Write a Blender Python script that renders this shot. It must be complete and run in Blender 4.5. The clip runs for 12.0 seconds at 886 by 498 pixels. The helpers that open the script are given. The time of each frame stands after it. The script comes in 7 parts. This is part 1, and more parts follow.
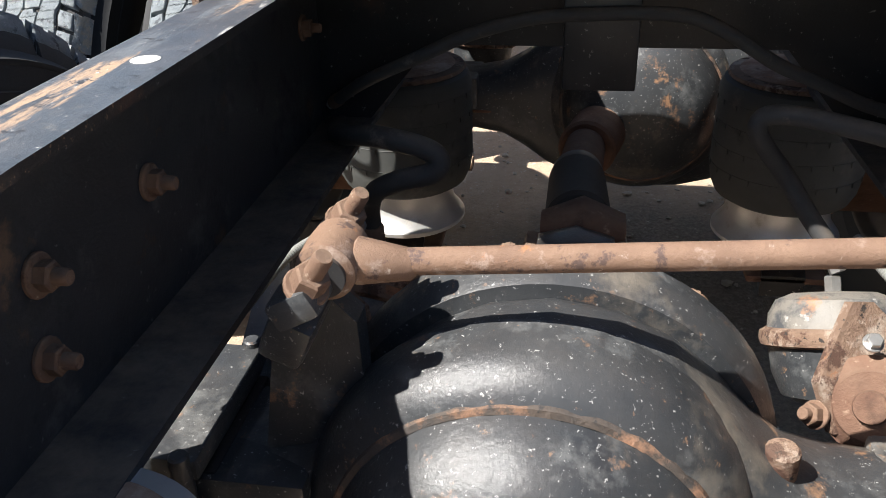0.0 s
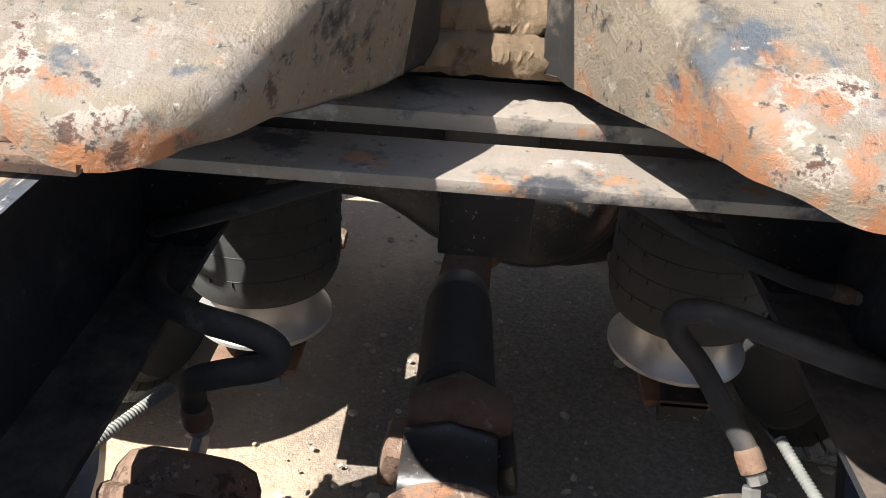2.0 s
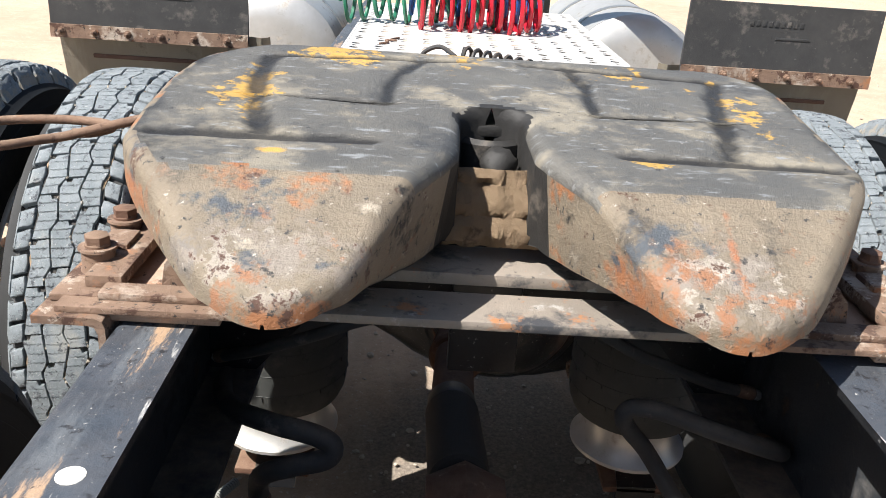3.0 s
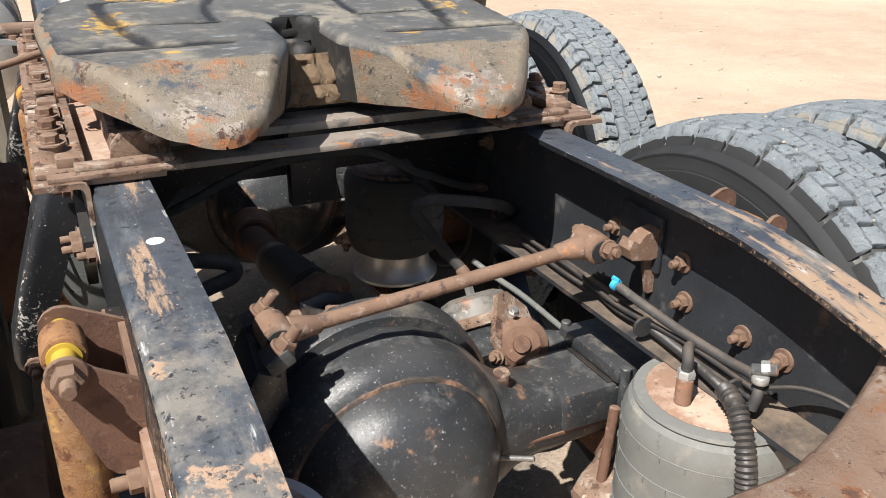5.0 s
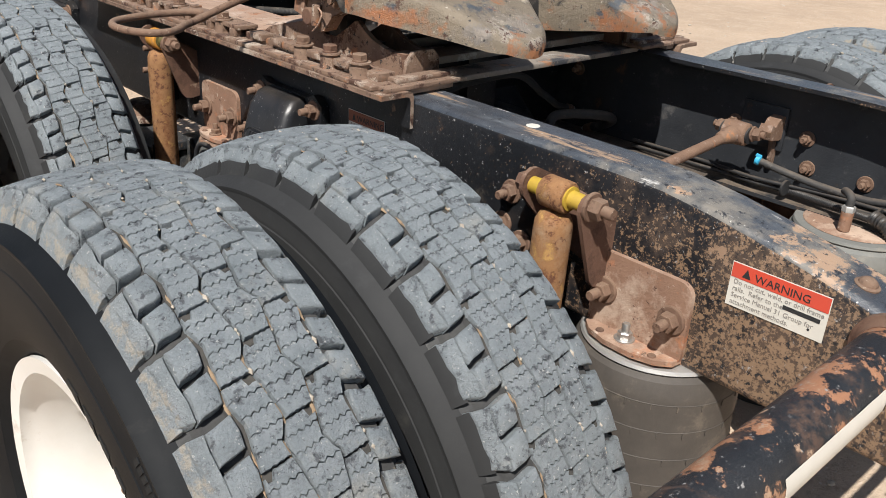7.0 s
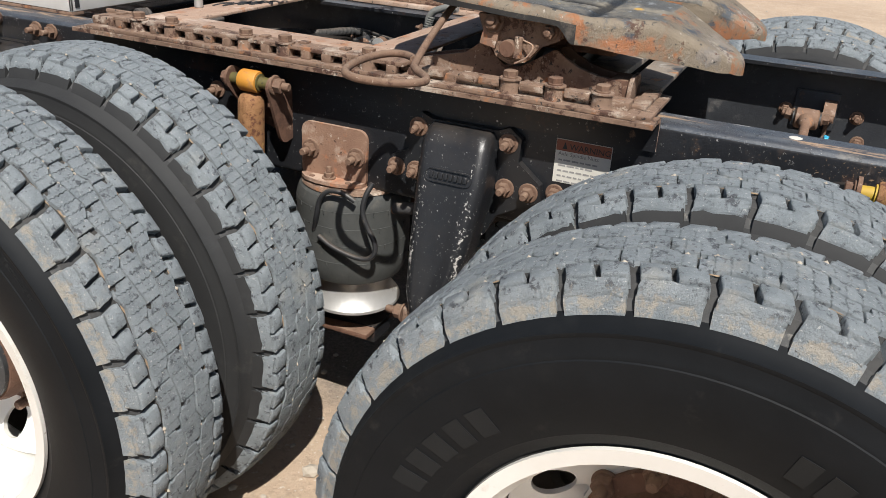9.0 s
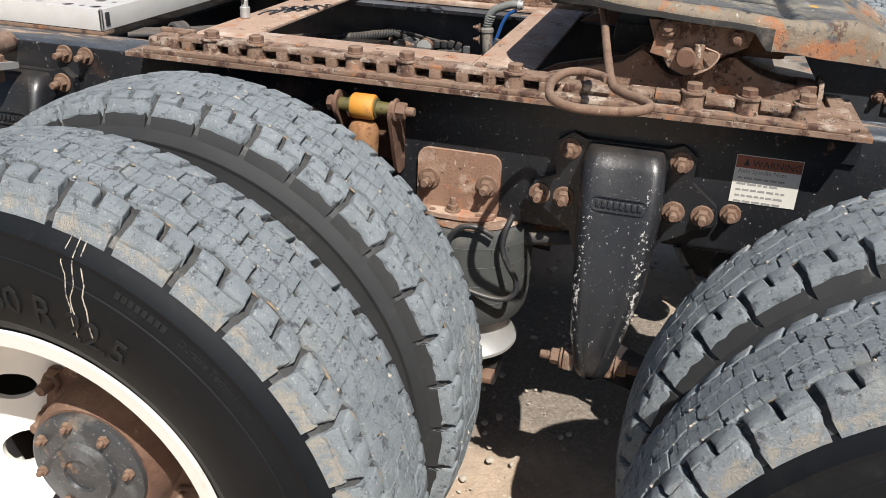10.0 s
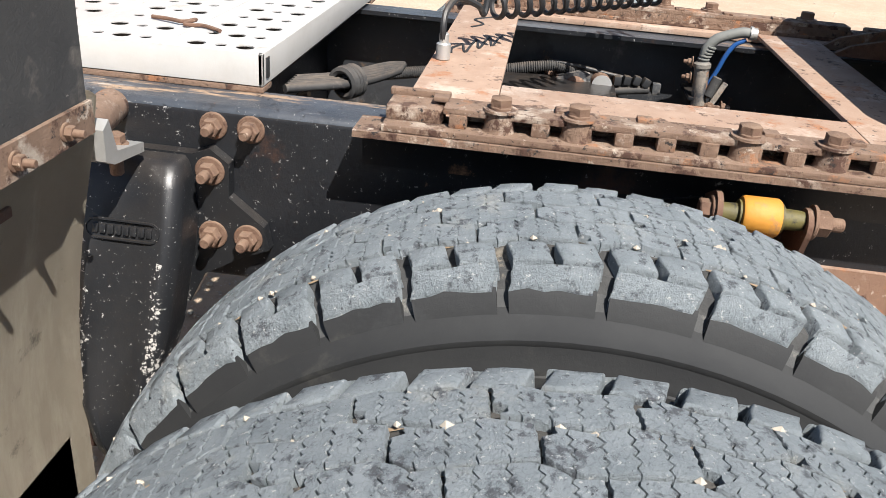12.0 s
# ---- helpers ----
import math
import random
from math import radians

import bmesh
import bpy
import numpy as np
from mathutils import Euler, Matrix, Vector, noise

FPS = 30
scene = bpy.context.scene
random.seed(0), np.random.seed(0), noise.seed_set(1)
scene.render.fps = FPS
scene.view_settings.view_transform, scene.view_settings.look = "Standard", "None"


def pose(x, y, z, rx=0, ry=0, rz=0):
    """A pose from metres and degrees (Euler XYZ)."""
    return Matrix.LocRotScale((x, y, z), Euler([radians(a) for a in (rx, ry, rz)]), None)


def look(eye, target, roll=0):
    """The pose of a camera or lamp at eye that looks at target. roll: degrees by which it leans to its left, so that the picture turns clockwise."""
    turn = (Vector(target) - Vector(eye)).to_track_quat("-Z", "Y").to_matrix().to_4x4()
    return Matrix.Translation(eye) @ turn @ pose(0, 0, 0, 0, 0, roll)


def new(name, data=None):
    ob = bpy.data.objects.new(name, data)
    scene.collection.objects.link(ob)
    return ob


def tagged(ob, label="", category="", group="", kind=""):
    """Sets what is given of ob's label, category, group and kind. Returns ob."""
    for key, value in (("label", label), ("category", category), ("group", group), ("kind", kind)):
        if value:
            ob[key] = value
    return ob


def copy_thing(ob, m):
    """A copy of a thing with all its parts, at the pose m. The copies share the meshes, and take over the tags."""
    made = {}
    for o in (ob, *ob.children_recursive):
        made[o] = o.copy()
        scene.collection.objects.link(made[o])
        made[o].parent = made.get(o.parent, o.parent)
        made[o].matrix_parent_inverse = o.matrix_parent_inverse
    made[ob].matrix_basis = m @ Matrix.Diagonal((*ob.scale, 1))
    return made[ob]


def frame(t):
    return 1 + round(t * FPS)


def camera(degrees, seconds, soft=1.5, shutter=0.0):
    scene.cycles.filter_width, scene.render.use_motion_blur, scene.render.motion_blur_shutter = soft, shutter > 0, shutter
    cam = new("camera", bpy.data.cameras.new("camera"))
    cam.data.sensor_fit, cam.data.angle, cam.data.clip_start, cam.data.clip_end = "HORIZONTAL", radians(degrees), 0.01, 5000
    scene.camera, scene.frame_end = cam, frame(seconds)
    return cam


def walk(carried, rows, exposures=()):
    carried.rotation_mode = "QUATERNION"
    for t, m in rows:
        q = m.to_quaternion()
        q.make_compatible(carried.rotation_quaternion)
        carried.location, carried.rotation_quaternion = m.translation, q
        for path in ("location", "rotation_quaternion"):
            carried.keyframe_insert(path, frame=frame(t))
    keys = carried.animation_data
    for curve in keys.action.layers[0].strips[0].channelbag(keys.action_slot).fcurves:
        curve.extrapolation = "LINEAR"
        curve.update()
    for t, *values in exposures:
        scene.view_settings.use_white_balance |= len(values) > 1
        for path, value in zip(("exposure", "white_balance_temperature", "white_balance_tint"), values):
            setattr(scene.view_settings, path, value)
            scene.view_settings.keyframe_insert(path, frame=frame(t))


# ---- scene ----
cam = camera(55.6, 12.0, 0.75)
PATH = [
    (0, (-0.031, -1.504, 1.174), (-0.333, 0.236, 0.236), -1.6),
    (0.5, (-0.005, -1.237, 1.2), (-0.295, 0.407, 0.099), -1.1),
    (1, (0.009, -1.147, 1.21), (-0.234, 0.479, 0.072), -0.0),
    (1.5, (0.008, -1.138, 1.232), (-0.17, 0.517, 0.123), 1.4),
    (2, (-0.029, -1.179, 1.28), (-0.076, 0.554, 0.284), 3.8),
    (2.5, (-0.083, -1.293, 1.394), (-0.051, 0.527, 0.564), 3.9),
    (2.7, (-0.091, -1.353, 1.44), (-0.056, 0.496, 0.678), 4.0),
    (4.3, (-0.243, -1.826, 1.427), (0.216, -0.036, 0.663), 1.9),
    (4.5, (-0.276, -1.88, 1.421), (0.274, -0.127, 0.633), 1.6),
    (5, (-0.479, -1.964, 1.434), (0.329, -0.318, 0.634), 0.7),
    (5.5, (-0.686, -1.946, 1.432), (0.324, -0.397, 0.669), 1.2),
    (6, (-0.966, -1.899, 1.451), (0.15, -0.411, 0.717), 1.7),
    (6.5, (-1.213, -1.929, 1.434), (-0.034, -0.511, 0.661), 1.8),
    (7, (-1.421, -1.781, 1.394), (-0.161, -0.472, 0.557), 3.2),
    (7.2, (-1.51, -1.717, 1.408), (-0.21, -0.459, 0.555), 3.5),
    (8.8, (-1.998, -1.006, 1.432), (-0.352, -0.235, 0.598), 3.8),
    (9, (-2.006, -0.906, 1.424), (-0.338, -0.186, 0.588), 3.6),
    (9.5, (-1.975, -0.627, 1.413), (-0.271, -0.032, 0.551), 3.2),
    (10, (-1.964, -0.334, 1.418), (-0.225, 0.138, 0.549), 2.6),
    (10.5, (-1.928, -0.089, 1.404), (-0.174, 0.22, 0.494), 3.1),
    (11, (-1.774, 0.095, 1.371), (-0.002, 0.28, 0.462), 4.3),
    (11.5, (-1.683, 0.391, 1.373), (0.086, 0.561, 0.454), 5.0),
    (12, (-1.496, 0.529, 1.351), (0.293, 0.691, 0.472), 4.8),
]
EXPOSURES = [(0, 1.25), (1.0, 1.38), (2.0, 1.36), (2.7, 1.15), (4.3, 0.74), (5.0, 0.74), (5.5, 0.64), (6.5, 0.34), (7.2, 0.32), (9.0, 0.3), (10.0, 0.5), (10.5, 0.55), (11.0, 0.7), (11.5, 0.8), (12.0, 0.83)]
walk(cam, [(t, look(eye, target, roll)) for t, eye, target, roll in PATH], EXPOSURES)

# ---- sun and sky ----
TOWARDS_SUN = Vector((-0.63, -0.41, 1.0)).normalized()
world = bpy.data.worlds.new("world")
scene.world = world
world.use_nodes = True
wn, wl = world.node_tree.nodes, world.node_tree.links
sky = wn.new("ShaderNodeTexSky")
sky.sky_type, sky.sun_disc = "NISHITA", False
sky.sun_elevation = math.asin(TOWARDS_SUN.z)
sky.sun_rotation = math.atan2(TOWARDS_SUN.x, TOWARDS_SUN.y)
wl.new(sky.outputs[0], wn["Background"].inputs[0])
wn["Background"].inputs[1].default_value = 0.06
sun = new("sun", bpy.data.lights.new("sun", "SUN"))
sun.data.energy, sun.data.angle, sun.data.color = 5.0, radians(0.53), (1.0, 0.965, 0.915)
sun.matrix_world = look((-8, -9, 20), Vector((-8, -9, 20)) - TOWARDS_SUN)

# ---- materials ----
def node_set(name):
    m = bpy.data.materials.new(name)
    m.use_nodes = True
    return m, m.node_tree.nodes, m.node_tree.links, m.node_tree.nodes["Principled BSDF"]


def coords(n, l, stretch=(1, 1, 1)):
    """Object coordinates, shifted from object to object, at real size."""
    tc, info = n.new("ShaderNodeTexCoord"), n.new("ShaderNodeObjectInfo")
    mul, add = n.new("ShaderNodeMath"), n.new("ShaderNodeVectorMath")
    mul.operation, mul.inputs[1].default_value = "MULTIPLY", 7.3
    l.new(info.outputs["Random"], mul.inputs[0])
    l.new(tc.outputs["Object"], add.inputs[0])
    l.new(mul.outputs[0], add.inputs[1])
    st = n.new("ShaderNodeVectorMath")
    st.operation = "MULTIPLY"
    st.inputs[1].default_value = stretch
    l.new(add.outputs[0], st.inputs[0])
    return st.outputs[0]


def noise_node(n, l, vec, scale, detail=6.0, rough=0.6):
    t = n.new("ShaderNodeTexNoise")
    t.inputs["Scale"].default_value, t.inputs["Detail"].default_value, t.inputs["Roughness"].default_value = scale, detail, rough
    l.new(vec, t.inputs["Vector"])
    return t.outputs["Fac"]


def step(n, l, fac, lo, hi, top=1.0):
    r = n.new("ShaderNodeMapRange")
    r.inputs["From Min"].default_value, r.inputs["From Max"].default_value, r.inputs["To Max"].default_value = lo, hi, top
    l.new(fac, r.inputs["Value"])
    return r.outputs[0]


def blend(n, l, fac, a, b):
    x = n.new("ShaderNodeMix")
    x.data_type = "RGBA"
    for k, v in ((0, fac), (6, a), (7, b)):
        if isinstance(v, (tuple, float, int)):
            x.inputs[k].default_value = (*v, 1) if isinstance(v, tuple) else v
        else:
            l.new(v, x.inputs[k])
    return x.outputs[2]


def near_mask(n, l, vec, centre, radius, scale, ragged):
    """A patch about a place of the object, with a ragged edge."""
    tc = n.new("ShaderNodeTexCoord")
    sub, div, ln = n.new("ShaderNodeVectorMath"), n.new("ShaderNodeVectorMath"), n.new("ShaderNodeVectorMath")
    sub.operation, div.operation, ln.operation = "SUBTRACT", "DIVIDE", "LENGTH"
    sub.inputs[1].default_value, div.inputs[1].default_value = centre, radius
    l.new(tc.outputs["Object"], sub.inputs[0])
    l.new(sub.outputs[0], div.inputs[0])
    l.new(div.outputs[0], ln.inputs[0])
    amp, add = n.new("ShaderNodeMath"), n.new("ShaderNodeMath")
    amp.operation, add.operation = "MULTIPLY_ADD", "SUBTRACT"
    amp.inputs[1].default_value, amp.inputs[2].default_value = 2 * ragged, 1 - ragged
    l.new(noise_node(n, l, vec, scale, 9, 0.7), amp.inputs[0])
    l.new(amp.outputs[0], add.inputs[0])
    l.new(ln.outputs["Value"], add.inputs[1])
    return add.outputs[0]


def surface(name, base, base2, spots=(), rough=0.6, metal=0.0, bump=(120, 0.25), grain=14, dust=None, stretch=(1, 1, 1), cracks=None, relief=None, shine=0.5, film=None):
    """A worn surface. spots: layers over the mottled base, (colour, scale, from, to[, stretch]) all over or (colour, centre, radius, scale, ragged, from, to) about a place;
    dust: (colour, amount) on what lies flat; cracks: (scale, strength) of crazing; relief: (scale, strength) of a coarser second bump; film: (attribute, colour) of a smeared coat."""
    m, n, l, bsdf = node_set(name)
    vec = coords(n, l, stretch)
    col = blend(n, l, step(n, l, noise_node(n, l, vec, grain, 10, 0.68), 0.3, 0.7), base, base2)
    rgh = None
    for spot in spots:
        if isinstance(spot[1], tuple):
            mask = step(n, l, near_mask(n, l, vec, *spot[1:5]), *spot[5:7])
        else:
            v2 = coords(n, l, spot[4]) if len(spot) > 4 else vec
            mask = step(n, l, noise_node(n, l, v2, spot[1], 10, 0.7), spot[2], spot[3])
        col = blend(n, l, mask, col, spot[0])
        rgh = mask if rgh is None else rgh
    if film:
        at, ma = n.new("ShaderNodeAttribute"), n.new("ShaderNodeMath")
        at.attribute_name = film[0]
        ma.operation = "MULTIPLY_ADD"
        ma.inputs[1].default_value = 1.5
        l.new(noise_node(n, l, vec, 16, 8, 0.7), ma.inputs[0])
        l.new(at.outputs["Fac"], ma.inputs[2])
        col = blend(n, l, step(n, l, ma.outputs[0], 0.92, 1.5, 0.9), col, film[1])
    if dust:
        geo, sep = n.new("ShaderNodeNewGeometry"), n.new("ShaderNodeSeparateXYZ")
        l.new(geo.outputs["Normal"], sep.inputs[0])
        mul = n.new("ShaderNodeMath")
        mul.operation = "MULTIPLY"
        l.new(step(n, l, sep.outputs[2], 0.2, 0.95, dust[1]), mul.inputs[0])
        l.new(step(n, l, noise_node(n, l, vec, 22, 8, 0.7), 0.3, 0.65), mul.inputs[1])
        col = blend(n, l, mul.outputs[0], col, dust[0])
    b = n.new("ShaderNodeBump")
    b.inputs["Strength"].default_value, b.inputs["Distance"].default_value = bump[1], 0.004
    l.new(noise_node(n, l, vec, bump[0], 8, 0.72), b.inputs["Height"])
    if cracks:
        warp = n.new("ShaderNodeVectorMath")
        warp.operation = "MULTIPLY_ADD"
        tx = n.new("ShaderNodeTexNoise")
        tx.inputs["Scale"].default_value = cracks[0] * 0.6
        l.new(vec, tx.inputs["Vector"])
        warp.inputs[1].default_value = (0.012, 0.012, 0.012)
        l.new(tx.outputs["Color"], warp.inputs[0])
        l.new(vec, warp.inputs[2])
        vor, cb = n.new("ShaderNodeTexVoronoi"), n.new("ShaderNodeBump")
        vor.feature = "DISTANCE_TO_EDGE"
        vor.inputs["Scale"].default_value = cracks[0]
        l.new(warp.outputs[0], vor.inputs["Vector"])
        line_ = step(n, l, vor.outputs["Distance"], 0.0, 0.09)
        cb.inputs["Strength"].default_value, cb.inputs["Distance"].default_value = cracks[1], 0.002
        l.new(line_, cb.inputs["Height"])
        l.new(cb.outputs[0], b.inputs["Normal"])
        dark = n.new("ShaderNodeMapRange")
        dark.inputs["To Min"].default_value, dark.inputs["To Max"].default_value = 0.45 * cracks[1], 0.0
        l.new(line_, dark.inputs["Value"])
        col = blend(n, l, dark.outputs[0], col, (0.03, 0.03, 0.03))
    if relief:
        rb = n.new("ShaderNodeBump")
        rb.inputs["Strength"].default_value, rb.inputs["Distance"].default_value = relief[1], 0.012
        l.new(noise_node(n, l, vec, relief[0], 6, 0.6), rb.inputs["Height"])
        l.new(rb.outputs[0], cb.inputs["Normal"] if cracks else b.inputs["Normal"])
    l.new(b.outputs[0], bsdf.inputs["Normal"])
    l.new(col, bsdf.inputs["Base Color"])
    bsdf.inputs["Metallic"].default_value = metal
    bsdf.inputs["Specular IOR Level"].default_value = shine
    if rgh is not None and rough < 0.6:
        mr = n.new("ShaderNodeMapRange")
        mr.inputs["To Min"].default_value, mr.inputs["To Max"].default_value = rough, 0.85
        l.new(rgh, mr.inputs["Value"])
        l.new(mr.outputs[0], bsdf.inputs["Roughness"])
    else:
        bsdf.inputs["Roughness"].default_value = rough
    return m


RUST_TAN, RUST_ORANGE, RUST_DARK = (0.29, 0.165, 0.095), (0.36, 0.13, 0.05), (0.085, 0.042, 0.028)
DUST = (0.36, 0.27, 0.19)
STREAK = (3.2, 0.5, 1.0)
PAINT = surface("black_chassis_paint", (0.009, 0.010, 0.012), (0.018, 0.019, 0.022), [
    (RUST_DARK, 5, 0.58, 0.7), ((0.30, 0.29, 0.28), 110, 0.63, 0.68), (RUST_TAN, 9, 0.64, 0.70), ((0.40, 0.38, 0.35), 38, 0.66, 0.70)], 0.32, 0, (90, 0.2), 9, (DUST, 0.1))
CAST = surface("smooth_black_casting_paint", (0.011, 0.012, 0.014), (0.018, 0.019, 0.021), [
    ((0.30, 0.29, 0.28), 150, 0.625, 0.665), ((0.24, 0.23, 0.22), 70, 0.66, 0.69), ((0.46, 0.44, 0.41), (-0.1, -0.07, 0.2), (9, 0.022, 0.36), 110, 2.4, 0.95, 1.05), ((0.46, 0.44, 0.41), (-0.1, 0.035, 0.2), (9, 0.022, 0.34), 110, 2.4, 1.0, 1.1),
    ((0.46, 0.44, 0.41), 90, 0.66, 0.69), (RUST_DARK, 12, 0.68, 0.72)], 0.34, 0, (120, 0.15), 6, (DUST, 0.08))
RAIL = surface("worn_black_rail_paint", (0.009, 0.010, 0.012), (0.02, 0.021, 0.024), [
    ((0.085, 0.055, 0.038), (0, 0.1, 0.05), (9, 0.8, 0.6), 9, 1.5, 0.45, 1.0), ((0.24, 0.155, 0.095), (0, 0.18, 0.06), (9, 0.75, 0.45), 150, 2.2, 0.72, 0.95), ((0.28, 0.18, 0.115), (0, 0.22, 0.2), (9, 0.3, 0.13), 16, 2.3, 1.12, 1.25), ((0.16, 0.13, 0.1), (0, 0.75, 0.12), (9, 0.12, 0.3), 7, 1.6, 0.75, 1.3),
    ((0.013, 0.013, 0.015), 95, 0.55, 0.60), (RUST_DARK, 3.2, 0.62, 0.7), ((0.33, 0.32, 0.31), 120, 0.62, 0.67), (RUST_TAN, 9, 0.69, 0.73)], 0.36, 0, (110, 0.3), 8, (DUST, 0.12))
RAIL_INSIDE = surface("dusty_black_rail_inside", (0.019, 0.021, 0.025), (0.038, 0.041, 0.046), [
    ((0.016, 0.017, 0.019), 5, 0.52, 0.66), ((0.12, 0.115, 0.11), 12, 0.58, 0.72), ((0.20, 0.195, 0.185), 90, 0.64, 0.69), ((0.13, 0.08, 0.05), 10, 0.60, 0.68)], 0.45, 0, (110, 0.3), 8, (DUST, 0.5))
# Real scuffs and rust over a bluish base lightened to carry the sky's sheen.
RAIL_TOP = surface("scuffed_sheen_rail_flange", (0.027, 0.034, 0.044), (0.07, 0.082, 0.1), [
    ((0.11, 0.125, 0.14), 5, 0.54, 0.72, STREAK), ((0.2, 0.185, 0.16), (0.02, 0.3, 0.2), (9, 0.6, 9), 8, 2.2, 0.75, 1.35), ((0.36, 0.245, 0.16), 4.2, 0.545, 0.585, STREAK), ((0.38, 0.255, 0.17), (0.02, 0.2, 0.2), (9, 0.36, 9), 12, 2.3, 1.05, 1.2), ((0.50, 0.49, 0.47), 13, 0.63, 0.69, STREAK),
    ((0.02, 0.024, 0.031), 60, 0.58, 0.62), (RUST_ORANGE, 22, 0.69, 0.73), ((0.55, 0.53, 0.5), 170, 0.635, 0.67)],
    0.36, 0, (140, 0.35), 10, (DUST, 0.06))
RAIL_RUST = surface("flaking_tube_paint", (0.012, 0.013, 0.015), (0.026, 0.027, 0.03), [
    ((0.085, 0.05, 0.036), 11, 0.50, 0.57), ((0.34, 0.165, 0.09), 13, 0.535, 0.56), ((0.40, 0.27, 0.18), 26, 0.60, 0.64), ((0.42, 0.24, 0.15), 45, 0.65, 0.68), ((0.30, 0.29, 0.28), 100, 0.62, 0.67), ((0.2, 0.19, 0.18), 24, 0.64, 0.72)], 0.42, 0, (150, 0.5), 12)
RUST = surface("rusty_steel", (0.275, 0.18, 0.125), (0.165, 0.1, 0.068), [
    ((0.34, 0.155, 0.075), 14, 0.58, 0.64), ((0.44, 0.36, 0.29), 9, 0.54, 0.62), (RUST_DARK, 20, 0.53, 0.58), ((0.52, 0.43, 0.345), 34, 0.60, 0.66), ((0.028, 0.024, 0.022), 70, 0.59, 0.64)], 0.85, 0, (210, 0.8), 24, ((0.42, 0.33, 0.25), 0.12), relief=(40, 0.4))
RUST_BROWN = surface("dark_brown_rust", (0.12, 0.062, 0.04), (0.17, 0.09, 0.058), [
    (RUST_DARK, 15, 0.53, 0.64), ((0.30, 0.2, 0.14), 55, 0.60, 0.68)], 0.85, 0, (190, 0.6), 24, (DUST, 0.3))
RUST_BOLT = surface("rusty_bolt_steel", (0.225, 0.138, 0.092), (0.15, 0.086, 0.058), [
    (RUST_DARK, 45, 0.56, 0.66), (RUST_ORANGE, 30, 0.62, 0.74), ((0.42, 0.32, 0.24), 80, 0.62, 0.68)], 0.8, 0.1, (260, 0.6), 60, (DUST, 0.35))
RUST_RED = surface("rust_orange_plate", (0.3, 0.178, 0.118), (0.22, 0.122, 0.08), [
    ((0.45, 0.33, 0.25), 11, 0.5, 0.62), ((0.40, 0.17, 0.085), 15, 0.56, 0.64), (RUST_DARK, 70, 0.61, 0.66), ((0.55, 0.45, 0.36), 40, 0.62, 0.68)], 0.8, 0, (170, 0.5), 16, ((0.5, 0.38, 0.29), 0.3))
RUST_TOP = surface("pale_sunbaked_rust", (0.43, 0.305, 0.225), (0.33, 0.21, 0.148), [
    ((0.52, 0.41, 0.33), 6, 0.5, 0.62), ((0.44, 0.19, 0.085), 13, 0.56, 0.63), ((0.20, 0.11, 0.075), 26, 0.57, 0.63), (RUST_DARK, 80, 0.61, 0.66), ((0.60, 0.52, 0.44), 45, 0.61, 0.67)], 0.82, 0, (170, 0.6), 14, relief=(35, 0.25))
# Dust and rust are real; the blue-grey blotches put the plates' shade into colour.
CROSS = surface("dusty_shade_blotched_plate", (0.20, 0.175, 0.15), (0.30, 0.255, 0.21), [
    ((0.05, 0.052, 0.058), 7, 0.52, 0.6), ((0.42, 0.40, 0.37), 18, 0.58, 0.66), ((0.36, 0.17, 0.08), 13, 0.60, 0.66), ((0.03, 0.03, 0.03), 60, 0.62, 0.67)], 0.6, 0, (140, 0.4), 12)
CHAMBER = surface("worn_chamber_paint", (0.16, 0.15, 0.135), (0.24, 0.215, 0.18), [
    ((0.06, 0.062, 0.066), 9, 0.52, 0.62), ((0.42, 0.40, 0.37), 30, 0.60, 0.68), ((0.32, 0.16, 0.085), 14, 0.58, 0.66)], 0.5, 0, (140, 0.3), 12)
ROD = surface("mottled_rust_tube", (0.245, 0.152, 0.1), (0.17, 0.1, 0.066), [
    ((0.34, 0.25, 0.20), 30, 0.55, 0.66), ((0.36, 0.165, 0.075), 26, 0.58, 0.65), ((0.095, 0.06, 0.05), 40, 0.58, 0.64), ((0.46, 0.37, 0.30), 60, 0.63, 0.69)], 0.75, 0, (200, 0.5), 18)
SHOCK = surface("orange_rust_shock_paint", (0.38, 0.2, 0.085), (0.25, 0.115, 0.05), [
    ((0.40, 0.28, 0.18), 7, 0.6, 0.74),
    ((0.14, 0.055, 0.028), 60, 0.54, 0.6), ((0.22, 0.085, 0.035), 16, 0.55, 0.66), ((0.52, 0.3, 0.1), 30, 0.57, 0.66)], 0.8, 0, (220, 0.9), 60)
YELLOW = surface("yellow_bushing", (0.52, 0.36, 0.04), (0.42, 0.27, 0.04), [((0.12, 0.08, 0.04), 50, 0.58, 0.68)], 0.6, 0, (120, 0.2), 30)
ORANGE = surface("orange_sleeve_paint", (0.6, 0.27, 0.03), (0.52, 0.22, 0.04), [(RUST_TAN, 35, 0.56, 0.7)], 0.6, 0, (140, 0.25), 25)
OILY = (0.022, 0.021, 0.020)
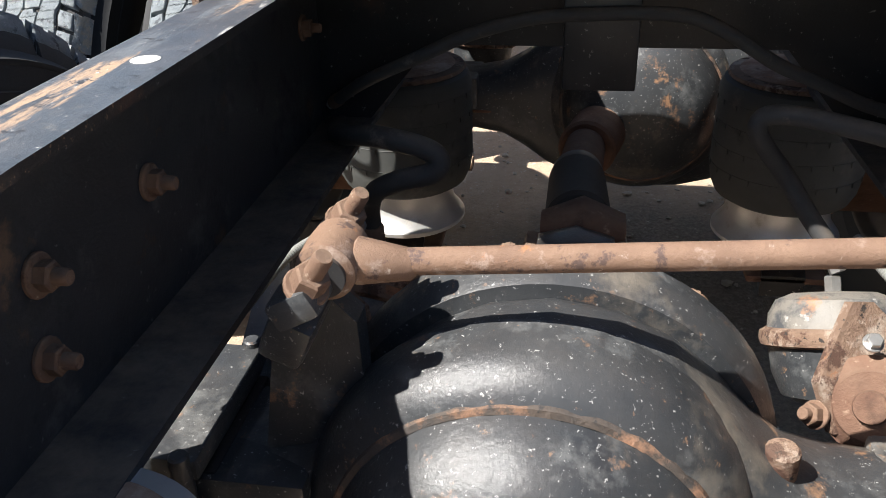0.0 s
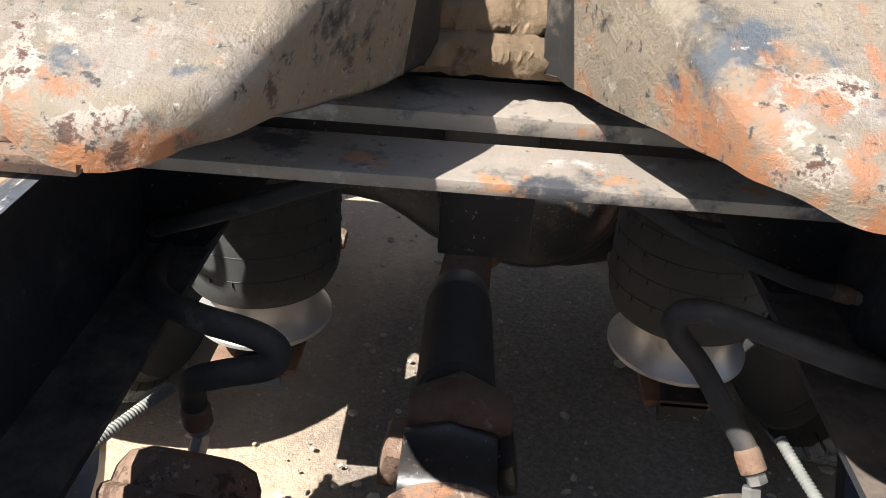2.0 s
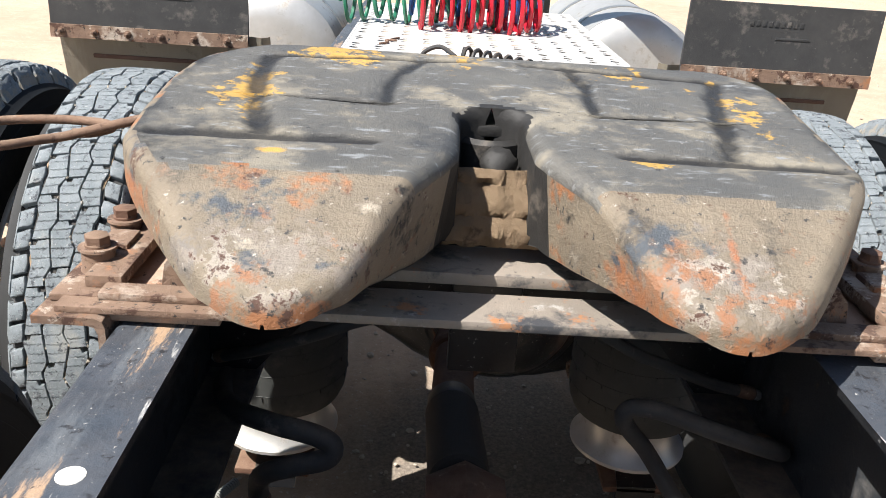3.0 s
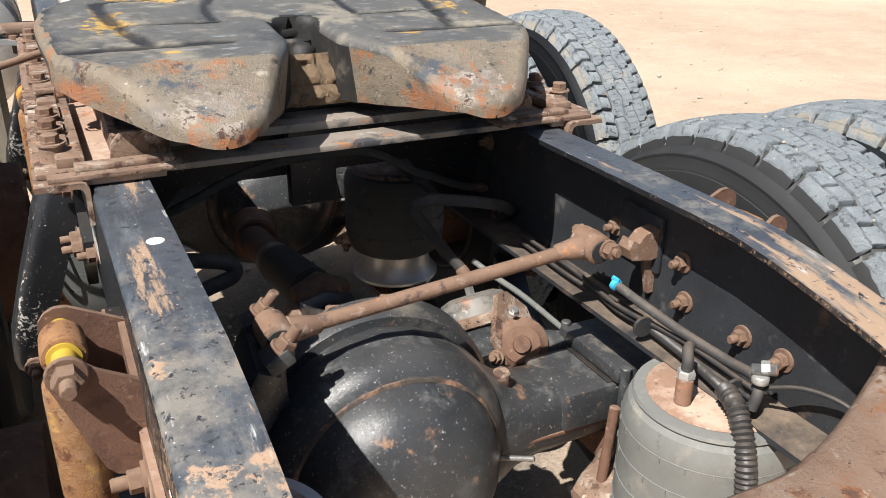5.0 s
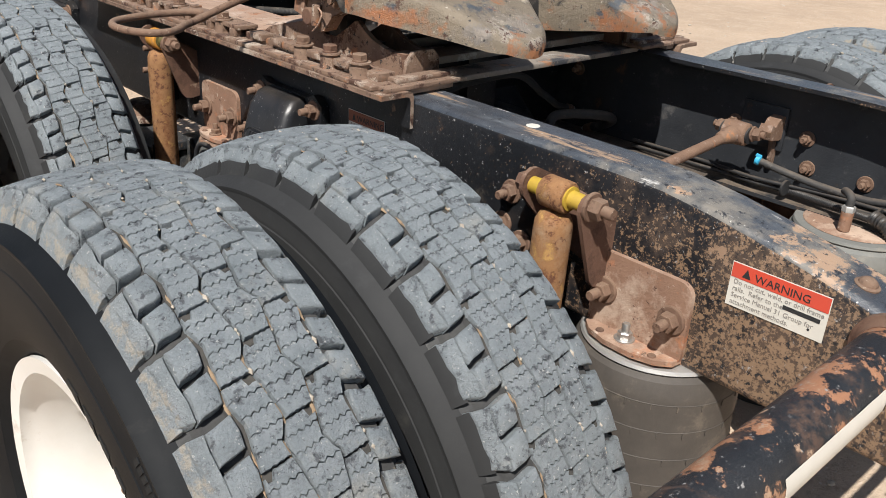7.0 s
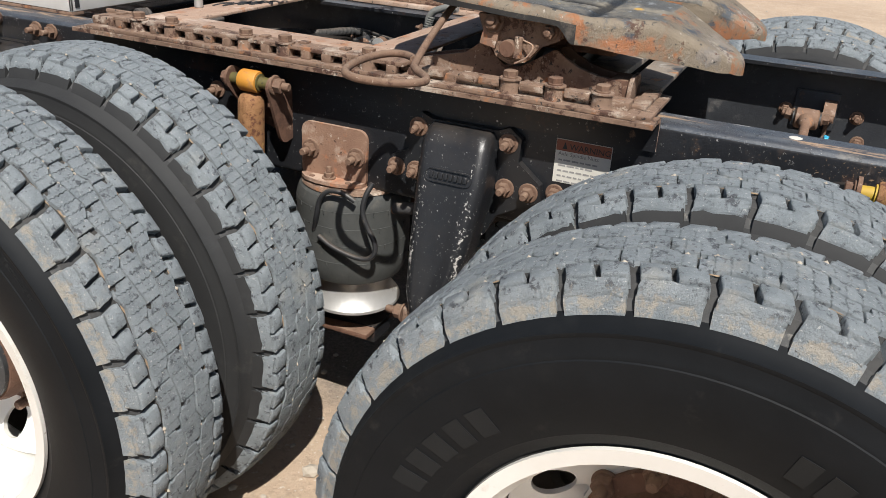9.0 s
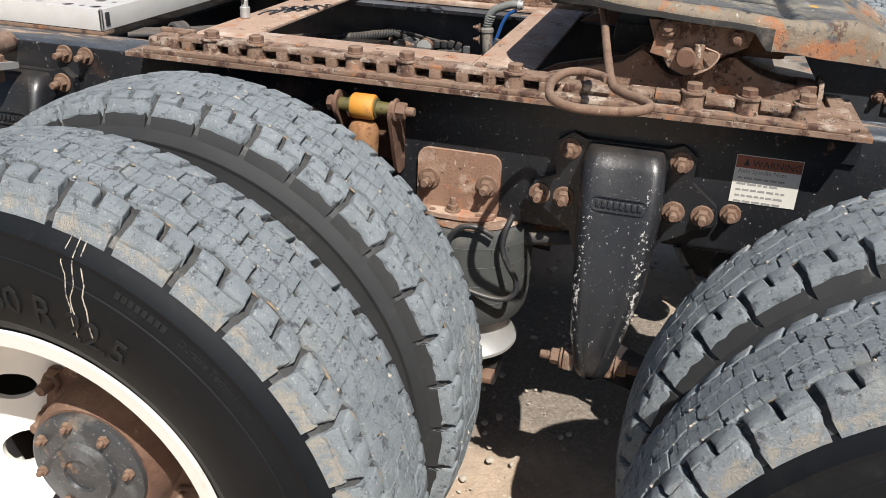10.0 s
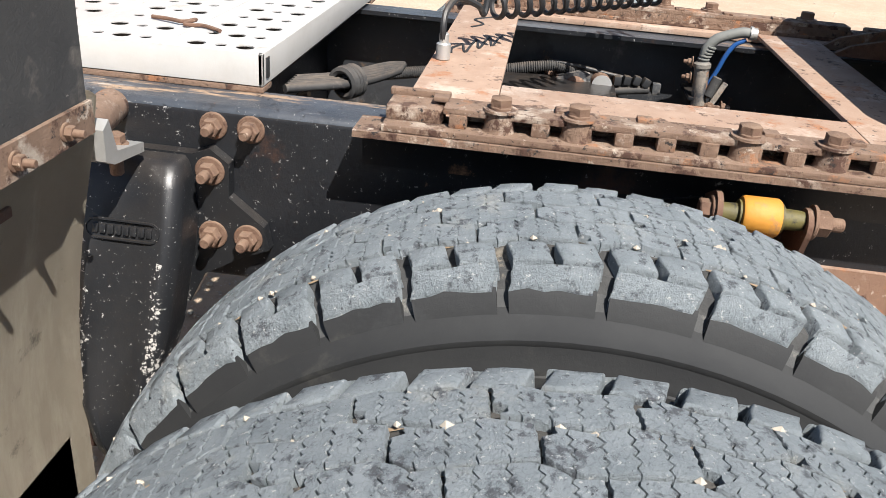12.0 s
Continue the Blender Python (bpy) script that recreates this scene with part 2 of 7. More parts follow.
PADS = [((0.52, 0.32, 0.085), (x, y, 0.13), (rx, ry, 1), 26, rag, lo, lo + 0.22) for x, y, rx, ry, rag, lo in (
    (-0.345, -0.11, 0.05, 0.14, 2.3, 0.42), (-0.24, 0.1, 0.09, 0.08, 2.3, 0.45), (-0.275, -0.349, 0.03, 0.02, 0.8, 0.4), (-0.06, 0.1, 0.08, 0.12, 2.4, 0.92), (-0.19, -0.31, 0.08, 0.04, 2.4, 1.0),
    (0.2, 0.07, 0.1, 0.1, 2.5, 0.8), (0.335, -0.08, 0.05, 0.2, 2.5, 0.75), (0.15, -0.32, 0.08, 0.03, 2.4, 0.95))]
PLATE = surface("fifth_wheel_steel", (0.16, 0.15, 0.13), (0.088, 0.086, 0.082), [
    ((0.255, 0.228, 0.18), 5.5, 0.52, 0.62), ((0.06, 0.06, 0.06), 4, 0.54, 0.66), ((0.27, 0.275, 0.275), 24, 0.57, 0.65, (1, 2.5, 1)), *PADS, (OILY, 60, 0.62, 0.67), ((0.42, 0.4, 0.37), 120, 0.64, 0.69)],
    0.45, 0.15, (190, 0.55), 5, film=("grease", OILY), relief=(24, 0.18))
TIPS = []
for tx in (-0.24, 0.2):
    TIPS += [((0.25, 0.215, 0.18), (tx, -0.52, 0.06), (0.16, 0.12, 0.12), 16, 2.2, 0.5, 1.1), ((0.29, 0.14, 0.075), (tx, -0.52, 0.05), (0.18, 0.13, 0.12), 20, 2.4, 0.85, 1.15), ((0.075, 0.085, 0.097), (tx - 0.02, -0.49, 0.07), (0.17, 0.14, 0.12), 11, 2.6, 0.95, 1.3),
             ((0.46, 0.42, 0.36), (tx, -0.52, 0.06), (0.16, 0.1, 0.12), 26, 2.8, 1.0, 1.35), ((0.34, 0.15, 0.068), (tx, -0.55, 0.025), (0.16, 0.09, 0.045), 18, 2.0, 0.45, 0.8)]
SKIRT = surface("fifth_wheel_rusty_skirt", (0.255, 0.208, 0.15), (0.15, 0.122, 0.09), [
    ((0.06, 0.055, 0.05), 6, 0.55, 0.63), ((0.31, 0.135, 0.06), 7, 0.56, 0.62), ((0.065, 0.075, 0.088), 8, 0.59, 0.66), ((0.38, 0.33, 0.26), 12, 0.60, 0.68), ((0.29, 0.135, 0.065), (-0.42, -0.36, 0.07), (0.09, 0.28, 0.09), 12, 1.9, 0.5, 0.95), ((0.33, 0.135, 0.06), (-0.43, -0.33, 0.085), (0.07, 0.16, 0.05), 14, 1.7, 0.35, 0.75), ((0.33, 0.14, 0.065), (0.13, -0.44, 0.05), (0.09, 0.13, 0.06), 14, 1.8, 0.35, 0.8), *TIPS,
    (OILY, (-0.125, -0.33, 0.1), (0.035, 0.17, 0.1), 22, 1.6, 0.45, 0.75), (OILY, (0.07, -0.28, 0.1), (0.035, 0.13, 0.1), 22, 1.6, 0.5, 0.8), ((0.34, 0.14, 0.07), (0.205, -0.46, 0.09), (0.016, 0.09, 0.1), 14, 1.4, 0.5, 0.8),
    (RUST_DARK, 26, 0.60, 0.65), ((0.045, 0.042, 0.04), 70, 0.60, 0.65), ((0.46, 0.41, 0.35), 110, 0.62, 0.68)], 0.55, 0.1, (240, 0.6), 12, None, relief=(24, 0.4))
RUST_PALE = surface("pale_pink_rust", (0.43, 0.3, 0.22), (0.33, 0.215, 0.155), [
    ((0.52, 0.41, 0.33), 8, 0.52, 0.64), ((0.36, 0.17, 0.09), 15, 0.57, 0.65), ((0.12, 0.075, 0.055), 28, 0.59, 0.65), ((0.04, 0.035, 0.032), 80, 0.61, 0.66)], 0.85, 0, (200, 0.6), 18)
GREASE = surface("black_grease", (0.012, 0.0115, 0.011), (0.028, 0.026, 0.024), [((0.10, 0.085, 0.07), 20, 0.58, 0.7)], 0.62, 0, (90, 0.4), 20)
DIRT = surface("caked_mud", (0.36, 0.26, 0.165), (0.27, 0.19, 0.12), [((0.13, 0.09, 0.06), 24, 0.57, 0.66)], 0.95, 0, (90, 0.8), 14, relief=(28, 0.5))
AXLE = surface("speckled_black_axle", (0.026, 0.029, 0.033), (0.052, 0.055, 0.058), [
    ((0.13, 0.135, 0.135), 13, 0.54, 0.72), ((0.36, 0.36, 0.35), 170, 0.61, 0.66), (RUST_TAN, 14, 0.60, 0.68), ((0.42, 0.42, 0.41), 48, 0.67, 0.71), ((0.2, 0.125, 0.08), 60, 0.63, 0.68), ((0.16, 0.14, 0.115), 6, 0.56, 0.68)], 0.33, 0.0, (130, 0.25), 9, (DUST, 0.05))
TREAD_SPOTS = [((0.35, 0.35, 0.325), 11, 0.58, 0.72), ((0.10, 0.107, 0.118), 60, 0.55, 0.63), ((0.46, 0.465, 0.455), 190, 0.60, 0.65), ((0.07, 0.074, 0.08), 140, 0.625, 0.665)]
TREAD = surface("worn_dusty_tread_rubber", (0.19, 0.216, 0.231), (0.293, 0.322, 0.337), TREAD_SPOTS, 0.9, 0, (260, 1.0), 25, cracks=(170, 0.3), relief=(80, 0.22), shine=0.25)
TREAD_MUDDY = surface("muddy_worn_tread_rubber", (0.19, 0.216, 0.231), (0.293, 0.322, 0.337), TREAD_SPOTS + [
    ((0.35, 0.325, 0.28), (-0.104, 0, 0), (0.0085, 9, 9), 60, 2.4, 0.5, 1.1), ((0.34, 0.31, 0.26), (0.103, 0, 0), (0.016, 9, 9), 26, 2.4, 0.65, 1.05), ((0.36, 0.33, 0.28), 5, 0.63, 0.78)], 0.9, 0, (260, 1.0), 25, cracks=(170, 0.3), relief=(80, 0.22), shine=0.25)
GROOVE = surface("dirt_filled_tread_groove", (0.085, 0.078, 0.068), (0.045, 0.043, 0.041), [((0.26, 0.22, 0.17), 30, 0.6, 0.7), ((0.025, 0.025, 0.025), 40, 0.58, 0.66)], 0.95, 0, (160, 0.6), 30)
BARE_GROOVE = surface("black_shoulder_groove", (0.04, 0.04, 0.041), (0.07, 0.069, 0.066), [((0.2, 0.175, 0.14), 26, 0.6, 0.68)], 0.9, 0, (160, 0.5), 30)
WELD = surface("rusty_weld_bead", (0.05, 0.045, 0.042), (0.1, 0.075, 0.058), [((0.30, 0.165, 0.10), 16, 0.5, 0.6), ((0.03, 0.03, 0.032), 50, 0.58, 0.66)], 0.7, 0, (180, 0.7), 30)
NOTCH = surface("dusty_notch_rubber", (0.045, 0.046, 0.047), (0.085, 0.085, 0.083), [((0.2, 0.19, 0.17), 30, 0.58, 0.68)], 0.9, 0, (160, 0.4), 30)
SIDEWALL_DUSTY = surface("dusty_grey_sidewall_rubber", (0.015, 0.0155, 0.0165), (0.025, 0.0255, 0.0255), [
    ((0.07, 0.066, 0.058), 7, 0.6, 0.78), ((0.03, 0.031, 0.032), 12, 0.58, 0.7)], 0.75, 0, (120, 0.15), 8)
MUD_PALE = surface("dried_pale_mud", (0.46, 0.42, 0.35), (0.38, 0.34, 0.28), [((0.06, 0.06, 0.06), 90, 0.52, 0.6)], 0.9, 0, (120, 0.3), 30)
SIDEWALL = surface("black_sidewall_rubber", (0.005, 0.006, 0.0072), (0.0085, 0.0098, 0.0115), [
    ((0.016, 0.0165, 0.017), 5, 0.56, 0.8), ((0.06, 0.059, 0.056), 45, 0.7, 0.78), ((0.022, 0.0215, 0.021), 3, 0.6, 0.76, (1, 6, 6))], 0.6, 0, (120, 0.1), 8, shine=0.15)
MARKING = surface("dusty_raised_rubber", (0.012, 0.013, 0.014), (0.02, 0.021, 0.0215), (), 0.7, 0, (120, 0.1), 8, shine=0.15)
BAG = surface("grey_air_spring_rubber", (0.145, 0.15, 0.14), (0.2, 0.2, 0.185), [((0.28, 0.26, 0.22), 16, 0.55, 0.72), ((0.05, 0.05, 0.05), 24, 0.62, 0.72)], 0.7, 0, (120, 0.2), 10)
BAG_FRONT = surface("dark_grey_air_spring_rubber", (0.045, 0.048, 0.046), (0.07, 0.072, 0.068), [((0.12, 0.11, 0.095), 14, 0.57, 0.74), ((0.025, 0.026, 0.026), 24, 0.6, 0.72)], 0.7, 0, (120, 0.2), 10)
SHAFT = surface("greasy_brown_shaft", (0.03, 0.026, 0.023), (0.055, 0.046, 0.038), [((0.11, 0.085, 0.065), 12, 0.58, 0.7), ((0.012, 0.012, 0.012), 20, 0.58, 0.68)], 0.75, 0, (140, 0.4), 10)
BAG_DIRTY = surface("dusty_brown_air_spring_rubber", (0.055, 0.048, 0.042), (0.09, 0.078, 0.066), [((0.17, 0.14, 0.11), 12, 0.55, 0.72)], 0.7, 0, (120, 0.2), 12)
OLIVE = surface("dirty_olive_bushing", (0.14, 0.115, 0.03), (0.075, 0.065, 0.03), [((0.025, 0.022, 0.02), 40, 0.55, 0.66)], 0.6, 0, (140, 0.3), 30)
# Inner rims: dark brown-grey with a few pale patches.
DARK_RIM = surface("dark_brown_wheel_paint", (0.10, 0.085, 0.07), (0.17, 0.145, 0.115), [((0.4, 0.37, 0.33), 9, 0.64, 0.74)], 0.7, 0, (90, 0.2), 9)
WHITE = surface("white_wheel_paint", (0.78, 0.76, 0.72), (0.7, 0.68, 0.63), [((0.45, 0.38, 0.29), 9, 0.6, 0.76), ((0.3, 0.22, 0.15), 40, 0.7, 0.76)], 0.35, 0, (60, 0.06), 6)
ALU = surface("dusty_aluminium", (0.62, 0.61, 0.59), (0.52, 0.51, 0.48), [((0.36, 0.31, 0.25), 14, 0.58, 0.74)], 0.42, 0.6, (150, 0.12), 12)
STEEL = surface("bright_zinc_steel", (0.55, 0.54, 0.52), (0.42, 0.41, 0.39), [((0.25, 0.2, 0.15), 35, 0.6, 0.72)], 0.35, 0.8, (200, 0.1), 30)
DECK = surface("white_deck_aluminium", (0.6, 0.585, 0.56), (0.52, 0.5, 0.47), [((0.42, 0.36, 0.28), 12, 0.62, 0.76)], 0.45, 0.15, (120, 0.1), 10)
PLASTIC = surface("black_hose_plastic", (0.02, 0.021, 0.023), (0.035, 0.036, 0.038), [((0.14, 0.12, 0.1), 30, 0.6, 0.74)], 0.45, 0, (150, 0.15), 20, (DUST, 0.25))
HOSE = surface("dusty_rubber_hose", (0.03, 0.03, 0.032), (0.055, 0.054, 0.052), [((0.16, 0.14, 0.12), 24, 0.58, 0.72)], 0.75, 0, (180, 0.25), 20, (DUST, 0.3))
FLAP = surface("scuffed_black_rubber_flap", (0.03, 0.03, 0.031), (0.05, 0.049, 0.048), [((0.14, 0.125, 0.11), 18, 0.54, 0.7), ((0.3, 0.28, 0.25), 90, 0.66, 0.72)], 0.8, 0, (180, 0.4), 12)
FENDER = surface("dusty_black_fender_plastic", (0.30, 0.262, 0.205), (0.38, 0.335, 0.265), [((0.44, 0.4, 0.325), 6, 0.5, 0.7, (2, 2, 0.5)), ((0.16, 0.145, 0.12), 14, 0.6, 0.7)], 0.7, 0, (90, 0.1), 5)
RED = surface("red_air_hose", (0.5, 0.015, 0.03), (0.42, 0.012, 0.025), (), 0.35, 0, (60, 0.05), 10)
GREEN = surface("green_electric_coil", (0.02, 0.13, 0.075), (0.025, 0.16, 0.09), (), 0.35, 0, (60, 0.05), 10)
BLUE = surface("blue_air_hose", (0.02, 0.075, 0.24), (0.02, 0.09, 0.28), (), 0.35, 0, (60, 0.05), 10)
CYAN = surface("blue_cable_clip", (0.05, 0.42, 0.65), (0.05, 0.36, 0.58), (), 0.4, 0, (60, 0.05), 10)
LABEL_WHITE = surface("white_label_vinyl", (0.68, 0.65, 0.58), (0.6, 0.57, 0.5), [((0.4, 0.34, 0.27), 20, 0.64, 0.76)], 0.5, 0, (60, 0.03), 10)
LABEL_RED = surface("red_label_vinyl", (0.62, 0.07, 0.035), (0.56, 0.08, 0.05), [((0.35, 0.2, 0.13), 20, 0.64, 0.76)], 0.5, 0, (60, 0.03), 10)
LABEL_FADED = surface("faded_brown_red_label", (0.30, 0.09, 0.045), (0.24, 0.08, 0.045), (), 0.55, 0, (60, 0.03), 10)
FINE_INK = surface("thin_dark_print", (0.24, 0.22, 0.2), (0.3, 0.28, 0.25), (), 0.6, 0, (60, 0.03), 10)
GREY_INK = surface("faded_grey_print", (0.26, 0.25, 0.24), (0.34, 0.33, 0.31), (), 0.6, 0, (60, 0.03), 10)
INK = surface("black_print", (0.02, 0.02, 0.02), (0.03, 0.03, 0.03), (), 0.6, 0, (60, 0.03), 10)
TAIL = surface("red_tail_lens", (0.45, 0.015, 0.02), (0.38, 0.012, 0.02), (), 0.15, 0, (60, 0.05), 10)
STONE = surface("pale_stone", (0.5, 0.44, 0.36), (0.38, 0.33, 0.27), (), 0.9, 0, (90, 0.4), 30)


def ground_material():
    m, n, l, bsdf = node_set("sandy_gravel_yard")
    tc = n.new("ShaderNodeTexCoord")
    v = tc.outputs["Object"]
    col = blend(n, l, step(n, l, noise_node(n, l, v, 1.3, 8, 0.6), 0.3, 0.7), (0.50, 0.372, 0.265), (0.40, 0.295, 0.208))
    col = blend(n, l, step(n, l, noise_node(n, l, v, 0.25, 5, 0.6), 0.45, 0.7), col, (0.57, 0.445, 0.33))
    col = blend(n, l, step(n, l, noise_node(n, l, v, 38, 8, 0.75), 0.52, 0.68), col, (0.34, 0.26, 0.19))
    col = blend(n, l, step(n, l, noise_node(n, l, v, 7, 9, 0.75), 0.5, 0.66, 0.7), col, (0.56, 0.44, 0.33))
    col = blend(n, l, step(n, l, noise_node(n, l, v, 14, 9, 0.8), 0.56, 0.66, 0.8), col, (0.36, 0.265, 0.185))
    col = blend(n, l, step(n, l, noise_node(n, l, v, 70, 4, 0.6), 0.62, 0.7), col, (0.62, 0.55, 0.46))
    # Shade beneath the truck put into the gravel's colour; worn is its ragged mask.
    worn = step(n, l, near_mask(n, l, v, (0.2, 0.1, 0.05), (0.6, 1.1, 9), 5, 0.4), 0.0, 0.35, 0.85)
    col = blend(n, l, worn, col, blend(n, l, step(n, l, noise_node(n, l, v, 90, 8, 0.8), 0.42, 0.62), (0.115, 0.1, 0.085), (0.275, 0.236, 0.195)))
    l.new(col, bsdf.inputs["Base Color"])
    bsdf.inputs["Roughness"].default_value = 0.95
    b, b2 = n.new("ShaderNodeBump"), n.new("ShaderNodeBump")
    for bb, sc, st in ((b, 60, 0.7), (b2, 6, 0.5)):
        bb.inputs["Strength"].default_value, bb.inputs["Distance"].default_value = st, 0.012
        l.new(noise_node(n, l, v, sc, 8, 0.7), bb.inputs["Height"])
    l.new(b2.outputs[0], b.inputs["Normal"])
    l.new(b.outputs[0], bsdf.inputs["Normal"])
    return m


SAND = ground_material()

# ---- mesh helpers ----
ORIGIN = {}


def thing(name, at, label, category, group="", kind=""):
    """An Empty at the base of a thing; its parts are modelled in world places."""
    ob = new(name)
    ob.location = at
    ORIGIN[ob] = Vector(at)
    ob.empty_display_size = 0.05
    return tagged(ob, label, category, group, kind)


def finish(bm, name, materials, origin, sharp=38):
    bmesh.ops.recalc_face_normals(bm, faces=bm.faces)
    bmesh.ops.translate(bm, verts=bm.verts, vec=-origin)
    me = bpy.data.meshes.new(name)
    bm.to_mesh(me)
    bm.free()
    for m in materials if isinstance(materials, (list, tuple)) else [materials]:
        me.materials.append(m)
    me.polygons.foreach_set("use_smooth", [True] * len(me.polygons))
    me.set_sharp_from_angle(angle=radians(sharp))
    return me


def part(name, bm, material, parent, label="", sharp=38):
    ob = new(name, finish(bm, name, material, ORIGIN[parent], sharp))
    ob.parent = parent
    ORIGIN[ob] = ORIGIN[parent]
    return tagged(ob, label)


def solo(name, bm, material, label, category, at=(0, 0, 0), group="", kind="", sharp=38):
    ob = new(name, finish(bm, name, material, Vector(at), sharp))
    ob.location = at
    ORIGIN[ob] = Vector(at)
    return tagged(ob, label, category, group, kind)


def merge(*bms):
    first = bms[0]
    for other in bms[1:]:
        me = bpy.data.meshes.new("join")
        other.to_mesh(me)
        first.from_mesh(me)
        other.free()
        bpy.data.meshes.remove(me)
    return first


def frame_of(d):
    return Vector(d).normalized().to_track_quat("Z", "Y").to_matrix().to_4x4()


def soften(bm, w, seg=2, angle=30):
    edges = [e for e in bm.edges if len(e.link_faces) == 2 and e.calc_face_angle(0) > radians(angle)]
    if w > 0 and edges:
        bmesh.ops.bevel(bm, geom=edges, offset=w, segments=seg, affect="EDGES", profile=0.6, clamp_overlap=True)
    return bm


def box(c, size, bev=0.003, turn=(0, 0, 0), seg=2):
    bm = bmesh.new()
    bmesh.ops.create_cube(bm, size=1.0, matrix=pose(*c, *turn) @ Matrix.Diagonal((*size, 1)))
    return soften(bm, bev, seg)


def lathe(base, axis, profile, seg=32, close=True, start=0.0):
    """Turns (radius, height) pairs about an axis from base."""
    bm = bmesh.new()
    m = Matrix.Translation(base) @ frame_of(axis)
    rings = []
    for r, h in profile:
        if r < 1e-6:
            rings.append([bm.verts.new(m @ Vector((0, 0, h)))])
        else:
            rings.append([bm.verts.new(m @ Vector((r * math.cos(start + 2 * math.pi * i / seg), r * math.sin(start + 2 * math.pi * i / seg), h))) for i in range(seg)])
    for a, b in zip(rings, rings[1:]):
        for i in range(seg):
            j = (i + 1) % seg
            if len(a) == 1 and len(b) > 1:
                bm.faces.new((a[0], b[i], b[j]))
            elif len(b) == 1 and len(a) > 1:
                bm.faces.new((a[i], a[j], b[0]))
            elif len(a) > 1:
                bm.faces.new((a[i], a[j], b[j], b[i]))
    if close:
        for ring in (rings[0], rings[-1]):
            if len(ring) > 2:
                bm.faces.new(ring)
    return bm


def rod(p0, p1, r, seg=20, ch=0.002, r1=None):
    p0, p1 = Vector(p0), Vector(p1)
    h = (p1 - p0).length
    r1 = r if r1 is None else r1
    return lathe(p0, p1 - p0, [(r - ch, 0), (r, ch), (r1, h - ch), (r1 - ch, h)], seg)


def plate(outline, thick, m, bev=0.002, seg=2):
    """A flat outline in the matrix's xy plane, thickened along its z from 0."""
    bm = bmesh.new()
    lo = [bm.verts.new(m @ Vector((x, y, 0))) for x, y in outline]
    hi = [bm.verts.new(m @ Vector((x, y, thick))) for x, y in outline]
    bm.faces.new(lo[::-1])
    bm.faces.new(hi)
    k = len(outline)
    for i in range(k):
        bm.faces.new((lo[i], lo[(i + 1) % k], hi[(i + 1) % k], hi[i]))
    return soften(bm, bev, seg)


def rounded(w, h, r, seg=5, cx=0.0, cy=0.0):
    pts = []
    for sx, sy, a0 in ((1, 1, 0), (-1, 1, 90), (-1, -1, 180), (1, -1, 270)):
        for k in range(seg + 1):
            a = radians(a0 + 90 * k / seg)
            pts.append((cx + sx * (w / 2 - r) + r * math.cos(a), cy + sy * (h / 2 - r) + r * math.sin(a)))
    return pts


def yz(x):
    """Plane across the truck's side at x: outline x runs along y, outline y along z, thickness along +x."""
    return Matrix(((0, 0, 1, x), (1, 0, 0, 0), (0, 1, 0, 0), (0, 0, 0, 1)))


def xz(y):
    """Plane across the truck at y: outline x along x, y along z, thickness along -y."""
    return Matrix(((1, 0, 0, 0), (0, 0, -1, y), (0, 1, 0, 0), (0, 0, 0, 1)))


def xy(z):
    return Matrix.Translation((0, 0, z))


def smooth_path(pts, per=8):
    pts = [Vector(p) for p in pts]
    ext = [2 * pts[0] - pts[1], *pts, 2 * pts[-1] - pts[-2]]
    out = []
    for a, b, c, d in zip(ext, ext[1:], ext[2:], ext[3:]):
        for k in range(per):
            t = k / per
            out.append(0.5 * (2 * b + (c - a) * t + (2 * a - 5 * b + 4 * c - d) * t * t + (3 * b - a - 3 * c + d) * t ** 3))
    out.append(pts[-1])
    return out


def sweep(pts, r, seg=10, per=8, ribs=0.0, closed=False):
    """A tube along a smooth path; ribs: the pitch of its corrugation."""
    path = smooth_path(pts, per) if per else [Vector(p) for p in pts]
    if ribs:
        fine = [path[0]]
        for a, b in zip(path, path[1:]):
            k = max(1, round((b - a).length / (ribs / 4)))
            fine += [a.lerp(b, (i + 1) / k) for i in range(k)]
        path = fine
    bm = bmesh.new()
    up = Vector((0.03, 0.02, 1))
    rings, run = [], 0.0
    for i, p in enumerate(path):
        d = (path[min(i + 1, len(path) - 1)] - path[max(i - 1, 0)]).normalized()
        side = d.cross(up)
        side = side.normalized() if side.length > 1e-4 else Vector((1, 0, 0))
        up = side.cross(d).normalized()
        if i:
            run += (p - path[i - 1]).length
        rr = r * (1 + 0.1 * math.cos(2 * math.pi * run / ribs)) if ribs else r
        rings.append([bm.verts.new(p + rr * (math.cos(a) * side + math.sin(a) * up)) for a in (2 * math.pi * k / seg for k in range(seg))])
    for a, b in zip(rings, rings[1:]):
        for i in range(seg):
            bm.faces.new((a[i], a[(i + 1) % seg], b[(i + 1) % seg], b[i]))
    bm.faces.new(rings[0][::-1])
    bm.faces.new(rings[-1])
    return bm


def helix(p0, p1, r, turns, wire, wobble=0.0):
    p0, p1 = Vector(p0), Vector(p1)
    m = frame_of(p1 - p0)
    rnd = random.Random(int(turns * 7 + r * 1000))
    pts = []
    for i in range(turns * 16 + 1):
        a = 2 * math.pi * i / 16
        rr = r * (1 + wobble * math.sin(a * 0.21 + 1))
        pts.append(p0.lerp(p1, i / (turns * 16)) + m @ Vector((rr * math.cos(a), rr * math.sin(a), 0)) + Vector((0, 0, rnd.uniform(-1, 1) * wobble * 0.004)))
    return sweep(pts, wire, 6, 0)


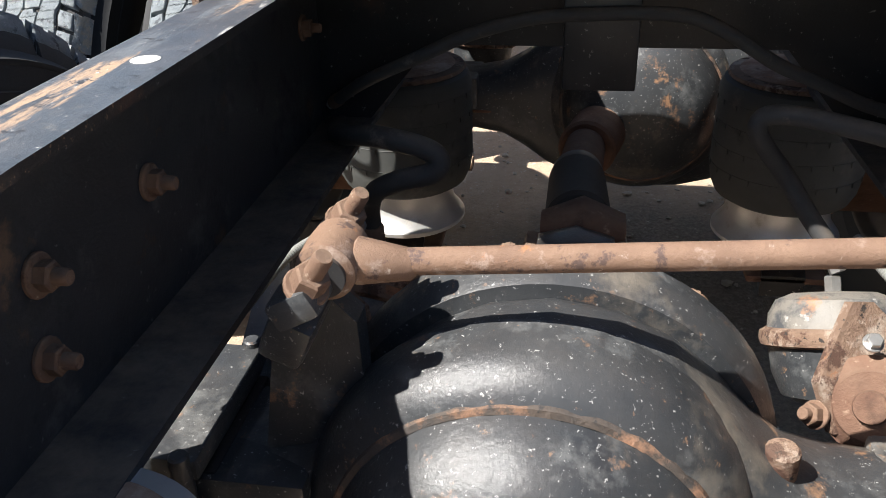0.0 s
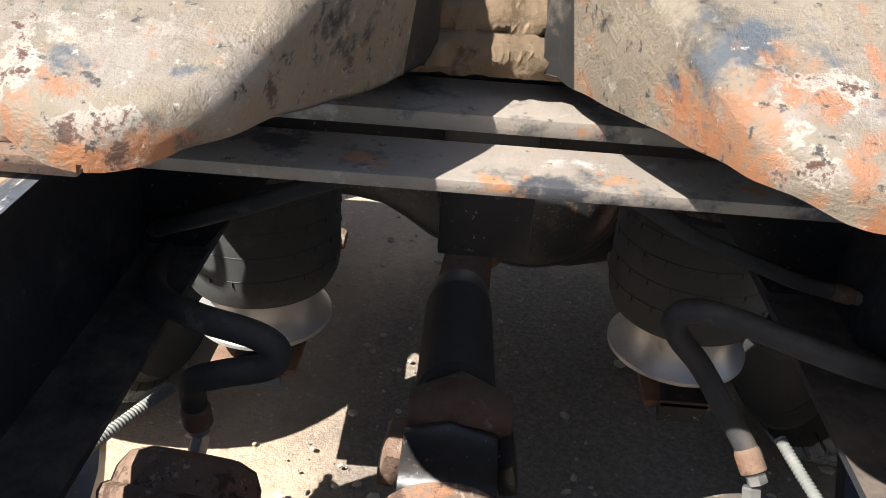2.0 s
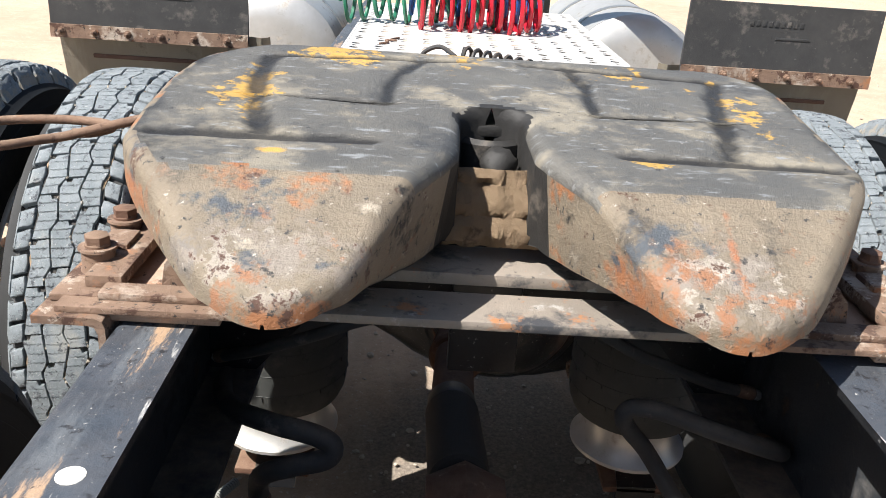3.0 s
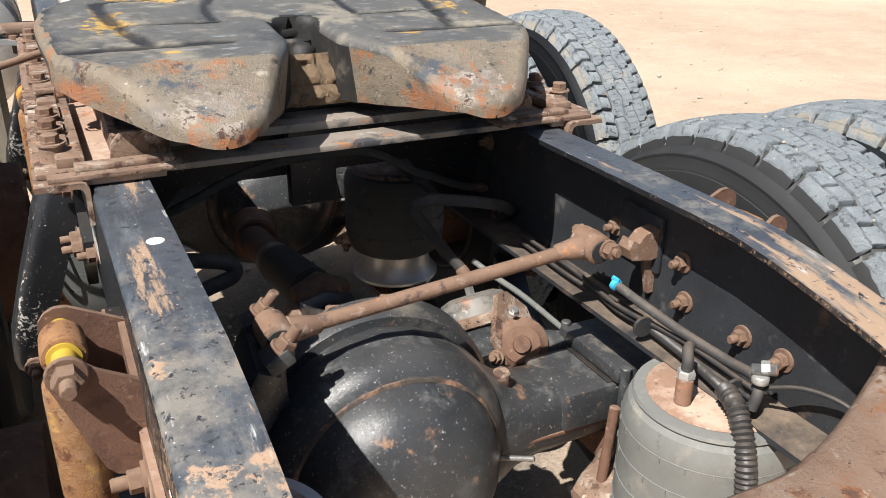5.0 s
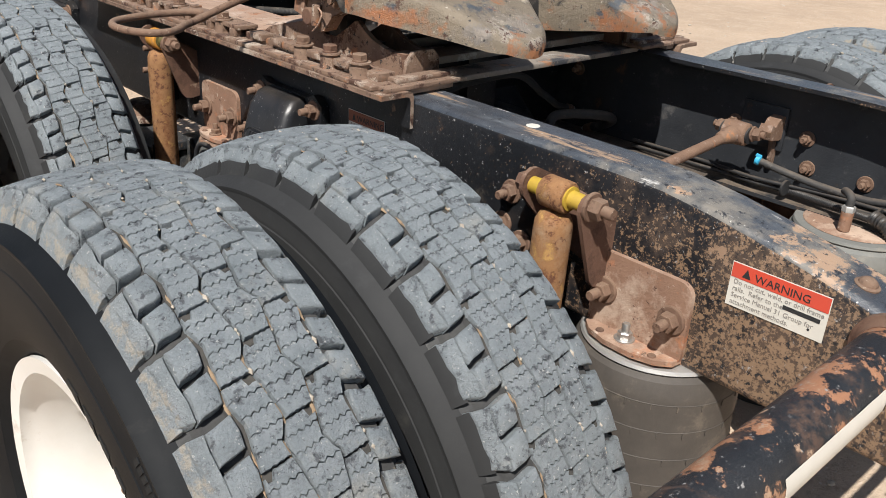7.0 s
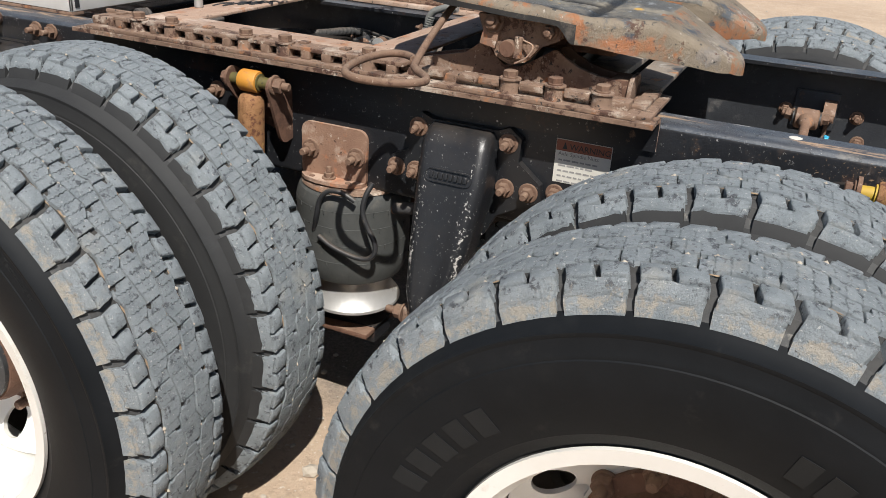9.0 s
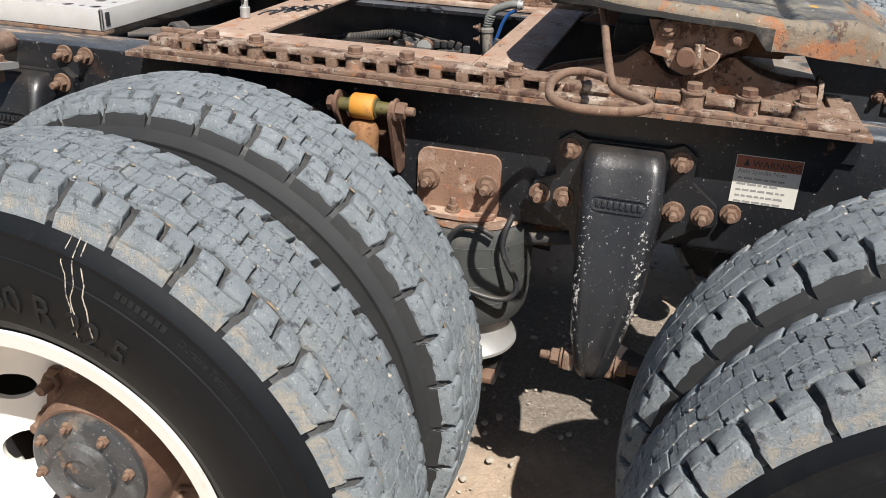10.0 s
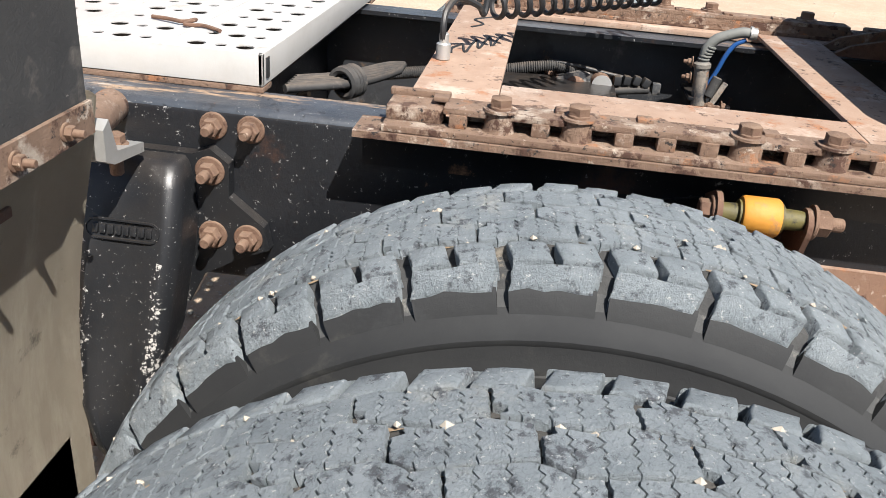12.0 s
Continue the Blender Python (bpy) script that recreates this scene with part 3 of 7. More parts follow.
def hexbolt(p, d, r, washer=1.5, head=0.9, stud=1.3):
    """A nut with a washer and the end of its stud; r: the nut's corner radius."""
    p, d = Vector(p), Vector(d).normalized()
    a = lathe(p, d, [(r * washer, 0), (r * washer, r * 0.22), (r * washer * 0.93, r * 0.3)], 18)
    b = lathe(p + d * r * 0.3, d, [(r, 0), (r, r * head * 0.88), (r * 0.86, r * head)], 6)
    if stud:
        c = lathe(p + d * r * (0.3 + head), d, [(r * 0.55, -0.001), (r * 0.55, r * stud * 0.85), (r * 0.45, r * stud)], 12)
        return merge(a, b, c)
    return merge(a, b)


def text_mesh(words, size, m, thick=0.0004, align="LEFT"):
    """Lettering as a mesh in the matrix's xy plane."""
    cu = bpy.data.curves.new("words", "FONT")
    cu.body, cu.size, cu.extrude, cu.align_x, cu.resolution_u = words, size, thick, align, 2
    ob = new("words", cu)
    me = bpy.data.meshes.new_from_object(ob.evaluated_get(bpy.context.evaluated_depsgraph_get()))
    bm = bmesh.new()
    bm.from_mesh(me)
    bpy.data.objects.remove(ob)
    bpy.data.curves.remove(cu)
    bpy.data.meshes.remove(me)
    if m is not None:
        bmesh.ops.transform(bm, matrix=m, verts=bm.verts)
    return bm


CX, WEB, TOP, BOT = 0.0, 0.43, 1.0, 0.735
REAR, FRONT, HUB = -0.865, 0.45, 0.527
HUBS = {REAR: 0.503, FRONT: 0.519}
SLOPE = (HUBS[FRONT] - HUBS[REAR]) / (FRONT - REAR)


def floor_z(y):
    """The yard falls slightly towards the truck's tail."""
    return 0.042 + SLOPE * (y - REAR)


def X(s, d):
    """The place d metres from the truck's middle on side s (-1: driver's side)."""
    return s * d


# ---- ground ----
def ground_sheet():
    bm = bmesh.new()
    inner, n = 7.0, 90
    grid = {}
    for i in range(n + 1):
        for j in range(n + 1):
            x, y = -inner + 2 * inner * i / n, -inner + 2 * inner * j / n
            fade = min(1.0, 2.0 * (1 - max(abs(x), abs(y)) / inner))
            z = floor_z(y) + fade * (0.012 * noise.noise(Vector((x * 1.7, y * 1.7, 0))) + 0.006 * noise.noise(Vector((x * 7, y * 7, 3))) - 0.008)
            grid[i, j] = bm.verts.new((x, y, z))
    for i in range(n):
        for j in range(n):
            bm.faces.new((grid[i, j], grid[i + 1, j], grid[i + 1, j + 1], grid[i, j + 1]))
    rim = [grid[i, 0] for i in range(n)] + [grid[n, j] for j in range(n)] + [grid[n - i, n] for i in range(n)] + [grid[0, n - j] for j in range(n)]
    far = []
    for v in rim:
        k = 900.0 / max(abs(v.co.x), abs(v.co.y))
        far.append(bm.verts.new((v.co.x * k, v.co.y * k, floor_z(v.co.y * k))))
    for i in range(len(rim)):
        j = (i + 1) % len(rim)
        bm.faces.new((rim[i], far[i], far[j], rim[j]))
    return bm


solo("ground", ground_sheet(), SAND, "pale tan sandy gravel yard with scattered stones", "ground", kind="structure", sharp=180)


def pebble_field():
    """Loose stones lying on the yard, thickest under and beside the truck."""
    rnd = random.Random(5)
    verts, faces = [], []
    ball = bmesh.new()
    bmesh.ops.create_icosphere(ball, subdivisions=1, radius=1.0)
    bv, bf = [v.co.copy() for v in ball.verts], [[v.index for v in f.verts] for f in ball.faces]
    ball.free()
    for k in range(5200):
        if k < 1500:
            x, y = rnd.uniform(-1.3, 1.0), rnd.uniform(-1.5, 1.6)
        else:
            x, y = rnd.uniform(-3, 9), rnd.uniform(-3, 9)
        r = (0.0025 if k < 1500 else 0.004) + 0.011 * rnd.random() ** 4 + (0.014 if rnd.random() < 0.012 else 0)
        a, sq = rnd.uniform(0, 6.28), (rnd.uniform(0.8, 1.3), rnd.uniform(0.7, 1.1), rnd.uniform(0.45, 0.75))
        base = len(verts)
        for p in bv:
            j = 1 + rnd.uniform(-0.18, 0.18)
            px, py = p.x * sq[0] * r * j, p.y * sq[1] * r * j
            verts.append((x + px * math.cos(a) - py * math.sin(a), y + px * math.sin(a) + py * math.cos(a), floor_z(y) - 0.004 + r * 0.4 + p.z * sq[2] * r * j))
        faces += [[base + i for i in f] for f in bf]
    me = bpy.data.meshes.new("gravel")
    me.from_pydata(verts, [], faces)
    me.materials.append(STONE)
    return tagged(new("gravel", me), "loose pale pebbles scattered over the sandy yard", "gravel", kind="stuff")


pebble_field()

# ---- frame rails ----
def rail_top(y):
    """The upper edge drops towards the rail's rear end."""
    u = max(0.0, (-1.15 - y) / 0.435)
    return TOP - 0.088 * u ** 1.5


def rail_channel(s, y0, y1):
    bm = bmesh.new()
    t, flange, r = 0.009, 0.0875, 0.014
    ys = [y0 + (y1 - y0) * k / 60 for k in range(61)] if y0 < -1 else [y0, y1]
    rings = []
    for y in ys:
        top = rail_top(y)
        sec = [(WEB - flange, top - t), (WEB - flange, top)]
        sec += [(WEB - r + r * math.sin(a), top - r + r * math.cos(a)) for a in (0, 0.4, 0.8, 1.2, math.pi / 2)]
        sec += [(WEB - r + r * math.sin(a), BOT + r + r * math.cos(a)) for a in (math.pi / 2, 1.95, 2.35, 2.75, math.pi)]
        sec += [(WEB - flange, BOT), (WEB - flange, BOT + t), (WEB - t, BOT + t), (WEB - t, top - t)]
        rings.append([bm.verts.new((X(s, d), y, z)) for d, z in sec])
    k = len(rings[0])
    for y, a, b in zip(ys, rings, rings[1:]):
        for i in range(k):
            f = bm.faces.new((a[i], a[(i + 1) % k], b[(i + 1) % k], b[i]))
            f.material_index = 1 if 1 <= i <= 4 else (2 if i >= 11 else 0)
    bm.faces.new(rings[0])
    bm.faces.new(rings[-1][::-1])
    return bm


def web_bolt(parent, s, y, z, r=0.013, out=0.0, d=WEB):
    return part("bolt", hexbolt((X(s, d + out), y, z), (s, 0, 0), r, 1.45, 1.0, 1.2), RUST_BOLT, parent)


rails = {}
for s in (-1, 1):
    rail = thing("frame_rail", (X(s, WEB), -1.585, BOT), "black painted steel channel rail scuffed to rust along its top flange", "chassis rail", "frame rails")
    rails[s] = rail
    part("channel", rail_channel(s, -1.585, 3.2), [RAIL, RAIL_TOP, RAIL_INSIDE], rail, "black paint worn to rust and grey streaks", 50)
    for y, z in ((0.955, 0.972), (0.902, 0.972), (-0.467, 0.82)):
        web_bolt(rail, s, y, z, 0.0135)
    for y in (0.02, -0.03, -0.075, -0.33, -0.4):
        part("rivet", lathe((X(s, WEB), y, 0.955), (s, 0, 0), [(0.007, 0), (0.007, 0.002), (0.004, 0.004), (0, 0.004)], 10), RUST_BROWN, rail)
    for y in (-1.47, -1.55):
        z = rail_top(y)
        part("button_bolt", lathe((X(s, 0.3895), y, z - 0.001), (0, -0.2, 1), [(0.0165, 0), (0.0165, 0.002), (0.0125, 0.0035), (0.0115, 0.007), (0.007, 0.0105), (0, 0.0115)], 18), RUST_BOLT, rail)
part("paint_mark", lathe((-0.372, -0.892, TOP - 0.0015), (0, 0, 1), [(0.013, 0), (0.012, 0.002), (0, 0.002)], 14), LABEL_WHITE, rails[-1], "round white paint mark")

# ---- rear crossmember ----
def rear_crossmember():
    t = thing("rear_crossmember", (CX, -1.6, 0.64), "rust covered pressed steel rear crossmember with slotted rear face", "crossmember")
    x0, x1 = X(-1, 0.405), X(1, 0.405)
    # top sheet: dips in the middle and rises to the rails at both ends
    bm = bmesh.new()
    n = 40
    rows = []
    for i in range(n + 1):
        x = x0 + (x1 - x0) * i / n
        e = abs(2 * i / n - 1)
        rise = 0.04 * max(0.0, (e - 0.5) / 0.5) ** 1.6
        front = -1.5 + 0.1 * max(0.0, (e - 0.3) / 0.7) ** 1.3 + 0.002 * noise.noise(Vector((x * 30, 0, 0)))
        prof = [(front, 0.868 + rise), (front, 0.889 + rise), (front - 0.012, 0.9 + rise), (-1.572, 0.895 + rise * 0.6), (-1.59, 0.884 + rise * 0.5), (-1.598, 0.862)]
        rows.append([bm.verts.new((x, y, z)) for y, z in prof])
    for a, b in zip(rows, rows[1:]):
        for i in range(len(a) - 1):
            bm.faces.new((a[i], a[i + 1], b[i + 1], b[i]))
    bmesh.ops.solidify(bm, geom=bm.faces, thickness=0.007)
    part("top_sheet", bm, RUST_TOP, t, "smooth orange brown rust", 50)
    # rear face with a long slot
    face = bmesh.new()
    outer, inner = rounded(0.842, 0.236, 0.01, 6, CX, 0.784), rounded(0.46, 0.075, 0.037, 6, CX, 0.755)
    for y in (-1.596, -1.603):
        a = [face.verts.new((x, y, z)) for x, z in outer]
        b = [face.verts.new((x, y, z)) for x, z in inner]
        for i in range(len(a)):
            j = (i + 1) % len(a)
            face.faces.new((a[i], a[j], b[j], b[i]))
        if y == -1.596:
            a0, b0 = a, b
    for u, v in ((a0, a), (b0, b)):
        for i in range(len(u)):
            j = (i + 1) % len(u)
            face.faces.new((u[i], u[j], v[j], v[i]))
    part("rear_face", face, RUST_RED, t)
    part("cable_strip", box((CX - 0.05, -1.585, 0.745), (0.5, 0.012, 0.02), 0.003), ALU, t, "dirty pale strip behind the slot")
    part("cable_tie", box((CX - 0.08, -1.592, 0.745), (0.012, 0.03, 0.034), 0.003), PLASTIC, t)
    lamp = thing("tail_lamp", (-0.18, -1.64, 0.6), "black rectangular tail lamp with a red lens", "lamp")
    part("housing", box((-0.18, -1.63, 0.625), (0.2, 0.05, 0.07), 0.008), PLASTIC, lamp)
    part("lens", box((-0.18, -1.661, 0.625), (0.17, 0.016, 0.052), 0.006), TAIL, lamp)
    part("bracket", box((-0.18, -1.612, 0.66), (0.05, 0.02, 0.05), 0.003), RUST_BROWN, lamp)


rear_crossmember()

# ---- mudguard hanger tubes ----
for s in (-1, 1):
    tube = thing("mud_flap_hanger", (X(s, WEB), -1.53, 0.83), "round steel mud flap hanger tube, black paint flaking to orange rust", "mud flap hanger", "mud flap hangers")
    part("tube", rod((X(s, WEB - 0.002), -1.53, 0.892), (X(s, 1.1675), -1.53, 0.88), 0.0375, 28, 0.003), RAIL_RUST, tube)
    part("flange", lathe((X(s, WEB), -1.53, 0.892), (s, 0, 0), [(0.047, 0), (0.05, 0.004), (0.049, 0.01), (0.043, 0.013), (0.0385, 0.02)], 28), RUST_BROWN, tube, "rusty mounting collar")
    tape = lathe((X(s, 0.5475), -1.53, 0.8905), (s, 0, -0.016), [(0.0381, 0), (0.0381, 0.22)], 28, False)
    bmesh.ops.delete(tape, geom=[f for f in tape.faces if f.calc_center_median().y > -1.541 or f.calc_center_median().z < 0.86 or f.calc_center_median().z > 0.908], context="FACES")
    bmesh.ops.solidify(tape, geom=tape.faces, thickness=-0.0008)
    part("reflective_tape", tape, LABEL_WHITE, tube, "plain white reflective tape")

# ---- inner crossmembers and gussets ----
# The wide one at y 0.5 is an added pan that blocks sun from below.
for name, y, z0, z1, w in (("crossmember", -0.3, 0.76, 0.985, 0.1), ("crossmember", 0.5, 0.78, 0.89, 0.3), ("crossmember", 1.0, 0.75, 0.98, 0.1)):
    cm = thing(name, (CX, y, z0), "black pressed steel crossmember between the rails, the middle one added to block sun", "crossmember", "inner crossmembers")
    half = WEB - 0.009
    outline = [(X(-1, half), z1), (X(-1, half), z0 - 0.03), (X(-1, half - 0.06), z0 - 0.03), (X(-1, half - 0.17), z0 + 0.1), (X(1, half - 0.17), z0 + 0.1), (X(1, half - 0.06), z0 - 0.03), (X(1, half), z0 - 0.03), (X(1, half), z1)]
    part("web", plate(outline, 0.009, xz(y + 0.02)), PAINT, cm)
    part("top_flange", box((CX, y, z1 - 0.005), (2 * half - 0.06, w, 0.009)), PAINT, cm)

# ---- wheels ----
R_TYRE, TREAD_HALF, NARROW = 0.505, 0.0945, 0.93


def grow(r):
    """Radii outside the rim are drawn for a lower tyre; this one has a taller sidewall."""
    return r if r < 0.292 else 0.292 + (r - 0.292) * 1.117


def tread_mesh(skin, wall, seed=3):
    """Three siped rows between wavy grooves, a row of paired blocks and a shoulder row on each side, with stones and dirt caught in the grooves."""
    rnd = random.Random(seed)
    verts, faces, mats = [], [], []
    pitches = 37
    w = 2 * math.pi / pitches
    top = R_TYRE

    def crown(x):
        return -0.006 * (min(abs(x), TREAD_HALF) / TREAD_HALF) ** 2.4 - 0.019 * max(0.0, abs(x) - TREAD_HALF) / 0.0145

    def prism(outline, deep, lift, soft):
        """A block from its outline of (x, angle) points, rounded off towards its top."""
        cx, ca = sum(p[0] for p in outline) / len(outline), sum(p[1] for p in outline) / len(outline)
        base, k = len(verts), len(outline)
        jog = [(rnd.uniform(-1, 1) * soft * 0.22, rnd.uniform(-1, 1) * 0.0004) for _ in outline]
        for inset, r in ((-0.0005, top - deep), (0.0, top - 0.0024), (soft * 0.3, top - 0.0009), (soft, top)):
            for (x, a), (jx, jr) in zip(outline, jog):
                dx, da = cx - x, (ca - a) * R_TYRE
                q = (inset + jx) / max(math.hypot(dx, da), 1e-5)
                xx, aa = x + dx * q, a + da * q / R_TYRE
                rr = r + crown(xx) + lift + jr
                verts.append((xx, rr * math.sin(aa), rr * math.cos(aa)))
        for lay in range(3):
            for i in range(k):
                faces.append([base + lay * k + i, base + lay * k + (i + 1) % k, base + (lay + 1) * k + (i + 1) % k, base + (lay + 1) * k + i])
        faces.append([base + 3 * k + i for i in range(k)])

    def saw(a, period, phase, turn=0.76):
        u = (a / period + phase) % 1.0
        return 2 * u / turn - 1 if u < turn else 1 - 2 * (u - turn) / (1 - turn)

    waves = [(-0.0615, 0.0042, 0.1, 1), (-0.0212, 0.0064, 0.45, -1), (0.0212, 0.0064, 0.8, 1), (0.0615, 0.0042, 0.3, -1)]

    def wave(i, a):
        x, amp, ph, sg = waves[i]
        return x + sg * amp * saw(a, w, ph)

    def across(xl, xr, a, slope, zig, n):
        """Points along a lateral edge from xl to xr, a zigzag where it is a sipe."""
        pts = []
        for i in range(n + 1):
            d = 0 if i in (0, n) else (zig if i % 2 else -zig)
            pts.append((xl + (xr - xl) * i / n, a + (slope * (i / n - 0.5) + d + rnd.uniform(-0.0003, 0.0003)) / R_TYRE))
        return pts

    # siped middle rows
    for c, phase in ((0, 0.12), (1, 0.55), (2, 0.9)):
        cuts_n = 5
        for k in range(pitches):
            a0 = (k + phase) * w
            lift = rnd.uniform(-0.0012, 0.0003)
            marks = [a0 + w * q / cuts_n for q in range(cuts_n + 1)]
            pit = 1 if (k + c) % 2 else 0
            for q in range(cuts_n):
                lo = marks[q] + (0.00032 if q else 0.0012) / R_TYRE
                hi = marks[q + 1] - (0.00032 if q < cuts_n - 1 else 0.0012) / R_TYRE
                left = lambda a: wave(c, a) + 0.0017
                right = lambda a: wave(c + 1, a) - 0.0017
                front = across(left(lo), right(lo), lo, 0.004, 0.0017 if q else 0.0006, 8)
                back = across(left(hi), right(hi), hi, 0.004, 0.0016 if q < cuts_n - 1 else 0.0006, 8)
                if q == cuts_n - 1:
                    # the notch at the end of each block
                    span = range(6, 9) if pit else range(0, 3)
                    back = [(x, a - (0.0085 / R_TYRE if i in span else 0)) for i, (x, a) in enumerate(back)]
                pts = front + [(right(lo + (hi - lo) * u), lo + (hi - lo) * u) for u in (0.3, 0.65)]
                pts += back[::-1] + [(left(lo + (hi - lo) * u), lo + (hi - lo) * u) for u in (0.65, 0.3)]
                prism(pts, 0.013, lift + rnd.uniform(-0.0003, 0.0003), 0.0008)
    # paired blocks and shoulder bars
    for sg in (-1, 1):
        ph = 0.58 if sg > 0 else 0.84
        for k in range(pitches):
            for half in (0, 1):
                a0 = (k + ph + 0.5 * half) * w
                lo, hi = a0 + (0.006 if half == 0 else 0.0038) / R_TYRE, a0 + w / 2 - (0.0038 if half == 0 else 0.006) / R_TYRE
                xi, xo = sg * (0.0655 + rnd.uniform(0, 0.001)), sg * (0.0945 + rnd.uniform(-0.001, 0.001))
                mid = (lo + hi) / 2
                tip = sg * 0.0635
                pts = across(xo, xi, lo, 0.007, 0.0004, 3) + [(tip, mid + 0.004 / R_TYRE)]
                pts += across(xi, xo, hi, -0.007, 0.0004, 3) + [(xo + sg * rnd.uniform(-0.001, 0.001), mid)]
                prism(pts, 0.0165, rnd.uniform(-0.0014, 0.0004), 0.0024)
            a0 = (k + ph) * w
            lo, hi = a0 + 0.0072 / R_TYRE, a0 + w - 0.0072 / R_TYRE
            xi, xo = sg * (0.0962 + rnd.uniform(-0.0005, 0.0005)), sg * 0.109
            worn = [rnd.uniform(0, 0.003) if rnd.random() < 0.6 else 0.0 for _ in range(4)]
            pts = across(xo, xi, lo, 0.005 * sg, 0.0005, 3) + [(xi + sg * 0.0009 * math.sin(7 * u + k), lo + (hi - lo) * u) for u in (0.25, 0.5, 0.75)]
            pts += across(xi, xo, hi, -0.004 * sg, 0.0005, 3) + [(xo - sg * q, hi + (lo - hi) * u) for q, u in zip(worn, (0.2, 0.4, 0.6, 0.8))]
            prism(pts, 0.0165, rnd.uniform(-0.0018, 0.0002), 0.0030)
    mats = [0] * len(faces)
    # shoulder buttresses that run down on to the sidewall
    for sg in (-1, 1):
        ph = 0.58 if sg > 0 else 0.84
        for k in range(pitches):
            a0 = (k + ph) * w
            vs = len(verts)
            for a in (a0 + 0.0105, a0 + w * 0.5, a0 + w - 0.0105):
                for x, r in ((0.106, 0.4795), (0.1105, 0.475), (0.1185, 0.4565), (0.1, 0.4565)):
                    verts.append((sg * x, r * math.sin(a), r * math.cos(a)))
            for q in range(2):
                for i in range(4):
                    j = (i + 1) % 4
                    faces.append([vs + q * 4 + i, vs + q * 4 + j, vs + q * 4 + 4 + j, vs + q * 4 + 4 + i])
            faces.append([vs, vs + 1, vs + 2, vs + 3])
            faces.append([vs + 11, vs + 10, vs + 9, vs + 8])
            mats += [1] * 10
            # the flared web at the foot of each gap
            vs = len(verts)
            for x, r, half in ((0.0985, 0.474, 0.0065), (0.104, 0.469, 0.009), (0.111, 0.463, 0.012), (0.1205, 0.4555, 0.017), (0.1, 0.452, 0.017)):
                for a in (a0 - half / R_TYRE, a0 + half / R_TYRE):
                    verts.append((sg * x, r * math.sin(a), r * math.cos(a)))
            for q in range(4):
                faces.append([vs + 2 * q, vs + 2 * q + 1, vs + 2 * q + 3, vs + 2 * q + 2])
            for e in (0, 1):
                faces.append([vs + e + 2 * q for q in range(5)])
            mats += [4] * 6
    # small stones caught in the grooves
    oct_v = [(1, 0, 0), (0, 1, 0), (-1, 0, 0), (0, -1, 0), (0, 0, 1), (0, 0, -1)]
    oct_f = [(0, 1, 4), (1, 2, 4), (2, 3, 4), (3, 0, 4), (1, 0, 5), (2, 1, 5), (3, 2, 5), (0, 3, 5)]
    for k in range(420):
        a, which = rnd.uniform(0, 6.283), rnd.randrange(4)
        x = wave(which, a) + rnd.uniform(-0.0008, 0.0008)
        pebble = k < 150
        r, q = top - (0.0018 if pebble else 0.0052) + crown(x), rnd.uniform(0.0015, 0.0045) if pebble else rnd.uniform(0.002, 0.0032)
        vs = len(verts)
        for ox, oa, orr in oct_v:
            aa, rr = a + oa * q * rnd.uniform(0.7, 1.3) * (1 if pebble else 4) / R_TYRE, r + orr * q * (0.8 if pebble else 0.35)
            verts.append((x + ox * q * rnd.uniform(0.7, 1.1), rr * math.sin(aa), rr * math.cos(aa)))
        faces += [[vs + i for i in f] for f in oct_f]
        mats += [2 if pebble else 3] * 8
    me = bpy.data.meshes.new("tread")
    tall = [grow(math.hypot(y, z)) / math.hypot(y, z) for _, y, z in verts]
    me.from_pydata([(x * NARROW, y * q, z * q) for (x, y, z), q in zip(verts, tall)], [], faces)
    for m in (skin, wall, STONE, DIRT, NOTCH):
        me.materials.append(m)
    me.polygons.foreach_set("material_index", mats)
    bm = bmesh.new()
    bm.from_mesh(me)
    bmesh.ops.recalc_face_normals(bm, faces=bm.faces)
    bm.to_mesh(me)
    bm.free()
    me.polygons.foreach_set("use_smooth", [True] * len(me.polygons))
    me.set_sharp_from_angle(angle=radians(42))
    return me


SIDE = [(0.100, 0.292), (0.104, 0.300), (0.113, 0.306), (0.124, 0.322), (0.126, 0.3235), (0.138, 0.35), (0.1455, 0.38), (0.1475, 0.40), (0.1465, 0.42), (0.145, 0.4215), (0.145, 0.4255),
        (0.144, 0.428), (0.1415, 0.445), (0.1425, 0.4475), (0.1425, 0.4505), (0.139, 0.453), (0.134, 0.466), (0.129, 0.472), (0.122, 0.4745)]
SIDE = [(x, grow(r)) for x, r in [(x * 0.93, r) for x, r in SIDE[:15]] + [(0.123, 0.4525), (0.113, 0.458), (0.105, 0.4625), (0.099, 0.4655)]]


def side_x(r):
    """How far out the sidewall stands at radius r."""
    for (x0, r0), (x1, r1) in zip(SIDE, SIDE[1:]):
        if r0 <= r <= r1:
            return x0 + (x1 - x0) * (r - r0) / max(r1 - r0, 1e-6)
    return SIDE[-1][0]


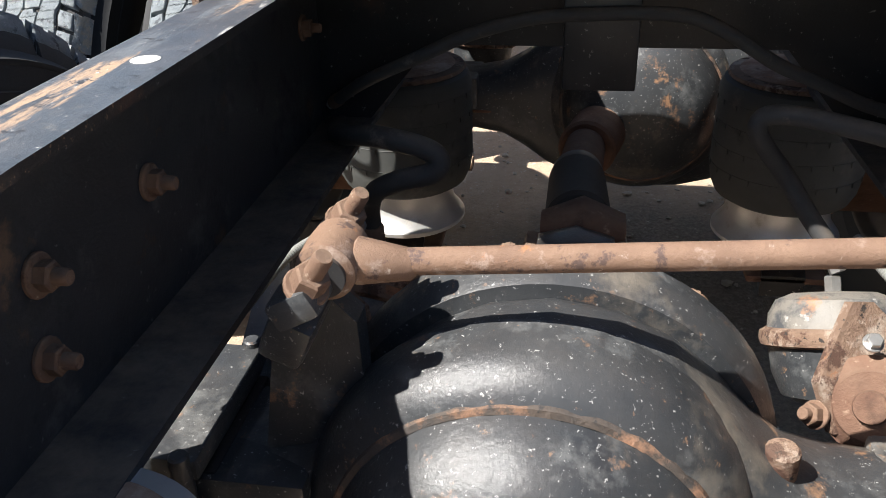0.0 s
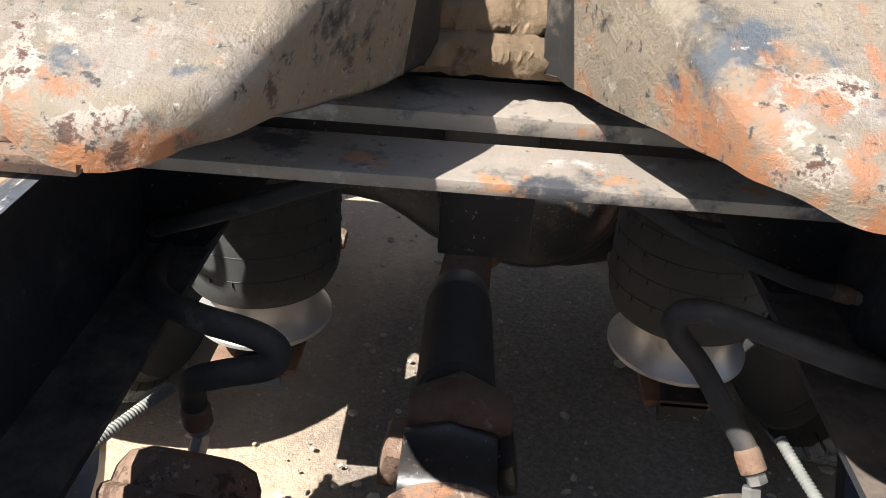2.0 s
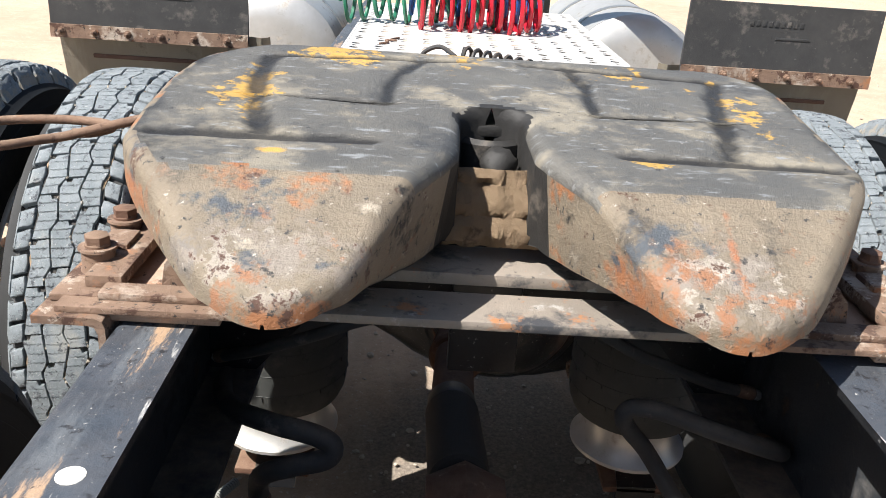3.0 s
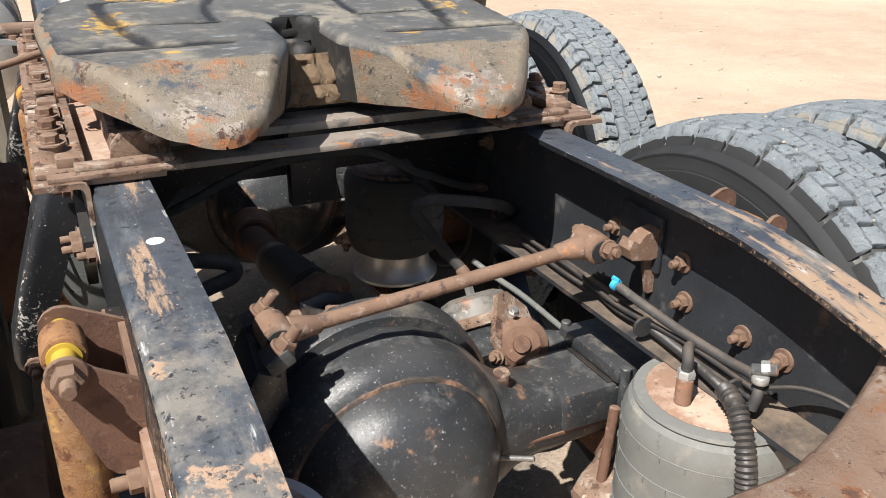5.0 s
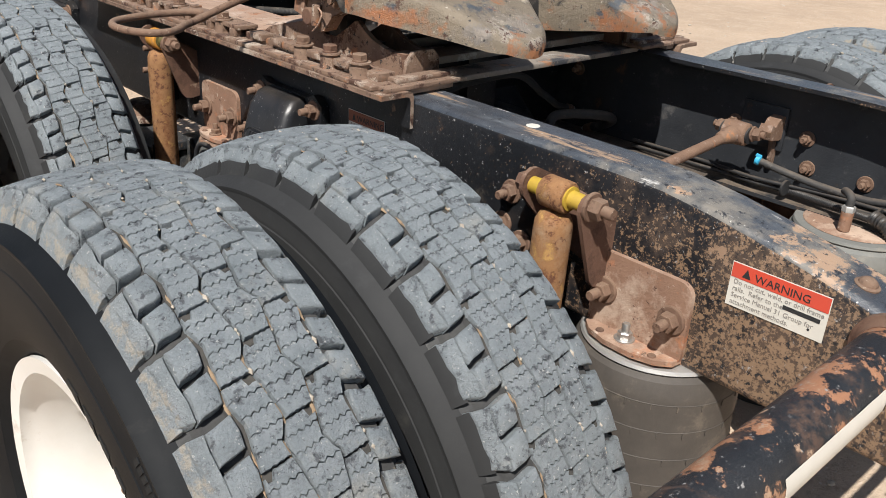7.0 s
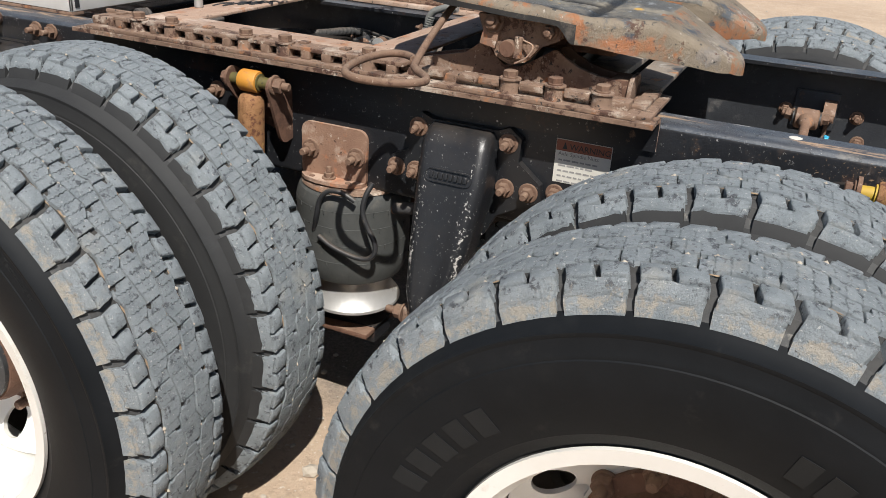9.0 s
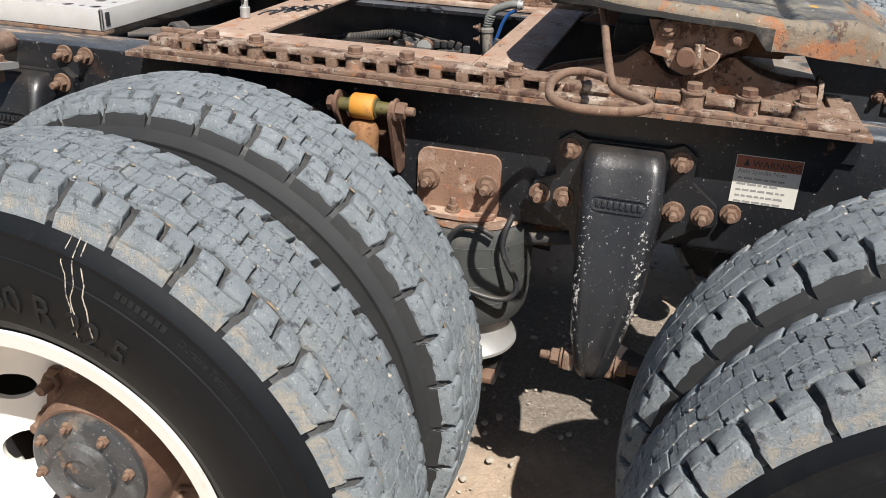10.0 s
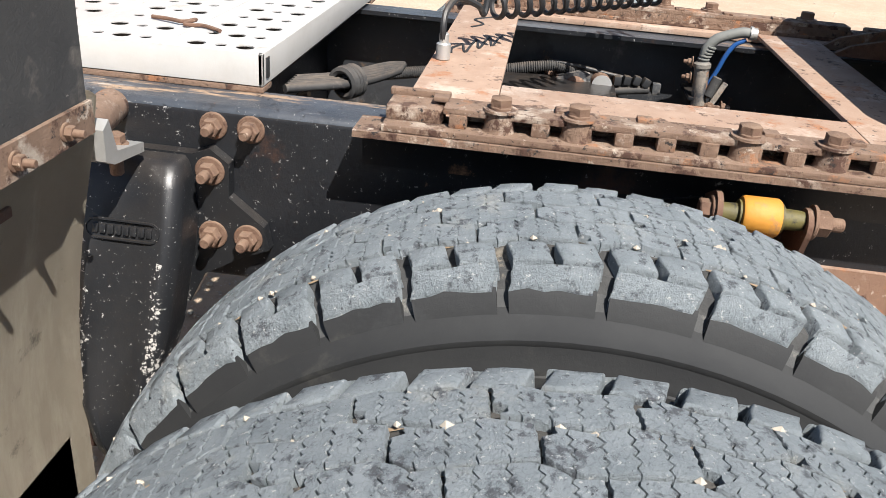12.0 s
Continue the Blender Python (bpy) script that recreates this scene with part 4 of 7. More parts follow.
def carcass():
    """Sidewalls, shoulders and groove floor, turned about the axle."""
    prof = [(r, -x) for x, r in SIDE] + [(grow(r), x * NARROW) for r, x in ((0.474, -0.0985), (0.486, -0.09), (0.4895, -0.066), (0.4965, -0.0635), (0.498, 0.0), (0.4965, 0.0635), (0.4895, 0.066), (0.486, 0.09), (0.474, 0.0985))] + [(r, x) for x, r in SIDE[::-1]]
    bm = lathe((0, 0, 0), (1, 0, 0), prof, 120, False)
    for f in bm.faces:
        c = f.calc_center_median()
        f.material_index = 0 if abs(c.x) > 0.098 else (1 if abs(c.x) < 0.06 else 2)
    return bm


def rim_shell():
    """Drop-centre barrel with a rolled flange; x grows outwards."""
    prof = [(0.2915, 0.118), (0.2945, 0.115), (0.295, 0.106), (0.2945, 0.1), (0.293, 0.085), (0.2735, 0.07), (0.262, 0.058), (0.262, -0.07), (0.281, -0.085), (0.283, -0.104), (0.3, -0.108), (0.3, -0.116),
            (0.276, -0.112), (0.274, -0.088), (0.256, -0.068), (0.256, 0.055), (0.268, 0.068), (0.281, 0.079), (0.2845, 0.088), (0.2865, 0.11), (0.289, 0.1165), (0.2915, 0.118)]
    return lathe((0, 0, 0), (1, 0, 0), [(r, x * 0.93) for r, x in prof], 96, False)


def rim_disc(dish):
    """The disc with ten round vent holes and a bolt face at x = dish."""
    bm = bmesh.new()
    holes, n = 10, 24
    def out(r):
        u = min(max((r - 0.15) / 0.106, 0), 1)
        return dish + (0.055 if dish < 0 else -0.055) * u * u * (3 - 2 * u)
    for k in range(holes):
        mid = 2 * math.pi * k / holes
        rim_pts, hole_pts = [], []
        for i in range(n):
            a = 2 * math.pi * i / n
            c, s2 = math.cos(a), math.sin(a)
            q = 1 / max(abs(c), abs(s2))
            r = 0.205 + 0.051 * c * q
            th = mid + math.pi / holes * s2 * q
            rim_pts.append(bm.verts.new((out(r), r * math.sin(th), r * math.cos(th))))
            rh, tt = 0.205 + 0.03 * c, mid + 0.03 * s2 / 0.205
            hole_pts.append(bm.verts.new((out(rh), rh * math.sin(tt), rh * math.cos(tt))))
        for i in range(n):
            j = (i + 1) % n
            bm.faces.new((rim_pts[i], rim_pts[j], hole_pts[j], hole_pts[i]))
    ring = [[bm.verts.new((dish + dx, r * math.sin(2 * math.pi * i / 60), r * math.cos(2 * math.pi * i / 60))) for i in range(60)] for r, dx in ((0.154, 0.0), (0.150, 0.0), (0.11, 0.0))]
    for a, b in zip(ring, ring[1:]):
        for i in range(60):
            bm.faces.new((a[i], a[(i + 1) % 60], b[(i + 1) % 60], b[i]))
    bmesh.ops.remove_doubles(bm, verts=bm.verts, dist=0.0006)
    bmesh.ops.recalc_face_normals(bm, faces=bm.faces)
    bmesh.ops.solidify(bm, geom=bm.faces, thickness=0.011)
    return bm


def arc_words(words, size, radius, at, thick=0.0012, spread=1.0):
    """Raised lettering bent round the sidewall, its middle at angle `at` (degrees from the top, towards +y)."""
    bm = text_mesh(words, size, None, thick, "CENTER")
    for v in bm.verts:
        a = radians(at) - v.co.x * spread / radius
        r = radius + v.co.y
        v.co = Vector((-side_x(r) - v.co.z, r * math.sin(a), r * math.cos(a)))
    return bm


def arc_bars(n, w, h, gap, radius, at, thick=0.0012):
    """One mesh for each raised bar of a row round the sidewall."""
    total, out = n * w + (n - 1) * gap, []
    for k in range(n):
        bm, vs = bmesh.new(), []
        for px, py in ((0, 0), (0.5, 0), (1, 0), (1, 0.5), (1, 1), (0.5, 1), (0, 1), (0, 0.5)):
            a = radians(at) - (-total / 2 + k * (w + gap) + px * w) / radius
            r = radius + py * h
            vs.append((bm.verts.new((-side_x(r) - thick, r * math.sin(a), r * math.cos(a))), bm.verts.new((-side_x(r) + 0.001, r * math.sin(a), r * math.cos(a)))))
        bm.faces.new([v[0] for v in vs])
        for i in range(8):
            bm.faces.new((vs[i][0], vs[(i + 1) % 8][0], vs[(i + 1) % 8][1], vs[i][1]))
        out.append(bm)
    return out


def wheel(dish, skin, paint, wall):
    """A mounted wheel at the origin; the outer face looks to -x."""
    w = thing("truck_wheel", (0, 0, 0), "dusty grey block-tread truck tyre on a white steel rim", "wheel")
    tyre = part("tyre", carcass(), [wall, GROOVE, BARE_GROOVE], w, "black sidewall with dusty worn tread", 24)
    t = new("tread", tread_mesh(skin, skin if skin is TREAD_MUDDY else wall))
    t.parent = tyre
    tagged(t, "cracked dusty grey rubber tread blocks")
    ORIGIN[t] = Vector()
    part("rim", rim_shell(), paint, w, "white painted steel rim", 45)
    part("disc", rim_disc(dish), paint, w, "white disc with round vent holes", 50)
    return w, tyre


def hub_unit(at, s):
    h = thing("wheel_hub", at, "rusty wheel hub with ten nuts and a black axle flange", "hub", "wheel hubs")
    x, y, z = at
    part("hub_body", lathe((x, y, z), (s, 0, 0), [(0.145, 0.0), (0.145, 0.012), (0.118, 0.02), (0.112, 0.075), (0.104, 0.09)], 40), RUST_BROWN, h)
    part("axle_flange", lathe((x + s * 0.085, y, z), (s, 0, 0), [(0.1, 0), (0.1, 0.014), (0.094, 0.018), (0.055, 0.02), (0.052, 0.03), (0.03, 0.032), (0.028, 0.027), (0, 0.027)], 36), AXLE, h, "black flange with rusty centre")
    for k in range(8):
        a = 2 * math.pi * (k + 0.3) / 8
        part("stud", hexbolt((x + s * 0.1, y + 0.083 * math.sin(a), z + 0.083 * math.cos(a)), (s, 0, 0), 0.009, 1.2, 0.9, 0.8), RUST_BOLT, h)
    for k in range(10):
        a = 2 * math.pi * (k + 0.5) / 10
        part("wheel_nut", hexbolt((x, y + 0.1425 * math.sin(a), z + 0.1425 * math.cos(a)), (s, 0, 0), 0.019, 1.15, 1.0, 1.2), RUST_BOLT, h)


outer_master, outer_tyre = wheel(0.1, TREAD_MUDDY, WHITE, SIDEWALL)
for bm, nm in ((arc_words("5/80 R 22.5", 0.066, 0.352, -13, 0.0022, 0.75), "size_marking"),
               (arc_words("Durable Technologies", 0.014, grow(0.4325), -45, 0.0009, 1.0), "fine_marking"),
               (arc_words("Durable Technologies", 0.014, grow(0.4325), 19, 0.0009, 1.0), "fine_marking")):
    part(nm, bm, MARKING, outer_tyre)
for bar in (*arc_bars(8, 0.0068, 0.0095, 0.0026, grow(0.4325), -30), *arc_bars(8, 0.0068, 0.0095, 0.0026, grow(0.4325), 34), *arc_bars(6, 0.024, 0.04, 0.011, 0.352, 42), *arc_bars(5, 0.026, 0.042, 0.012, 0.355, 128)):
    part("raised_bar", bar, MARKING, outer_tyre)
inner_master, _ = wheel(-0.1, TREAD, DARK_RIM, SIDEWALL_DUSTY)
AXLE_X = {REAR: {"inner": 0.745, "outer": 1.052}, FRONT: {"inner": 0.768, "outer": 1.108}}
random.seed(4)
first = {"inner": True, "outer": True}
for y in (REAR, FRONT):
    for s in (-1, 1):
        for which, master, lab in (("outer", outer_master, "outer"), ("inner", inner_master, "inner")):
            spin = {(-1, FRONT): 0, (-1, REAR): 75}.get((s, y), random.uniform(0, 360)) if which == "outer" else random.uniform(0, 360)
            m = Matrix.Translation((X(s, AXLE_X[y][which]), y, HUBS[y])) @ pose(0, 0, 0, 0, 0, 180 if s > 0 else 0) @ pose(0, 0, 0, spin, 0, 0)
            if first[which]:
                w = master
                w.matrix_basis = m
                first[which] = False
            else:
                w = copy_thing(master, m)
            if which == "outer" and (s, y) == (-1, FRONT):
                tyre = next(c for c in w.children if c.name.startswith("tyre"))
                rnd = random.Random(11)
                for k, (a0, a1, r1) in enumerate(((-15, -20, 0.375), (-16.5, -21.5, 0.352), (-17.5, -24, 0.368))):
                    path = []
                    for i in range(9):
                        t = i / 8
                        a, r = radians(a0 + (a1 - a0) * t + rnd.uniform(-0.5, 0.5)), grow(0.466) + (r1 - grow(0.466)) * t
                        path.append((-side_x(r) - 0.0006, r * math.sin(a), r * math.cos(a)))
                    drip = new("mud_drip", finish(sweep(path, 0.0007 + 0.0001 * k, 6, 2), "mud_drip", MUD_PALE, Vector()))
                    drip.parent = tyre
                    tagged(drip, "dried pale mud drip")
            tagged(w, group="drive wheels", label="dusty grey block-tread tyre on white rim, %s wheel, %s axle" % (lab, "rear" if y == REAR else "forward"))
        hub_unit((X(s, AXLE_X[y]["outer"] - 0.085), y, HUBS[y]), s)
        drum = lathe((X(s, 0.5475), y, HUBS[y]), (s, 0, 0), [(0.1, 0), (0.21, 0.004), (0.215, 0.02), (0.215, 0.22), (0.1, 0.23)], 40)
        solo("brake_drum", drum, RUST_BROWN, "rusty brake drum inside the paired wheels", "brake drum", (X(s, 0.5475), y, HUBS[y]), "brake drums")


# ---- sliding base of the fifth wheel ----
def slide_base():
    base = thing("fifth_wheel_slide", (CX, 0.05, 1.0), "rusty steel sliding base with toothed rails bolted over the chassis", "fifth wheel base")
    for s in (-1, 1):
        angle = bmesh.new()
        sec = [(WEB + 0.001, 0.945), (WEB + 0.009, 0.945), (WEB + 0.009, 0.996), (WEB + 0.012, 1.003), (WEB + 0.018, 1.0055), (0.5075, 1.0055), (0.5075, 1.0145), (WEB + 0.012, 1.0145), (WEB + 0.004, 1.011), (WEB + 0.001, 1.003)]
        ends = []
        for y in (-0.655, 0.745):
            ends.append([angle.verts.new((X(s, d), y, z)) for d, z in sec])
        for i in range(len(sec)):
            f = angle.faces.new((ends[0][i], ends[0][(i + 1) % len(sec)], ends[1][(i + 1) % len(sec)], ends[1][i]))
            f.material_index = 1 if i < 3 else 0
        angle.faces.new(ends[0])
        angle.faces.new(ends[1])
        part("angle_iron", soften(angle, 0.001, 1, 60), [RUST, PAINT], base, "rusty top edge over a black leg")
        strip = 0.315 if s < 0 else 0.405
        part("slide_strip", box((X(s, (strip + 0.4645) / 2), 0.03, 1.0085), (0.4645 - strip, 1.33, 0.012), 0.002), RUST_PALE, base)
        part("edge_strip", box((X(s, 0.4695), 0.045, 1.0195), (0.066, 1.33, 0.0085), 0.002), RUST, base)
        if s < 0:
            part("inner_ledge", box((X(s, 0.3385), 0.3205, 1.0185), (0.187, 0.507, 0.0076), 0.002), RUST_PALE, base)
        # toothed rack, forward half
        part("rack_wall", box((X(s, 0.4425), 0.25, 1.034), (0.012, 0.76, 0.022), 0.002), RUST, base)
        part("rack_top", box((X(s, 0.4605), 0.25, 1.0445), (0.05, 0.77, 0.009), 0.0025), RUST, base)
        for k in range(15):
            y = 0.6155 - 0.0517 * k
            part("rack_tooth", box((X(s, 0.478), y, 1.0325), (0.018, 0.023, 0.018), 0.003), RUST, base)
            if k in (0, 3, 5, 8, 10, 12):
                part("lump", box((X(s, 0.4475), y + 0.026, 1.0505), (0.022, 0.02, 0.006), 0.002), RUST, base)
        for y in (0.564, 0.467, 0.26, 0.157, -0.05, -0.364, -0.455, -0.548):
            boss = lathe((X(s, 0.4735), y, 1.023), (0, 0, 1), [(0.021, 0), (0.019, 0.006), (0.0185, 0.026), (0.022, 0.0265), (0.0215, 0.0295)], 20)
            part("boss", boss, RUST, base)
            part("bolt", hexbolt((X(s, 0.4735), y, 1.052), (0, 0, 1), 0.0145, 1.0, 0.72, 0), RUST_BROWN if y in (-0.455,) else RUST_BOLT, base)
        # plain bar, rear half
        part("rear_bar", box((X(s, 0.4505), -0.37, 1.031), (0.042, 0.46, 0.016), 0.004), RUST, base)
        for y in (-0.2, -0.28, -0.32, -0.41, -0.5):
            part("lump", box((X(s, 0.4655), y, 1.039), (0.035, 0.05, 0.014), 0.004), RUST, base)
        # end stops
        stop = plate([(X(s, 0.3925), 1.02), (X(s, 0.3875), 1.05), (X(s, 0.3725), 1.066), (X(s, 0.3225), 1.066), (X(s, 0.3075), 1.052), (X(s, 0.3055), 1.02)], 0.008, xz(-0.575), 0.002)
        part("end_stop", stop, RUST, base)
        part("stop_block", box((X(s, 0.3495), -0.555, 1.04), (0.07, 0.035, 0.04), 0.004), RUST_BROWN, base)
        part("end_foot", box((X(s, 0.3875), -0.615, 1.0185), (0.2, 0.06, 0.008), 0.002), RUST, base)
        part("end_foot", box((X(s, 0.3725), -0.612, 1.027), (0.15, 0.03, 0.009), 0.003), RUST, base)
        part("front_pocket", box((X(s, 0.4475), 0.672, 1.033), (0.06, 0.075, 0.02), 0.006), RUST, base)
        part("front_pocket_lip", box((X(s, 0.4225), 0.672, 1.047), (0.012, 0.08, 0.01), 0.003), RUST, base)
        # saddle plates
        hump = [(-0.06, 1.012), (-0.1, 1.036), (-0.152, 1.05), (-0.23, 1.068), (-0.256, 1.089), (-0.266, 1.095), (-0.282, 1.085), (-0.3, 1.066), (-0.318, 1.054), (-0.352, 1.056), (-0.397, 1.083), (-0.418, 1.098), (-0.428, 1.098), (-0.445, 1.085), (-0.471, 1.071), (-0.508, 1.061), (-0.56, 1.055), (-0.57, 1.012)]
        part("saddle_plate", plate(hump, 0.012, yz(X(s, 0.3795) - 0.006), 0.002), RUST, base, "wavy rusty saddle plate")
        part("saddle_plate", plate([(y, 1.012 + (z - 1.012) * 0.94) for y, z in hump], 0.012, yz(X(s, 0.3025) - 0.006), 0.002), RUST_BROWN, base)
    for y0, y1, z0, z1, mat in ((0.575, 0.7, 1.0145, 1.0225, RUST_PALE), (-0.06, 0.066, 1.0145, 1.0225, RUST_PALE), (-0.607, -0.53, 1.0, 1.0115, CROSS), (-0.522, -0.43, 1.016, 1.032, CROSS), (-0.42, -0.37, 1.016, 1.05, PAINT)):
        part("cross_plate", box((CX, (y0 + y1) / 2, (z0 + z1) / 2), (0.655 if y0 < -0.1 else 0.8, y1 - y0, z1 - z0), 0.003), mat, base)
    part("stiffener", box((-0.008, -0.4, 0.91), (0.096, 0.03, 0.152), 0.004), PAINT, base)
    for pts in ([(-0.075, 0.672), (-0.04, 0.675), (-0.01, 0.665), (0.0, 0.66), (-0.06, 0.65), (0.005, 0.645), (0.05, 0.638), (-0.02, 0.63), (0.06, 0.622), (0.085, 0.617), (0.01, 0.609), (0.075, 0.602), (0.115, 0.594)], [(0.16, 0.66), (0.2, 0.64), (0.24, 0.66), (0.29, 0.62)]):
        part("paint_scribble", sweep([(x, y, 1.0222) for x, y in pts], 0.0028, 6, 6), INK, base, "black paint scribble")


slide_base()

# ---- fifth wheel ----
def fifth_wheel():
    fw = thing("trailer_coupling", (CX, -0.2, 1.05), "worn greasy fifth wheel coupling plate with rusty sloping horns", "fifth wheel")
    flat, bottom = 1.178, 1.06

    THROAT, NECK, TIP = -0.281, -0.49, -0.768

    def outer(y):
        if y > -0.1:
            u = min(1.0, (y + 0.1) / 0.216)
            return 0.448 - 0.16 * (1 - math.sqrt(max(0.0, 1 - u ** 2.6))) - 0.01 * u
        if y > -0.5:
            return 0.448 - 0.014 * ((-0.1 - y) / 0.4) ** 2
        u = (-0.5 - y) / (-0.5 - TIP)
        return 0.434 - 0.02 * u - 0.145 * u ** 1.25 - 0.043 * (1 - math.sqrt(max(0.0, 1 - (max(0.0, u - 0.8) / 0.2) ** 2)))

    def inner(y):
        if y > THROAT:
            return 0.0
        if y > THROAT - 0.041:
            return math.sqrt(max(0.0, 0.041 ** 2 - (y - THROAT + 0.041) ** 2))
        if y > NECK:
            return 0.041 + 0.004 * (THROAT - 0.041 - y) / (THROAT - 0.041 - NECK)
        u = (NECK - y) / (NECK - TIP)
        return 0.045 + 0.125 * u ** 1.15 + 0.052 * (1 - math.sqrt(max(0.0, 1 - (max(0.0, u - 0.82) / 0.18) ** 2)))

    def lean(y):
        """The throat and the horns stand slightly off the middle."""
        return -0.019 * min(1.0, max(0.0, (0.05 - y) / 0.22))

    CHANNELS = (((0.343, 0.0), (0.326, -0.165), 0.026), ((0.326, -0.165), (0.303, -0.34), 0.026), ((0.303, -0.34), (0.28, -0.468), 0.028), ((0.15, -0.492), (0.4, -0.497), 0.024),
                ((0.14, -0.29), (0.265, -0.275), 0.017), ((0.143, -0.285), (0.137, -0.08), 0.018), ((0.137, -0.08), (0.11, 0.05), 0.018), ((0.05, 0.052), (0.343, 0.005), 0.02))

    def groove(x, y):
        """Shallow lubrication grooves pressed into the plate."""
        x = abs(x)
        g = 0.0
        for (px, py), (qx, qy), w in CHANNELS:
            dx, dy = qx - px, qy - py
            t = min(1, max(0, ((x - px) * dx + (y - py) * dy) / (dx * dx + dy * dy)))
            g = max(g, 1 - math.hypot(x - px - t * dx, y - py - t * dy) / w)
        return g * g * (3 - 2 * g)

    ys = [0.115 - 0.002 * k for k in range(6)] + [0.105 - 0.0122 * k for k in range(1, 27)]
    ys += [-0.2245, -0.236, -0.248, -0.259, -0.269, -0.277, -0.2805, -0.2815, -0.284, -0.288, -0.294, -0.302, -0.312, -0.322] + [-0.332 - 0.01 * k for k in range(39)]
    ys += [-0.717 - 0.005 * k for k in range(8)] + [-0.756, -0.76, -0.763, -0.7655, -0.767, -0.768]
    n = 44
    bm = bmesh.new()
    edge_r = 0.019

    def height(x, y, s_in, s_out):
        z = flat + 0.022 * max(0.0, (y + 0.605) / 0.7)
        if y < -0.605:
            u = -0.605 - y
            z -= 0.42 * (math.sqrt(u * u + 0.00006) - 0.00775) + 0.06 * u
        d = min(s_out, s_in if y < THROAT else 9, max(0.0, 0.1155 - y), max(0.0, y - TIP + 0.0005) * 1.2)
        if d < edge_r:
            z -= edge_r - math.sqrt(max(0.0, edge_r ** 2 - (edge_r - d) ** 2))
        z -= 0.0055 * groove(x, y)
        z += 0.0016 * noise.noise(Vector((x * 9, y * 9, 1))) + 0.0007 * noise.noise(Vector((x * 40, y * 40, 2)))
        return z

    def seat(x, y, z):
        """The forward part is shorter than drawn and rises a little."""
        return (x, min(y, -0.49 + (y + 0.49) * 0.73), z + 0.025 * max(0.0, y + 0.49))

    for s in (-1, 1):
        rows = []
        for y in ys:
            xi, xo = inner(y), outer(y)
            row = []
            for k in range(n + 1):
                u = k / n
                u = 0.5 - 0.5 * math.cos(math.pi * u) if y < THROAT else math.sin(math.pi / 2 * u)
                x = xi + (xo - xi) * u
                row.append(bm.verts.new((X(s, x) + lean(y), y, height(s * x, y, x - xi, xo - x))))
            rows.append(row)
        for a, b in zip(rows, rows[1:]):
            for k in range(n):
                f = bm.faces.new((a[k], a[k + 1], b[k + 1], b[k]))
                c = f.calc_center_median()
                f.material_index = 1 if math.hypot(c.x + 0.019, c.y + 0.322) < 0.056 + 0.014 * noise.noise(c * 25) else (2 if c.y < -0.613 + 0.02 * noise.noise(c * 14) or abs(c.x - lean(c.y)) > outer(c.y) - 0.014 + 0.012 * noise.noise(c * 20) else 0)
        # the skirt follows the rim
        rim = [r[n] for r in rows] + list(reversed(rows[-1][:n])) + [r[0] for r in reversed(rows[:-1]) if r[0].co.y < THROAT]
        lows, turns = [], []
        for v in rim:
            y = v.co.y
            lip = bottom + 0.024 * min(1.0, max(0.0, (-0.52 - y) / 0.22)) + 0.003 * noise.noise(v.co * 18)
            outside = abs(v.co.x - lean(y)) > (inner(y) + outer(y)) / 2
            if outside:
                lip = 1.128 - 0.046 * min(1.0, max(0.0, (-0.5 - y) / 0.26)) + 0.004 * noise.noise(v.co * 12) + 0.034 * min(1.0, max(0.0, (y + 0.46) / 0.04))
            lip = 1.083 + (lip - 1.083) * min(1.0, (y - TIP) / 0.05)
            draft = 0.0 if outside or y > NECK else 0.014 * min(1.0, (y - TIP) / 0.1)
            lows.append(bm.verts.new((v.co.x + s * draft, y, min(lip, v.co.z - 0.01))))
            w = (0.012 if outside else -0.012) * min(1.0, (y - TIP) / 0.06)
            turns.append(bm.verts.new((v.co.x - s * w, y + 0.01 * (1 - min(1.0, (y - TIP) / 0.06)), min(lip, v.co.z - 0.01) + 0.001)))
        for i in range(len(rim) - 1):
            for a, b in ((rim, lows), (lows, turns)):
                f = bm.faces.new((a[i], a[i + 1], b[i + 1], b[i]))
                deep = abs(rim[i].co.x + 0.019) < 0.1 and rim[i].co.y > -0.53 + 0.04 * noise.noise(rim[i].co * 30)
                f.material_index = 1 if deep or rim[i].co.y > -0.47 else 2
    grease = bm.verts.layers.float.new("grease")
    for v in bm.verts:
        y = v.co.y
        rim = 1 - (outer(y) - abs(v.co.x - CX - lean(y))) / 0.035
        v[grease] = max(groove(v.co.x - lean(y), y), 0.8 * rim if v.co.z > 1.13 and y > -0.6 else 0)
        v.co = seat(*v.co)
    bmesh.ops.remove_doubles(bm, verts=bm.verts, dist=0.0003)
    part("top_plate", bm, [PLATE, GREASE, SKIRT], fw, "grey greasy plate with traces of yellow paint", 60)
    # closing faces below the plate
    part("underside", box((CX, -0.21, 1.162), (0.66, 0.26, 0.016), 0.004), GREASE, fw)
    for s in (-1, 1):
        part("rib", box((X(s, 0.1875), -0.42, 1.105), (0.2, 0.2, 0.05), 0.01), RUST_BROWN, fw)
        part("pivot_lug", plate([(-0.27, 1.158), (-0.285, 1.12), (-0.315, 1.078), (-0.345, 1.066), (-0.375, 1.075), (-0.4, 1.105), (-0.44, 1.125), (-0.45, 1.158)], 0.03, yz(X(s, 0.415) - 0.015), 0.004), RUST, fw, "rusty hanging pivot lug")
